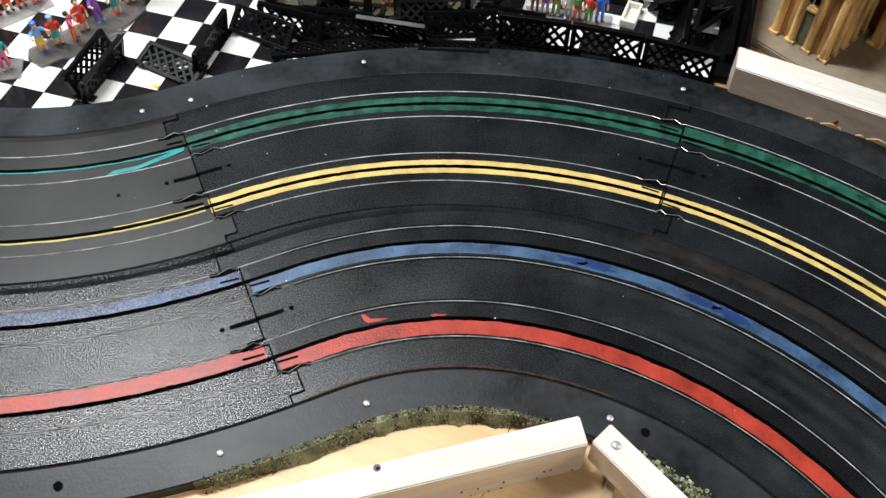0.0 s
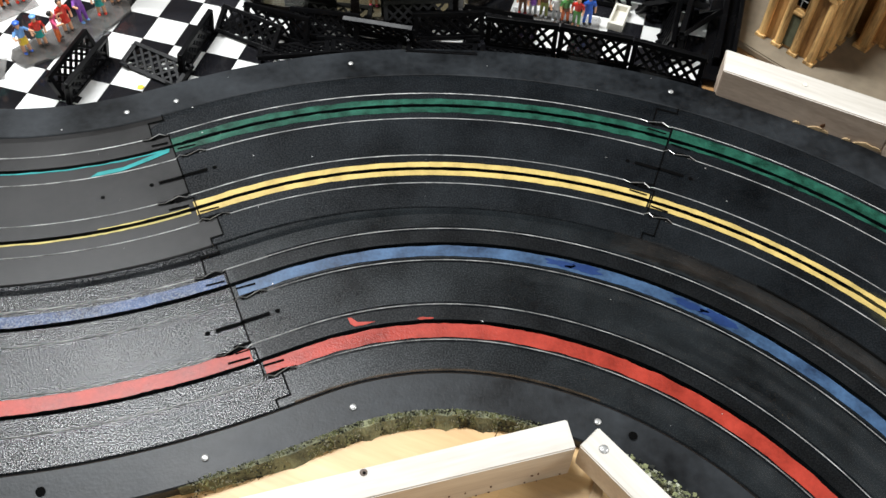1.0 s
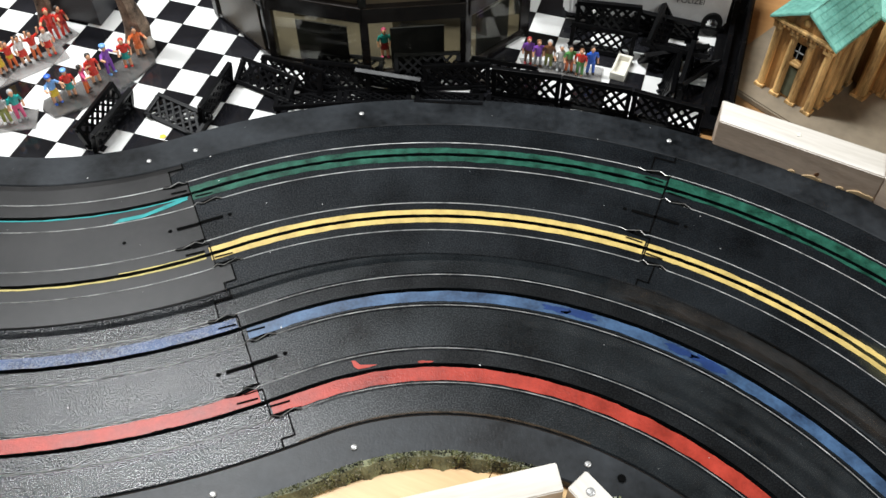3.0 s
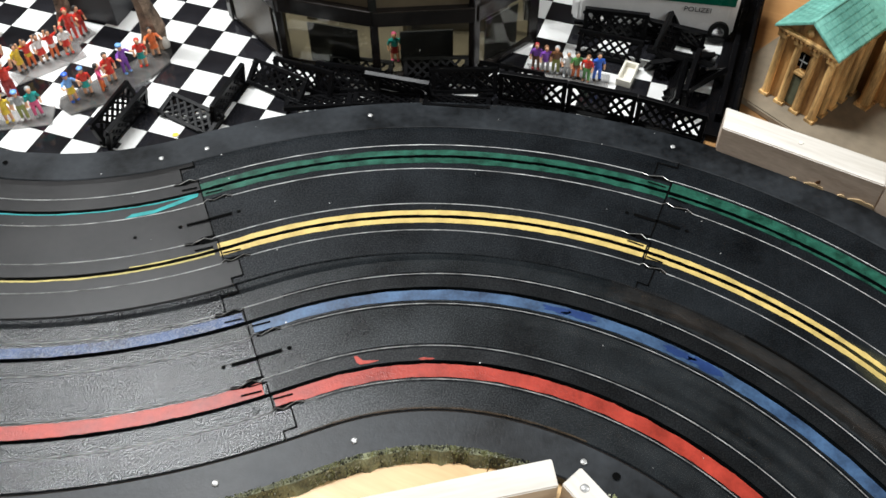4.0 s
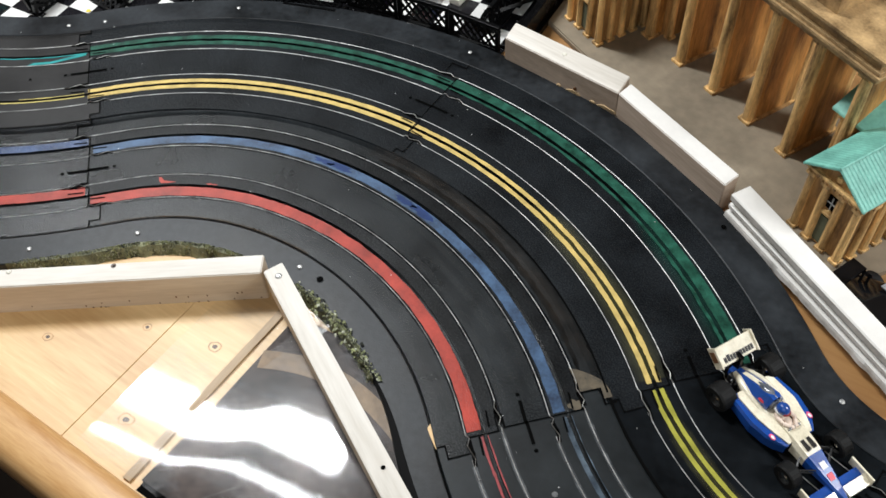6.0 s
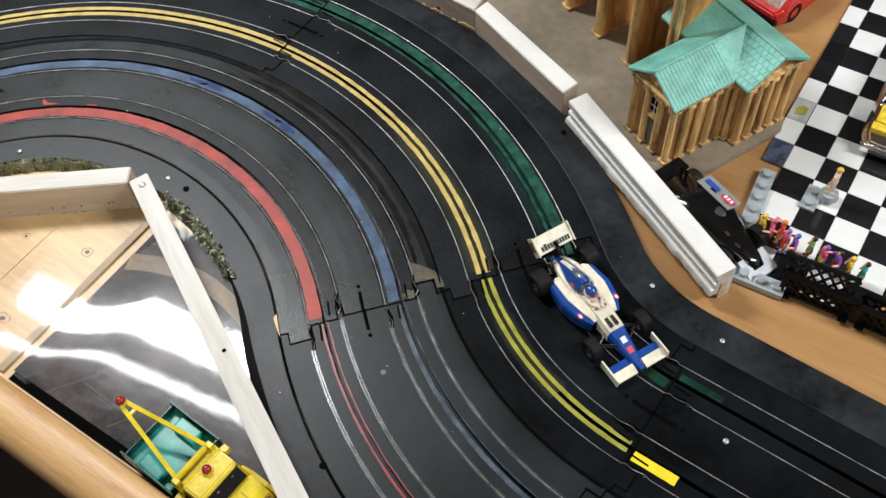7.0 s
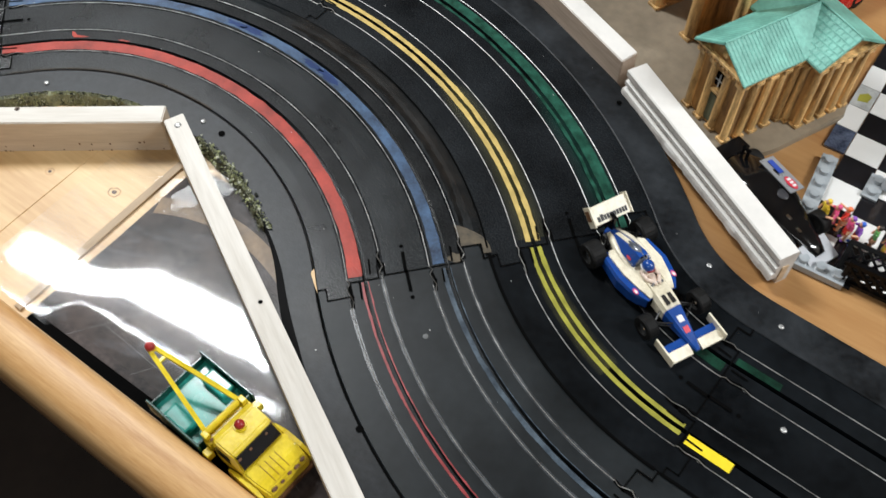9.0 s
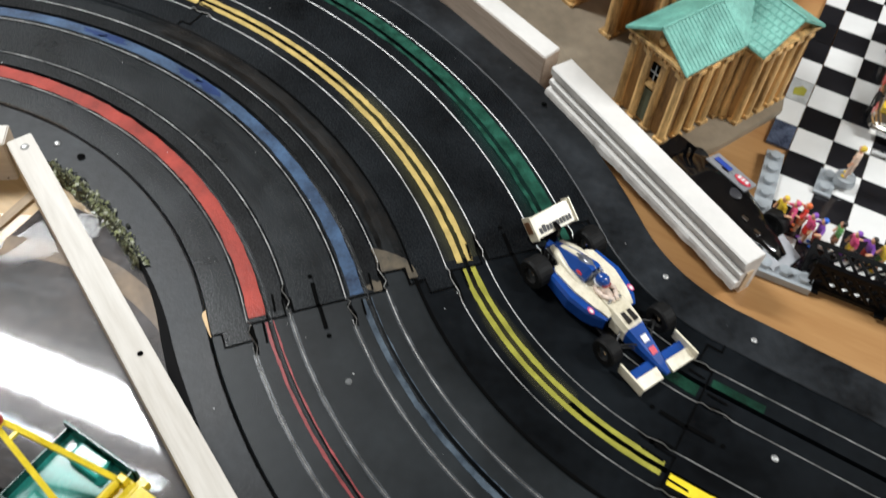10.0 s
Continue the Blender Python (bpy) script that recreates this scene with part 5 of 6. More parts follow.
for y in (-0.0030, 0.0030):
    box(bm, 0.0235, 0.0335, y - 0.0016, y + 0.0016, 0.0206, 0.0228)
part("number_bars", bm, "ink_black", tub)
bm = bmesh.new()
ball(bm, (0.0025, 0, 0.0212), 0.0072, sx=1.5, sy=0.92, sz=0.20, u=18)
part("cockpit_opening", bm, "groove_black", tub)
# cream shoulders round the engine cover, smoked air box
for side in (-1, 1):
    bm = bmesh.new()
    rows = [(-0.056, 0.0020, 0.0062, 0.0180), (-0.048, 0.0042, 0.0088, 0.0212), (-0.040, 0.0068, 0.0112, 0.0226), (-0.030, 0.0088, 0.0128, 0.0228), (-0.018, 0.0092, 0.0135, 0.0226), (-0.008, 0.0090, 0.0130, 0.0220)]
    loft(bm, [[(x, side * a, 0.012), (x, side * b, 0.012), (x, side * b, z - 0.0012), (x, side * (a + b) / 2, z), (x, side * a, z - 0.0006)] for x, a, b, z in rows])
    part("cream_shoulder", bm, "car_cream", cover, "cream edge round the engine cover", smooth=True)
bm = bmesh.new()
loft(bm, [[(x, h * math.sin(a), 0.020 + (z - 0.020) * math.cos(a)) for a in (-1.57, -1.1, -0.6, 0, 0.6, 1.1, 1.57)] for x, h, z in ((-0.034, 0.0030, 0.0295), (-0.028, 0.0062, 0.0335), (-0.020, 0.0074, 0.0352), (-0.0135, 0.0070, 0.0345), (-0.0110, 0.0060, 0.0320))])
part("air_box", bm, "smoked_screen", cover, "smoky blue-grey air box", smooth=True)
# the seated toy driver is one plain shape
bm = bmesh.new()
ball(bm, (-0.0030, 0, 0.0215), 0.0060, sx=0.9, sy=1.25, sz=0.75, u=14, v=9, mi=0)
for side in (-1, 1):
    tube(bm, [(-0.0025, side * 0.0062, 0.0232), (0.0045, side * 0.0064, 0.0232), (0.0110, side * 0.0022, 0.0236)], 0.0019, 8)
    ball(bm, (0.0115, side * 0.0020, 0.0238), 0.0020, mi=0)
ball(bm, (0.0040, 0, 0.0214), 0.0050, sx=1.5, sy=0.8, sz=0.5, u=12, v=8, mi=0)
ball(bm, (-0.0040, 0, 0.0292), 0.0058, sx=1.06, sy=0.95, sz=0.98, u=18, v=12, mi=1)
ball(bm, (0.0004, 0, 0.0284), 0.0036, sx=0.8, sy=1.2, sz=0.5, mi=2)
ball(bm, (-0.0046, 0, 0.0272), 0.0062, sx=1.08, sy=1.0, sz=0.42, u=16, v=8, mi=3)
part("toy_driver", bm, ["suit_cream", "car_blue", "c_darkred", "logo_white"], race, "toy driver with cream suit and blue helmet", smooth=True)
bm = bmesh.new()
loft(bm, [[(0.0115, -0.0070, 0.0218), (0.0115, 0.0070, 0.0218), (0.0110, 0.0055, 0.0250), (0.0110, -0.0055, 0.0250)], [(0.0125, -0.0070, 0.0218), (0.0125, 0.0070, 0.0218), (0.0118, 0.0055, 0.0250), (0.0118, -0.0055, 0.0250)]])
part("windscreen", bm, "smoked_screen", race)
# wings
bm = bmesh.new()
rw = Matrix.Translation((-0.066, 0, 0.036)) @ Matrix.Rotation(radians(36), 4, "Y")
box(bm, -0.0095, 0.0085, -0.0195, 0.0195, -0.0012, 0.0012, rw, bevel=0.0006)
wing = part("rear_wing", bm, "car_cream", race, "cream rear wing")
k = random.Random(12)
bm = bmesh.new()
y = -0.0150
while y < 0.0140:
    wd = 0.0022 + 0.0012 * k.random()
    box(bm, 0.0012 - 0.0014 * (k.random() < 0.35), 0.0060, y, min(y + wd, 0.0165), 0.0012, 0.0016, rw)
    y += wd + 0.0006
part("lettering_bars", bm, "ink_black", wing)
for side in (-1, 1):
    bm = bmesh.new()
    box(bm, -0.0105, 0.0095, side * 0.0195 - 0.0007, side * 0.0195 + 0.0007, -0.0085, 0.0035, rw, bevel=0.0005)
    ep = part("end_plate", bm, "car_cream", wing)
    bm = bmesh.new()
    box(bm, -0.0070, 0.0030, side * 0.0203 - 0.0004, side * 0.0203 + 0.0004, -0.0065, 0.0005, rw)
    part("sticker", bm, "c_brown", ep)
bm = bmesh.new()
box(bm, -0.066, -0.056, -0.0015, 0.0015, 0.010, 0.036)
box(bm, -0.074, -0.066, -0.014, 0.014, 0.012, 0.0138)
part("wing_post", bm, "black_plastic", race)
bm = bmesh.new()
for side in (-1, 1):
    loft(bm, [[(0.0600, side * y, 0.0045), (0.0735, side * y, 0.0040), (0.0735, side * y, 0.0055), (0.0600, side * y, 0.0075)] for y in (0.0035, 0.0270)])
fw = part("front_wing", bm, "car_blue", race, "blue front wing with cream edge")
for side in (-1, 1):
    bm = bmesh.new()
    loft(bm, [[(0.0678, side * y, 0.0066), (0.0768, side * y, 0.0046), (0.0768, side * y, 0.0064), (0.0678, side * y, 0.0092)] for y in (0.0048, 0.0272)])
    part("wing_edge", bm, "car_cream", fw)
    bm = bmesh.new()
    box(bm, 0.0530, 0.0775, side * 0.0276 - 0.0009, side * 0.0276 + 0.0009, 0.003, 0.0130, bevel=0.0005)
    part("end_plate", bm, "car_cream", fw)
for x, y, r, wd in ((-0.0450, 0.0272, 0.0125, 0.0150), (0.0385, 0.0272, 0.0112, 0.0110)):
    for side in (-1, 1):
        wheel(race, x, side * y, r, wd)
for x, z in ((-0.0450, 0.0125), (0.0385, 0.0112)):
    for side in (-1, 1):
        for dx in (-0.008, 0.009):
            bm = bmesh.new()
            tube(bm, [(x + dx, side * 0.007, z + 0.003), (x, side * 0.020, z + 0.001)], 0.0007)
            tube(bm, [(x + dx, side * 0.007, z - 0.002), (x, side * 0.020, z - 0.002)], 0.0007)
            part("suspension_arm", bm, "dark_metal", race)
bm = bmesh.new()
box(bm, -0.058, -0.036, -0.010, 0.010, 0.006, 0.016, bevel=0.002)
for i in range(4):
    cyl(bm, (-0.052 + 0.005 * i, -0.012, 0.014), (-0.050 + 0.005 * i, 0.012, 0.014), 0.0014, n=8)
part("gearbox", bm, "dark_metal", race)
bm = bmesh.new()
box(bm, 0.050, 0.066, -0.0012, 0.0012, -0.004, 0.007)
part("guide_blade", bm, "black_plastic", race)

# ---- breakdown truck in the infield ----
truck = thing("breakdown_truck", "toy breakdown truck with yellow cab and green bed", "toy truck", pose(0.3095, 0.0855, T + 0.0065, 0, 0, -24))
W = 0.0290
bm = bmesh.new()
box(bm, -0.058, 0.056, -0.016, 0.016, 0.006, 0.011)
part("chassis", bm, "black_plastic", truck)
bed = part("bed", box(bmesh.new(), -0.067, -0.008, -W, W, 0.011, 0.0145), "truck_green_floor", truck, "glossy teal load bed")
for nm, a in (("side_board", (-0.067, -0.006, -W, -W + 0.002, 0.011, 0.030)), ("side_board", (-0.067, -0.006, W - 0.002, W, 0.011, 0.030)), ("tail_board", (-0.067, -0.065, -W + 0.002, W - 0.002, 0.011, 0.022)), ("front_board", (-0.010, -0.008, -W + 0.002, W - 0.002, 0.011, 0.028))):
    part(nm, box(bmesh.new(), *a, bevel=0.0006), "truck_green", bed, "dark green board, deepened for its shaded side")
for side in (-1, 1):
    bm = bmesh.new()
    y0, y1 = sorted((side * (W - 0.0022), side * (W - 0.0165)))
    box(bm, -0.052, -0.026, y0, y1, 0.0145, 0.0225, bevel=0.0022)
    part("wheel_arch", bm, "truck_green_floor", bed, "teal wheel arch box")
# winch frame and jib
bm = bmesh.new()
box(bm, -0.0075, 0.000, -0.0225, 0.0225, 0.018, 0.030, bevel=0.001)
box(bm, -0.0105, -0.004, -0.0215, -0.0165, 0.028, 0.036, bevel=0.0008)
box(bm, -0.0105, -0.004, 0.0165, 0.0215, 0.028, 0.036, bevel=0.0008)
winch = part("winch_frame", bm, "truck_yellow", truck)
bm = bmesh.new()
cyl(bm, (-0.0095, -0.016, 0.032), (-0.0095, 0.016, 0.032), 0.0028, n=12)
part("winch_drum", bm, "truck_yellow", winch)
for side in (-1, 1):
    bm = bmesh.new()
    a, b = Vector((-0.008, side * 0.0175, 0.033)), Vector((-0.083, side * 0.0022, 0.053))
    d = (b - a)
    m = Matrix.Translation((a + b) / 2) @ d.to_track_quat("X", "Z").to_matrix().to_4x4()
    rows = [(-d.length / 2, 0.0022), (-d.length / 4, 0.0030), (0, 0.0034), (d.length / 4, 0.0028), (d.length / 2, 0.0020)]
    loft(bm, [[m @ Vector((x, -0.0018, -h / 2)), m @ Vector((x, 0.0018, -h / 2)), m @ Vector((x, 0.0018, h / 2)), m @ Vector((x, -0.0018, h / 2))] for x, h in rows])
    part("jib_arm", bm, "truck_yellow", truck, "yellow jib arm")
bm = bmesh.new()
box(bm, -0.074, -0.071, -0.005, 0.005, 0.0485, 0.051, bevel=0.0005)
cyl(bm, (-0.083, -0.0035, 0.053), (-0.083, 0.0035, 0.053), 0.0024)
part("jib_head", bm, "truck_yellow", truck)
bm = bmesh.new()
ball(bm, (-0.0845, 0.0, 0.0565), 0.0042, u=14, v=10)
part("red_knob", bm, "beacon_red", truck, "chipped red knob on the jib")
# cab
bm = bmesh.new()
hull(bm, [(0.0005, 0.0205, 0.0185, 0.010, 0.0400), (0.0070, 0.0215, 0.0200, 0.010, 0.0425), (0.0230, 0.0215, 0.0195, 0.010, 0.0420), (0.0270, 0.0215, 0.0185, 0.010, 0.0400), (0.0345, 0.0215, 0.0200, 0.010, 0.0290)])
bmesh.ops.bevel(bm, geom=list(bm.edges), offset=0.0012, segments=2, affect="EDGES")
cab = part("cab", bm, "truck_yellow", truck, "scuffed yellow cab", smooth=False)
bm = bmesh.new()
loft(bm, [[(0.0262, -0.0182, 0.0403), (0.0262, 0.0182, 0.0403), (0.0342, 0.0190, 0.0303), (0.0342, -0.0190, 0.0303)], [(0.0272, -0.0182, 0.0413), (0.0272, 0.0182, 0.0413), (0.0352, 0.0190, 0.0311), (0.0352, -0.0190, 0.0311)]])
part("windscreen", bm, "window_black", cab, "dark windscreen")
bm = bmesh.new()
hull(bm, [(0.0340, 0.0225, 0.0215, 0.008, 0.0292), (0.0480, 0.0225, 0.0210, 0.008, 0.0280), (0.0580, 0.0215, 0.0195, 0.008, 0.0262), (0.0615, 0.0205, 0.0180, 0.008, 0.0225)])
bmesh.ops.bevel(bm, geom=list(bm.edges), offset=0.0012, segments=2, affect="EDGES")
bon = part("bonnet", bm, "truck_yellow", truck, "scuffed yellow bonnet")
for y in (-0.009, -0.004, 0.001, 0.006):
    bm = bmesh.new()
    loft(bm, [[(x, y - 0.0003, z), (x, y + 0.0003, z), (x, y + 0.0003, z + 0.0004), (x, y - 0.0003, z + 0.0004)] for x, z in ((0.040, 0.0288), (0.048, 0.0281), (0.056, 0.0268))])
    part("bonnet_rib", bm, "rib_ochre", bon)
for side in (-1, 1):
    bm = bmesh.new()
    hull(bm, [(0.020, 0.0015, 0.0010, 0.008, 0.0190), (0.034, 0.0024, 0.0018, 0.008, 0.0245), (0.050, 0.0024, 0.0018, 0.008, 0.0235), (0.0600, 0.0016, 0.0010, 0.008, 0.0180)])
    for v in bm.verts:
        v.co.y += side * 0.0240
    part("wing", bm, "truck_yellow", truck)
    bm = bmesh.new()
    box(bm, 0.0060, 0.0220, side * 0.0212 - 0.0006, side * 0.0212 + 0.0006, 0.026, 0.0355)
    part("side_window", bm, "window_black", cab)
bm = bmesh.new()
cyl(bm, (0.0110, 0.0015, 0.0420), (0.0110, 0.0015, 0.0440), 0.0055, 0.0050, n=16)
ring = part("beacon_ring", bm, "truck_yellow", cab)
bm = bmesh.new()
ball(bm, (0.0110, 0.0015, 0.0450), 0.0042, sz=0.9, u=14, v=9)
part("beacon", bm, "beacon_red", cab, "dark red beacon")
for x, y, r in ((0.0300, -0.0170, 0.0016), (0.0265, 0.0185, 0.0013), (0.0595, 0.0160, 0.0022), (0.0602, -0.0140, 0.0024), (0.0598, 0.0020, 0.0018), (0.0606, 0.0090, 0.0022), (0.0606, -0.0060, 0.0016), (0.0300, 0.0100, 0.0012), (0.0300, -0.0060, 0.0013), (0.0020, -0.0195, 0.0013)):
    z = 0.0290 if x > 0.05 - 0.02 and x < 0.04 else 0.0258 if x > 0.05 else 0.0405
    part("rust_chip", ball(bmesh.new(), (x, y, z), r, sx=0.8, sy=1.3, sz=0.16, u=8, v=5), "rust", truck, "chipped paint and rust")
bm = bmesh.new()
box(bm, 0.0600, 0.0640, -0.0235, 0.0235, 0.007, 0.0115, bevel=0.001)
part("bumper", bm, "rust", truck)
bm = bmesh.new()
box(bm, -0.0040, 0.0030, 0.0225, 0.0290, 0.016, 0.024, bevel=0.0008)
part("tool_box", bm, "truck_yellow", truck)
bm = bmesh.new()
box(bm, -0.0040, 0.0030, -0.0290, -0.0225, 0.016, 0.024, bevel=0.0008)
part("tool_box", bm, "truck_yellow", truck)
for x in (-0.038, 0.044):
    for side in (-1, 1):
        wheel(truck, x, side * 0.0205, 0.0095, 0.0075, "silver_panel")

# ---- black racing car behind the moulding bar ----
bc = thing("black_racing_car", "glossy black toy racing car with silver flank", "toy car", pose(0.697, 0.434, T + 0.0005, 0, 0, -42))
bm = bmesh.new()
rows = [(-0.068, 0.012, 0.006, 0.013), (-0.062, 0.017, 0.005, 0.019), (-0.050, 0.021, 0.004, 0.025), (-0.034, 0.025, 0.004, 0.031), (-0.018, 0.027, 0.004, 0.034), (-0.006, 0.026, 0.004, 0.033), (0.008, 0.023, 0.004, 0.029), (0.024, 0.019, 0.004, 0.024), (0.042, 0.014, 0.004, 0.019), (0.056, 0.010, 0.004, 0.015), (0.066, 0.006, 0.005, 0.011)]
rings = []
for x, h, z0, z1 in rows:
    ring = []
    for i in range(16):
        a = math.tau * i / 16
        c, q = math.cos(a), math.sin(a)
        ring.append((x, h * math.copysign(abs(c) ** 0.7, c), (z0 + z1) / 2 + (z1 - z0) / 2 * math.copysign(abs(q) ** 0.75, q)))
    rings.append(ring)
loft(bm, rings)
part("body", bm, "glossy_body", bc, "glossy rounded black body", smooth=True)
# cockpit bulge, coloured grey to stand for the highlight on its gloss black
bm = bmesh.new()
ball(bm, (0.004, 0.003, 0.0295), 0.0062, sx=1.35, sy=0.85, sz=0.25, u=18, v=10)
part("cockpit", bm, "dark_grey", bc, "cockpit bulge, its oval highlight put in as grey", smooth=True)
for x, z in ((0.026, 0.0236), (0.040, 0.0196)):
    bm = bmesh.new()
    box(bm, x - 0.003, x + 0.003, -0.0075, -0.0045, z - 0.001, z + 0.0012, bevel=0.0006)
    part("air_duct", bm, "chrome", bc)
bm = bmesh.new()
loft(bm, [[(-0.032, 0.0080, 0.0340), (0.010, 0.0080, 0.0315), (0.010, 0.0270, 0.0265), (-0.032, 0.0270, 0.0290)], [(-0.032, 0.0080, 0.0352), (0.010, 0.0080, 0.0327), (0.010, 0.0272, 0.0277), (-0.032, 0.0272, 0.0302)]])
pan = part("side_panel", bm, "silver_panel", bc, "silver side panel with stickers")
pm = Matrix.Translation((0.001, 0.0175, 0.0303)) @ Matrix.Rotation(radians(3.4), 4, "Y") @ Matrix.Rotation(radians(-14.7), 4, "X")
bm = bmesh.new()
ball(bm, (0, 0, 0.0012), 0.0082, sx=1.0, sy=0.62, sz=0.06, m=pm, u=20)
badge = part("oval_badge", bm, "logo_red", pan, "red oval sticker with white marks")
bm = bmesh.new()
for x0, x1 in ((-0.0052, -0.0026), (-0.0012, 0.0012), (0.0026, 0.0052)):
    box(bm, x0, x1, -0.0022, 0.0022, 0.0016, 0.0021, pm)
part("badge_bars", bm, "logo_white", badge)
bm = bmesh.new()
box(bm, -0.0295, -0.0130, -0.0028, 0.0034, 0.0010, 0.0016, pm)
part("blue_sticker", bm, "logo_blue", pan)
bm = bmesh.new()
for x in (-0.050, -0.044):
    box(bm, x - 0.0012, x + 0.0012, 0.004, 0.0065, 0.020, 0.040, bevel=0.0004)
box(bm, -0.052, -0.042, 0.004, 0.0065, 0.037, 0.040, bevel=0.0004)
part("roll_hoop", bm, "black_plastic", bc)
bm = bmesh.new()
box(bm, -0.072, -0.056, -0.024, 0.024, 0.020, 0.0225, bevel=0.0008)
part("rear_wing", bm, "black_plastic", bc)
bm = bmesh.new()
loft(bm, [[(0.052, -0.016, 0.003), (0.074, -0.016, 0.003), (0.074, -0.016, 0.006), (0.052, -0.016, 0.014)], [(0.052, 0.016, 0.003), (0.074, 0.016, 0.003), (0.074, 0.016, 0.006), (0.052, 0.016, 0.014)]])
part("nose_wing", bm, "silver_panel", bc, "silver front wing")
for x in (-0.046, 0.040):
    for side in (-1, 1):
        wheel(bc, x, side * 0.0225, 0.0115, 0.010, "dark_metal")

# ---- lattice fences ----
FL, FH = 0.0685, 0.0285


def lattice_fence():
    f = thing("lattice_fence", "black plastic lattice fence panel standing on the tiles", "fence", group="black lattice fences")
    for nm, a in (("top_rail", (0, FL, -0.0024, 0.0024, FH - 0.0042, FH)), ("bottom_rail", (0, FL, -0.0024, 0.0024, 0.0, 0.0042)), ("post", (0, 0.0046, -0.0026, 0.0026, 0.0042, FH - 0.0042)),
                  ("post", (FL - 0.0046, FL, -0.0026, 0.0026, 0.0042, FH - 0.0042)), ("foot", (0.004, 0.012, -0.007, 0.007, 0.0, 0.0016)), ("foot", (FL - 0.012, FL - 0.004, -0.007, 0.007, 0.0, 0.0016))):
        part(nm, box(bmesh.new(), *a, bevel=0.0004), "fence_black", f)
    h = FH - 0.0080
    n = 6
    for d in (1, -1):
        for i in range(n):
            x = 0.0046 + (FL - 0.0092) * (i + 0.5) / n
            bm = bmesh.new()
            q = Matrix.Translation((x, 0.0005 * d, 0.0040 + h / 2)) @ Matrix.Rotation(radians(46 * d), 4, "Y")
            lim = h / 2 / math.cos(radians(46))
            box(bm, -0.0012, 0.0012, -0.0010, 0.0010, -lim, lim, q)
            part("slat", bm, "fence_black", f)
    return f


def place(x0, y0, x1, y1, z=T + 0.0034, lean=0.0):
    a = math.degrees(math.atan2(y1 - y0, x1 - x0))
    return pose(x0, y0, z) @ Matrix.Rotation(radians(a), 4, "Z") @ Matrix.Rotation(radians(lean), 4, "X")


FENCES = [
    (-0.312, 0.690, -0.292, 0.757, 0, 14), (-0.318, 0.694, -0.300, 0.762, 0, -16), (-0.278, 0.744, -0.214, 0.712, 0, -74), (-0.216, 0.730, -0.199, 0.796, 0, 8), (-0.196, 0.796, -0.134, 0.766, 0, -48), (-0.168, 0.800, -0.104, 0.780, 0, -22),
    (-0.122, 0.794, -0.056, 0.786, 0, -27), (-0.066, 0.802, 0.000, 0.790, 0, 22), (0.000, 0.793, 0.067, 0.799, 0, -16), (-0.112, 0.806, -0.046, 0.799, 0, -55), (-0.030, 0.806, 0.036, 0.812, 0, -34), (0.046, 0.806, 0.111, 0.792, 0, -28), (0.070, 0.7880, 0.137, 0.7780, 0, 0), (0.139, 0.7775, 0.205, 0.7625, 0, 0),
    (0.207, 0.7615, 0.272, 0.7385, 0, 0), (-0.150, 0.776, -0.083, 0.786, 0, 72), (-0.080, 0.788, -0.012, 0.791, 0, 74), (-0.006, 0.790, 0.062, 0.788, 0, 70), (0.066, 0.787, 0.132, 0.778, 0, 76), (0.150, 0.866, 0.214, 0.850, 0, -20), (0.157, 0.898, 0.224, 0.890, 0, 0), (0.222, 0.902, 0.286, 0.882, 0, 12),
    (0.236, 0.775, 0.252, 0.840, 0, 22), (0.256, 0.772, 0.276, 0.836, 0, -6), (0.222, 0.846, 0.284, 0.862, 0, 35), (0.228, 0.868, 0.290, 0.850, 1, 60), (0.176, 0.905, 0.243, 0.893, 0, -30), (0.238, 0.800, 0.290, 0.845, 0, 48), (0.240, 0.832, 0.262, 0.895, 1, -30),
    (0.764, 0.372, 0.829, 0.352, 0, -4), (0.829, 0.352, 0.894, 0.330, 0, 3), (0.762, 0.385, 0.828, 0.366, 0, -40), (0.832, 0.360, 0.897, 0.338, 0, -10),
]
fence0 = lattice_fence()
for i, (x0, y0, x1, y1, up, lean) in enumerate(FENCES):
    m = place(x0, y0, x1, y1, T + 0.0034 + 0.012 * up, lean) @ Matrix.Scale(1.32 if abs(lean) < 7 and x0 > 0.06 and x0 < 0.3 else 1.0, 4, (0, 0, 1))
    if i == 0:
        fence0.matrix_basis = m
    else:
        f = copy_thing(fence0, m)
        if abs(lean) > 15:
            f["label"] = "black plastic lattice fence panel, tipped over"

# ---- painted toy spectators ----


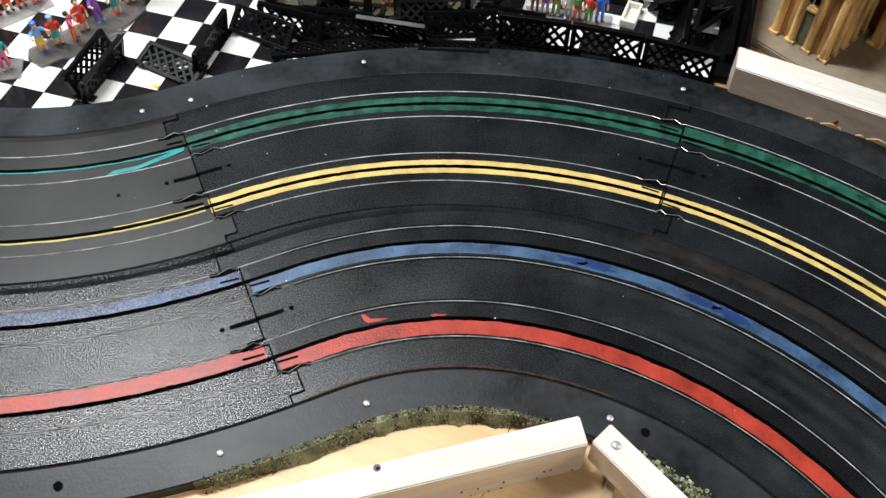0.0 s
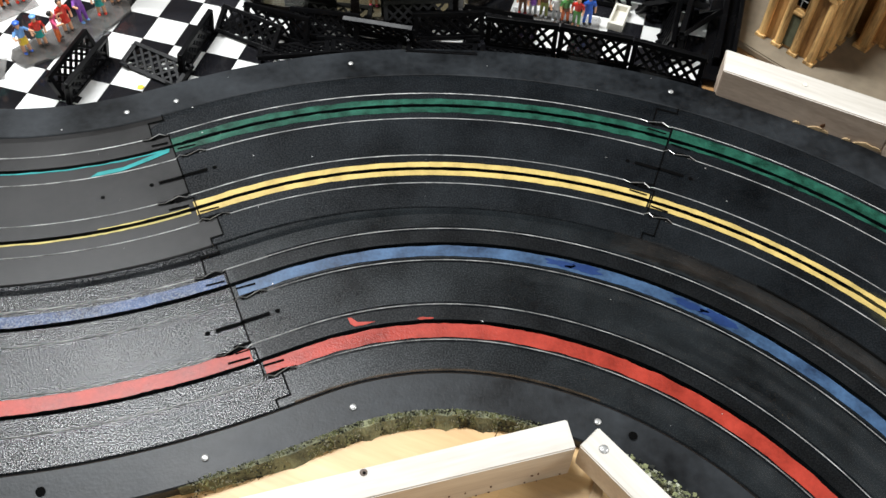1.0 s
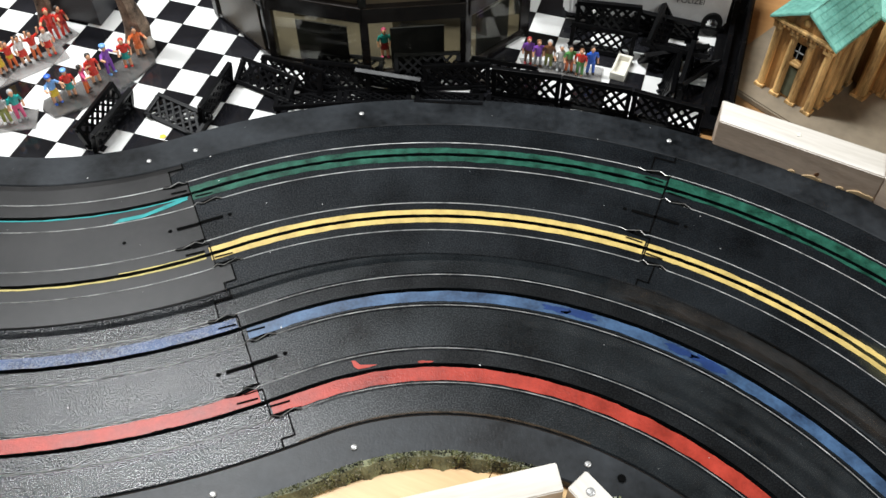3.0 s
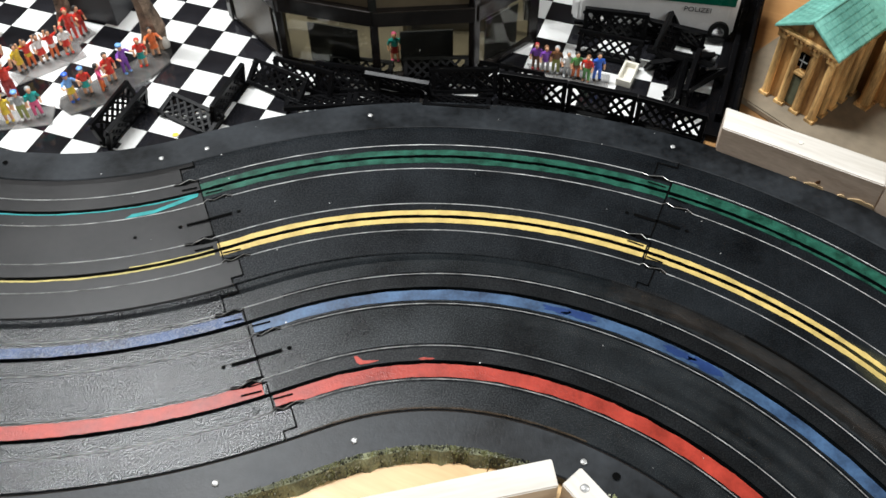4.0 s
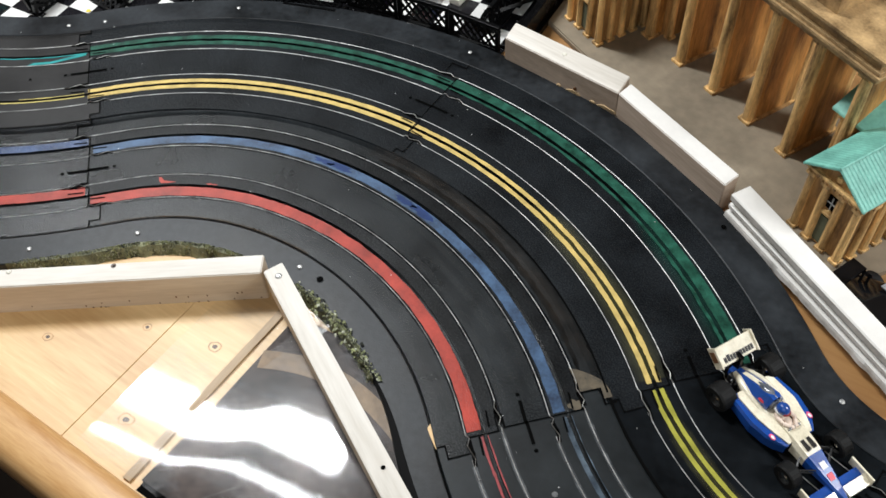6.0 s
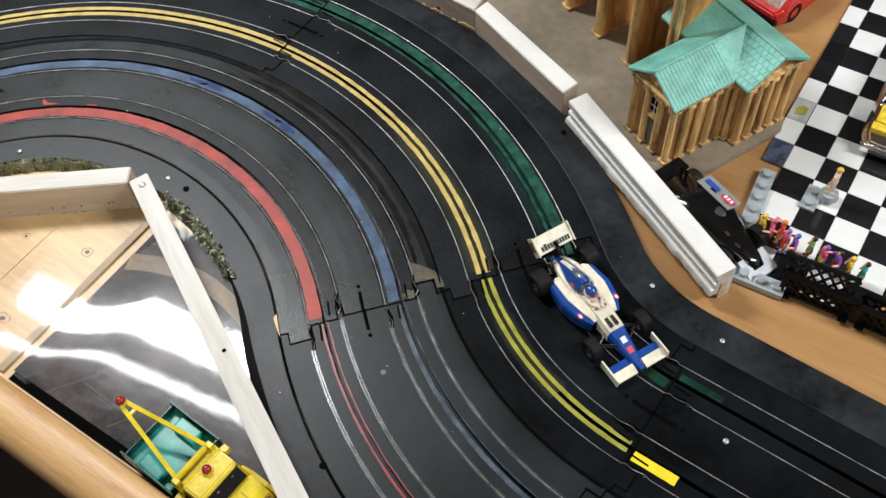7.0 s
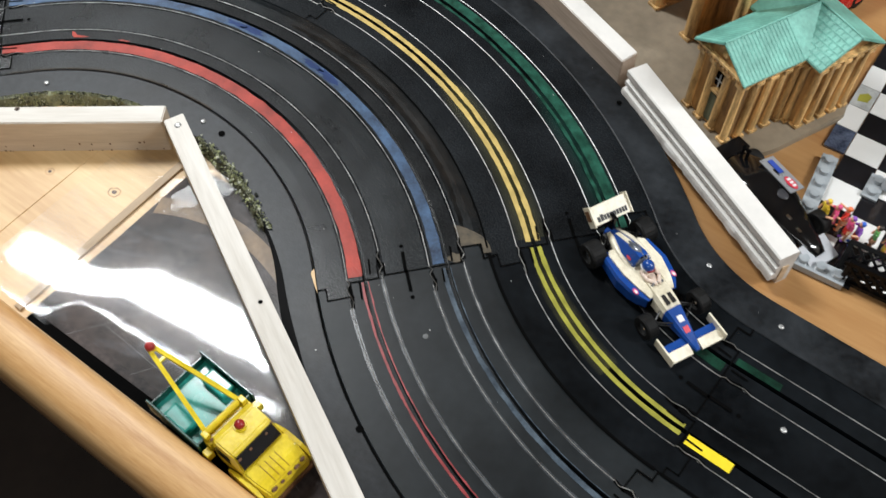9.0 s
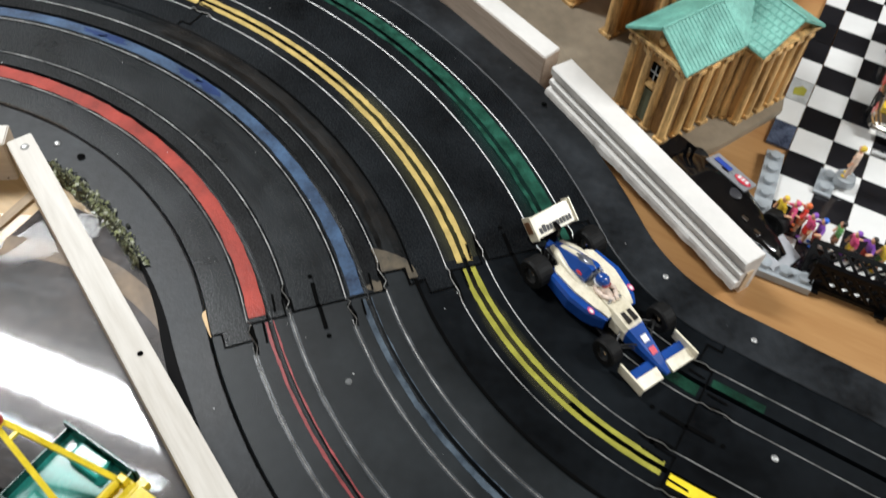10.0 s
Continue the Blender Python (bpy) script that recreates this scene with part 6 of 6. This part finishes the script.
def figurine(x, y, turn, h, top, bottom, head="hair", legs="skin", arms=0, z=T + 0.0055, cap=None, skirt=True, group="toy spectators"):
    """A plain small painted figure as one mesh."""
    bm = bmesh.new()
    k = 0.90 * h / 0.040
    for s in (-1, 1):
        cyl(bm, (0.001 * s * k, 0.0034 * s * k, 0.0012 * k), (0, 0.0026 * s * k, 0.019 * k), 0.0017 * k, 0.0026 * k, 7, 1)
        ball(bm, (0.0022 * k, 0.0034 * s * k, 0.0012 * k), 0.0020 * k, sx=1.6, sz=0.6, u=7, v=5, mi=3)
        sh = Vector((0, 0.0052 * s * k, 0.0305 * k))
        if arms == 2 or (arms == 1 and s > 0):
            el = sh + Vector((0.003 * k, 0.0045 * s * k, 0.004 * k))
            ha = el + Vector((0.001 * k, 0.001 * s * k, 0.0075 * k))
        elif arms == 3:
            el = sh + Vector((0.003 * k, 0.004 * s * k, -0.004 * k))
            ha = el + Vector((0.0075 * k, 0.001 * s * k, 0.002 * k))
        else:
            el = sh + Vector((0.0006 * k, 0.0022 * s * k, -0.0062 * k))
            ha = el + Vector((0.0024 * k, -0.0004 * s * k, -0.0062 * k))
        cyl(bm, sh, el, 0.0018 * k, 0.0015 * k, 7, 0)
        cyl(bm, el, ha, 0.0014 * k, 0.0012 * k, 7, 2)
        ball(bm, ha, 0.0015 * k, u=6, v=5, mi=2)
    n = 10
    ring = lambda z, rx, ry, dx=0: [((dx + rx * math.cos(i * math.tau / n)) * k, ry * math.sin(i * math.tau / n) * k, z * k) for i in range(n)]
    if skirt:
        loft(bm, [ring(0.0125, 0.0042, 0.0054), ring(0.0165, 0.0040, 0.0050), ring(0.0215, 0.0030, 0.0040)], 4)
    else:
        loft(bm, [ring(0.0165, 0.0032, 0.0046), ring(0.0195, 0.0034, 0.0046), ring(0.0215, 0.0030, 0.0042)], 4)
    loft(bm, [ring(0.0210, 0.0029, 0.0040), ring(0.0260, 0.0031, 0.0046), ring(0.0300, 0.0030, 0.0056), ring(0.0322, 0.0020, 0.0040)], 0)
    cyl(bm, (0, 0, 0.031 * k), (0, 0, 0.0345 * k), 0.0014 * k, n=7, mi=2)
    ball(bm, (0.0004 * k, 0, 0.0368 * k), 0.0033 * k, sx=0.95, sy=0.85, sz=1.1, u=10, v=8, mi=2)
    ball(bm, (-0.0006 * k, 0, 0.0378 * k), 0.0034 * k, sx=1.0, sy=0.98, sz=0.95, u=10, v=7, mi=3)
    if cap:
        ball(bm, (0, 0, 0.0398 * k), 0.0036 * k, sx=1.25, sy=1.1, sz=0.5, u=10, v=6, mi=5)
    me = bpy.data.meshes.new("figurine")
    bmesh.ops.recalc_face_normals(bm, faces=bm.faces)
    bm.to_mesh(me)
    bm.free()
    for q in (top, legs, "skin", head, bottom, cap or head):
        me.materials.append(M[q])
    ob = new("figurine", me)
    ob.matrix_basis = pose(x, y, z, 0, 0, turn)
    words = {"c_red": "red", "c_orange": "orange", "c_yellow": "yellow", "c_teal": "teal", "c_blue": "blue", "c_sky": "light blue", "c_purple": "purple", "c_pink": "pink", "c_olive": "olive", "c_green": "green", "c_white": "white", "c_brown": "brown", "c_darkred": "dark red", "c_grey": "grey", "ivory": "ivory", "pale_flesh": "pale flesh"}
    return tagged(ob, "small painted toy spectator, %s top and %s bottom" % (words[top], words[bottom]), "figurine", group)


def stand(corners, z0, z1, label="clear plastic strip that carries toy figures", material="clear_base"):
    bm = bmesh.new()
    prism(bm, corners, z0, z1)
    bmesh.ops.bevel(bm, geom=list(bm.edges), offset=0.0005, segments=1, affect="EDGES")
    s = part("figure_base", bm, material)
    return tagged(s, label, "figure base", "bases of the toy figures")


Z0 = T + 0.0032
stand([(-0.384, 0.758), (-0.381, 0.745), (-0.365, 0.735), (-0.342, 0.749), (-0.318, 0.770), (-0.298, 0.796), (-0.284, 0.822), (-0.290, 0.836), (-0.302, 0.843), (-0.342, 0.802)], Z0, Z0 + 0.0032, "smoky clear plastic strip that carries toy figures", "smoky_base")
stand([(-0.466, 0.700), (-0.380, 0.720), (-0.386, 0.748), (-0.470, 0.728)], Z0, Z0 + 0.0020)
stand([(-0.452, 0.792), (-0.436, 0.776), (-0.378, 0.826), (-0.394, 0.846)], Z0, Z0 + 0.0020)
stand([(-0.420, 0.852), (-0.396, 0.838), (-0.380, 0.866), (-0.404, 0.882)], Z0, Z0 + 0.0020)
stand([(0.098, 0.846), (0.104, 0.828), (0.182, 0.812), (0.186, 0.834)], Z0, Z0 + 0.0020)
for a in ((-0.368, 0.756, -40, 0.039, "c_sky", "c_yellow", "c_blue", "skin", 3, "c_blue"), (-0.356, 0.767, -60, 0.038, "c_red", "c_teal", "hair", "skin", 0, "c_sky"), (-0.342, 0.774, 20, 0.038, "c_pink", "c_pink", "hair", "c_orange", 3, None),
          (-0.337, 0.788, -50, 0.041, "c_red", "c_red", "hair", "skin", 0, None), (-0.326, 0.803, -30, 0.040, "c_purple", "c_purple", "c_sky", "c_purple", 3, "c_sky"), (-0.311, 0.815, -70, 0.039, "c_red", "c_teal", "c_red", "skin", 0, None),
          (-0.302, 0.832, -60, 0.040, "c_orange", "c_orange", "hair", "skin", 3, None),
          (-0.452, 0.715, -80, 0.039, "c_purple", "c_pink", "hair", "skin", 0, None), (-0.440, 0.718, -70, 0.039, "c_olive", "c_teal", "c_brown", "c_teal", 2, None), (-0.424, 0.722, -60, 0.038, "c_yellow", "c_yellow", "c_yellow", "skin", 0, None),
          (-0.409, 0.726, -70, 0.040, "c_grey", "c_olive", "c_white", "c_olive", 0, "c_sky"), (-0.397, 0.732, -50, 0.041, "c_teal", "c_pink", "c_grey", "c_pink", 0, None),
          (-0.438, 0.797, -30, 0.038, "c_yellow", "c_yellow", "hair", "skin", 1, None), (-0.430, 0.806, -40, 0.038, "c_red", "c_yellow", "hair", "c_orange", 2, None), (-0.420, 0.814, -40, 0.039, "c_white", "c_red", "hair", "skin", 1, None),
          (-0.410, 0.822, -40, 0.039, "c_red", "c_white", "hair", "c_orange", 2, None), (-0.398, 0.830, -50, 0.038, "c_white", "c_red", "c_red", "skin", 0, None), (-0.402, 0.856, -60, 0.042, "c_red", "c_red", "c_red", "c_red", 3, None),
          (-0.392, 0.862, -20, 0.041, "c_red", "c_darkred", "hair", "c_red", 0, None),
          (0.107, 0.838, -90, 0.036, "c_purple", "c_brown", "c_darkred", "c_brown", 0, None), (0.117, 0.834, -80, 0.036, "c_purple", "c_purple", "c_brown", "c_grey", 0, None), (0.128, 0.833, -100, 0.037, "c_brown", "c_olive", "c_grey", "c_olive", 0, None),
          (0.140, 0.828, -90, 0.035, "c_white", "c_white", "c_grey", "c_grey", 0, None), (0.149, 0.826, -80, 0.036, "c_green", "c_brown", "hair", "c_orange", 0, None), (0.160, 0.822, -110, 0.036, "c_red", "c_green", "c_brown", "c_green", 0, None),
          (0.171, 0.824, -80, 0.038, "c_blue", "c_blue", "hair", "c_blue", 0, None)):
    x, y, turn, h, top, bot, hair, legs, arms, cap = a
    figurine(x, y, turn, h, top, bot, hair, legs, arms, cap=cap, skirt=legs == "skin")
for a in ((0.744, 0.432, 200, "c_yellow", "c_olive", "c_yellow", 0), (0.753, 0.428, 180, "c_pink", "c_pink", "c_pink", 3), (0.762, 0.428, 160, "c_red", "c_orange", "c_orange", 3), (0.766, 0.418, 200, "c_pink", "c_red", "c_purple", 0),
          (0.774, 0.414, 190, "c_purple", "c_red", "c_blue", 3), (0.789, 0.414, 170, "c_green", "c_brown", "hair", 0), (0.800, 0.406, 190, "c_pink", "c_yellow", "c_purple", 0), (0.812, 0.402, 200, "c_purple", "c_red", "hair", 3),
          (0.823, 0.398, 180, "c_yellow", "c_green", "c_yellow", 0), (0.835, 0.394, 170, "c_teal", "c_green", "hair", 0)):
    x, y, turn, top, bot, hair, arms = a
    figurine(x, y, turn, 0.036, top, bot, hair, "skin", arms, z=T + 0.0034)
sfig = figurine(0.808, 0.489, 150, 0.040, "pale_flesh", "pale_flesh", "c_yellow", "pale_flesh", 0, z=T + 0.0142, skirt=False)
sfig["label"] = "pale flesh-coloured toy figure on a round grey base"
rb = thing("round_base", "round grey plastic base under a toy figure", "figure base", pose(0.808, 0.489, T + 0.0078))
part("disc", cyl(bmesh.new(), (0, 0, 0), (0, 0, 0.0060), 0.0100, 0.0085, 22), "grey_brick", rb)

# ---- stud bricks ----


def stud_plate(x, y, turn, nx, ny, label, z=T + 0.0005, p=0.0158, h=0.0072):
    b = thing("stud_plate", label, "toy brick", pose(x, y, z, 0, 0, turn), group="grey stud plates")
    part("plate", box(bmesh.new(), 0, nx * p, 0, ny * p, 0, h, bevel=0.0006), "grey_brick", b)
    for i in range(nx):
        for j in range(ny):
            bm = bmesh.new()
            cyl(bm, ((i + 0.5) * p, (j + 0.5) * p, h), ((i + 0.5) * p, (j + 0.5) * p, h + 0.0042), 0.0048, n=18)
            cyl(bm, ((i + 0.5) * p, (j + 0.5) * p, h + 0.0042), ((i + 0.5) * p, (j + 0.5) * p, h + 0.0044), 0.0040, n=18)
            part("stud", bm, "grey_brick", b)
    return b


stud_plate(0.739, 0.434, 75.5, 5, 1, "translucent grey stud plate beside the tiled floor")
stud_plate(0.722, 0.376, -17, 3, 1, "translucent grey stud plate beside the black fence")
stud_plate(0.795, 0.468, 70, 2, 1, "small clear stud plate under a toy figure", z=T + 0.0032, h=0.0030)

# ---- kiosk ----
KP = [(-0.233, 0.905), (-0.157, 0.831), (-0.058, 0.812), (0.042, 0.826), (0.102, 0.885), (0.095, 1.02), (-0.213, 1.03)]
kiosk = thing("kiosk", "dark model kiosk with large windows and black frames", "model building")
part("floor_plate", prism(bmesh.new(), KP, Z0, Z0 + 0.0016), "kiosk_floor", kiosk)
ZB, ZT = 0.060, 0.078
for (x0, y0), (x1, y1) in zip(KP, KP[1:] + KP[:1]):
    d = Vector((x1 - x0, y1 - y0, 0))
    m = pose(x0, y0, 0) @ Matrix.Rotation(math.atan2(d.y, d.x), 4, "Z")
    ln = d.length
    side = part("wall_frame", box(bmesh.new(), 0.003, ln - 0.003, -0.003, 0.003, Z0 + 0.0016, Z0 + 0.0070, m, bevel=0.0005), "kiosk_frame", kiosk)
    part("post", box(bmesh.new(), -0.0042, 0.0042, -0.0042, 0.0042, Z0 + 0.0016, 0.17, m, bevel=0.0008), "kiosk_frame", side)
    part("beam", box(bmesh.new(), 0.0, ln, -0.0062, 0.004, ZB, ZT, m, bevel=0.001), "kiosk_frame", side)
    p = part("pane", box(bmesh.new(), 0.004, ln - 0.004, -0.0006, 0.0006, Z0 + 0.007, ZB, m), "pane_glass", side)
    p.visible_shadow = False
    part("dark_panel", box(bmesh.new(), ln * 0.25, ln * 0.79, 0.006, 0.0075, Z0 + 0.002, 0.043, m), "kiosk_panel", side, "dark panel behind the glass")
    front = y0 < 0.84 and y1 < 0.84
    up = part("upper_panel", box(bmesh.new(), 0.004, ln - 0.004, 0.001, 0.003, ZT, 0.165, m), "kiosk_floor" if front else "pane_glass", side)
    up.visible_shadow = front
    if (x0, y0) == KP[0]:
        part("side_panel", box(bmesh.new(), ln * 0.10, ln * 0.84, -0.0022, -0.0012, Z0 + 0.007, ZB, m), "kiosk_side", side, "grey-brown side panel")
for x0, x1, y0, y1, z1 in ((-0.150, -0.040, 0.905, 0.912, 0.060), (-0.030, 0.075, 0.895, 0.902, 0.050), (-0.036, -0.031, 0.860, 0.910, 0.055)):
    part("inner_wall", box(bmesh.new(), x0, x1, y0, y1, Z0 + 0.0018, z1, bevel=0.0008), "kiosk_floor", kiosk, "beige inner wall")
rf = part("roof", prism(bmesh.new(), KP, 0.170, 0.172), "pane_glass", kiosk, "clear flat roof")
rf.visible_shadow = False
figurine(-0.043, 0.842, -80, 0.040, "c_teal", "c_darkred", "c_pink", "skin", 0, z=Z0 + 0.0016)
figurine(-0.028, 0.846, -60, 0.036, "c_yellow", "c_brown", "hair", "c_brown", 3, z=Z0 + 0.0016)

# ---- police van, tray, trough ----
van = thing("police_van", "white and green toy police van on the tiles", "toy van", pose(0.2515, 0.931, T + 0.0034, 0, 0, -6) @ Matrix.Diagonal((1.07, 1.45, 1.45, 1)))
bm = bmesh.new()
hull(bm, [(-0.098, 0.0200, 0.0180, 0.008, 0.030), (-0.090, 0.0225, 0.0190, 0.007, 0.036), (-0.070, 0.0230, 0.0195, 0.007, 0.052), (0.056, 0.0230, 0.0195, 0.007, 0.054), (0.064, 0.0220, 0.0190, 0.008, 0.050)])
bmesh.ops.bevel(bm, geom=list(bm.edges), offset=0.002, segments=2, affect="EDGES")
part("body", bm, "van_white", van)
bm = bmesh.new()
box(bm, -0.088, 0.060, -0.0236, -0.0226, 0.0345, 0.0440, bevel=0.0003)
part("green_band", bm, "van_green", van, "dark green side band")
cu = bpy.data.curves.new("lettering", "FONT")
cu.body, cu.size, cu.extrude = "POLIZEI", 0.0058, 0.0001
cu.align_x, cu.align_y = "CENTER", "CENTER"
txt = new("lettering_source", cu)
me = bpy.data.meshes.new_from_object(txt.evaluated_get(bpy.context.evaluated_depsgraph_get()))
bpy.data.objects.remove(txt)
me.materials.append(M["ink_black"])
txt = new("lettering", me)
txt.parent = van
txt.matrix_basis = pose(0.025, -0.0234, 0.0290, 90, 0, 0) @ Matrix.Scale(1.35, 4, (1, 0, 0))
for i in range(3):
    bm = bmesh.new()
    box(bm, -0.030 + 0.028 * i, -0.006 + 0.028 * i, -0.0226, -0.0212, 0.0448, 0.0510)
    part("window", bm, "window_black", van)
for x in (-0.066, 0.050):
    for side in (-1, 1):
        wheel(van, x, side * 0.0205, 0.0105, 0.0075)
bm = bmesh.new()
box(bm, -0.094, 0.064, -0.0245, -0.0215, 0.0055, 0.0085, bevel=0.0006)
part("sill", bm, "black_plastic", van)

tray = thing("tray_edge", "glossy black plastic edging beside the fences", "edging")
tm = pose(0.290, 0.742, T + 0.0005) @ Matrix.Rotation(radians(74.8), 4, "Z")
part("base_strip", box(bmesh.new(), 0, 0.42, -0.012, 0.020, 0, 0.009, tm, bevel=0.001), "black_plastic", tray)
part("upstand", box(bmesh.new(), 0, 0.42, -0.008, -0.004, 0.009, 0.036, tm, bevel=0.0008), "black_plastic", tray)
part("ledge", box(bmesh.new(), 0.02, 0.40, 0.004, 0.010, 0.009, 0.020, tm, bevel=0.0008), "black_plastic", tray)
trough = thing("trough", "small ivory plastic trough standing on the tiles", "toy trough", pose(0.2035, 0.832, Z0, 0, 0, -20) @ Matrix.Scale(0.78, 4))
part("bottom", box(bmesh.new(), -0.010, 0.010, -0.021, 0.021, 0.0, 0.003, bevel=0.0005), "ivory", trough)
for a in ((-0.010, -0.0070, -0.021, 0.021), (0.0070, 0.010, -0.021, 0.021), (-0.0070, 0.0070, -0.021, -0.0165), (-0.0070, 0.0070, 0.0165, 0.021)):
    part("side", box(bmesh.new(), *a, 0.003, 0.011, bevel=0.0008), "ivory", trough)

# ---- tree trunks, grey block, tall figures at the back ----


def trunk(x, y, h, r, label):
    t = thing("tree_trunk", label, "model tree", pose(x, y, Z0), group="model tree trunks")
    bm = bmesh.new()
    n, rings = 14, []
    for j in range(18):
        z = h * j / 17
        rr = r * (1.35 - 0.55 * min(1, j / 5)) if j < 5 else r * (0.8 + 0.05 * math.sin(j))
        cx = 0.006 * noise.noise((z * 20, x, 0))
        rings.append([(cx + rr * (1 + 0.35 * noise.noise((math.cos(a) * 2, math.sin(a) * 2, z * 40 + x))) * math.cos(a), rr * (1 + 0.35 * noise.noise((math.cos(a) * 2 + 5, math.sin(a) * 2, z * 40))) * math.sin(a), z)
                      for a in (i * math.tau / n for i in range(n))])
    loft(bm, rings)
    part("bark", bm, "bark", t)
    bm = bmesh.new()
    ball(bm, (0.010, -0.002, 0.004), 0.008, sx=0.9, sy=0.7, sz=1.4)
    part("plaster_foot", bm, "stone_white", t, "pale plaster foot")


trunk(-0.309, 0.852, 0.20, 0.0108, "brown bark model tree trunk with pale foot")
trunk(-0.420, 0.885, 0.20, 0.0065, "thin dark model tree trunk among figures")
gb = thing("grey_block", "dark grey plastic block on the checkered tiles", "block", pose(-0.385, 0.905, Z0, 0, 0, -14))
part("body", box(bmesh.new(), -0.030, 0.030, -0.018, 0.018, 0, 0.075, bevel=0.001), "dark_grey", gb)
part("lid", box(bmesh.new(), -0.031, 0.031, -0.019, 0.019, 0.0752, 0.079, bevel=0.001), "dark_grey", gb)
for x, y, turn, h, top in ((-0.447, 0.766, -40, 0.058, "c_darkred"), (-0.434, 0.758, -70, 0.054, "c_red"), (-0.494, 0.857, -30, 0.060, "c_darkred")):
    f = figurine(x, y, turn, h, top, "c_darkred", "c_white", "c_darkred", 1, z=Z0, skirt=False)
    f["label"] = "tall dark red toy figure standing on the tiles"

# ---- vehicles at the far right ----


def road_car(name, label, m, length, width, height, body, trim, stripes):
    c = thing(name, label, "toy car", m)
    bm = bmesh.new()
    l, w2 = length / 2, width / 2
    hull(bm, [(-l, w2 * 0.80, w2 * 0.7, 0.006, height * 0.50), (-l * 0.86, w2, w2 * 0.9, 0.005, height * 0.62), (-l * 0.55, w2, w2 * 0.72, 0.005, height * 0.95), (l * 0.05, w2, w2 * 0.72, 0.005, height), (l * 0.42, w2, w2 * 0.9, 0.005, height * 0.62), (l * 0.88, w2, w2 * 0.88, 0.005, height * 0.52), (l, w2 * 0.85, w2 * 0.75, 0.006, height * 0.38)])
    bmesh.ops.bevel(bm, geom=list(bm.edges), offset=0.002, segments=2, affect="EDGES")
    bd = part("body", bm, body, c)
    bm = bmesh.new()
    loft(bm, [[(l * 0.10, -w2 * 0.64, height * 0.99), (l * 0.10, w2 * 0.64, height * 0.99), (l * 0.40, w2 * 0.80, height * 0.66), (l * 0.40, -w2 * 0.80, height * 0.66)], [(l * 0.11, -w2 * 0.64, height * 1.02), (l * 0.11, w2 * 0.64, height * 1.02), (l * 0.42, w2 * 0.80, height * 0.69), (l * 0.42, -w2 * 0.80, height * 0.69)]])
    part("windscreen", bm, "window_black", bd)
    for x0, x1, y0, y1, col in stripes:
        bm = bmesh.new()
        box(bm, l * x0, l * x1, w2 * y0, w2 * y1, height * 0.50, height * (1.03 if x1 < 0.12 else 0.64), bevel=0.0008)
        part("stripe", bm, col, bd)
    for e in (-1, 1):
        bm = bmesh.new()
        box(bm, e * l - 0.004, e * l + 0.004, -w2 * 0.9, w2 * 0.9, 0.006, 0.014, bevel=0.0018)
        part("bumper", bm, trim, c)
        for s in (-1, 1):
            wheel(c, e * l * 0.62, s * (w2 - 0.004), 0.0125, 0.009, trim)
    return c


road_car("silver_car", "chrome toy stock car with yellow and orange stripes", pose(0.895, 0.625, T + 0.0034, 0, 0, -108), 0.165, 0.074, 0.046, "chrome", "chrome",
         [(0.78, 0.90, -0.85, 0.85, "c_yellow"), (-0.5, 0.08, -0.45, -0.10, "c_orange"), (-0.5, 0.08, 0.10, 0.45, "c_red"), (0.45, 0.76, -0.8, -0.45, "c_yellow"), (0.45, 0.76, 0.2, 0.5, "c_orange")])
road_car("red_car", "red toy car with white panel behind the gate model", pose(0.775, 0.800, T + 0.0005, 0, 0, 52), 0.15, 0.06, 0.042, "car_red", "black_plastic", [(-0.90, -0.60, -0.7, 0.7, "c_white")])
bm = bmesh.new()
prism(bm, [(-0.0033, -0.0018), (0.0011, -0.0027), (0.0033, 0.0), (0.0011, 0.0027), (-0.0028, 0.0023)], T + 0.0032, T + 0.0040, pose(-0.251, 0.715, 0, 0, 0, 10))
tagged(part("yellow_scrap", bm, "c_yellow"), "small yellow scrap lying on a tile", "scrap")
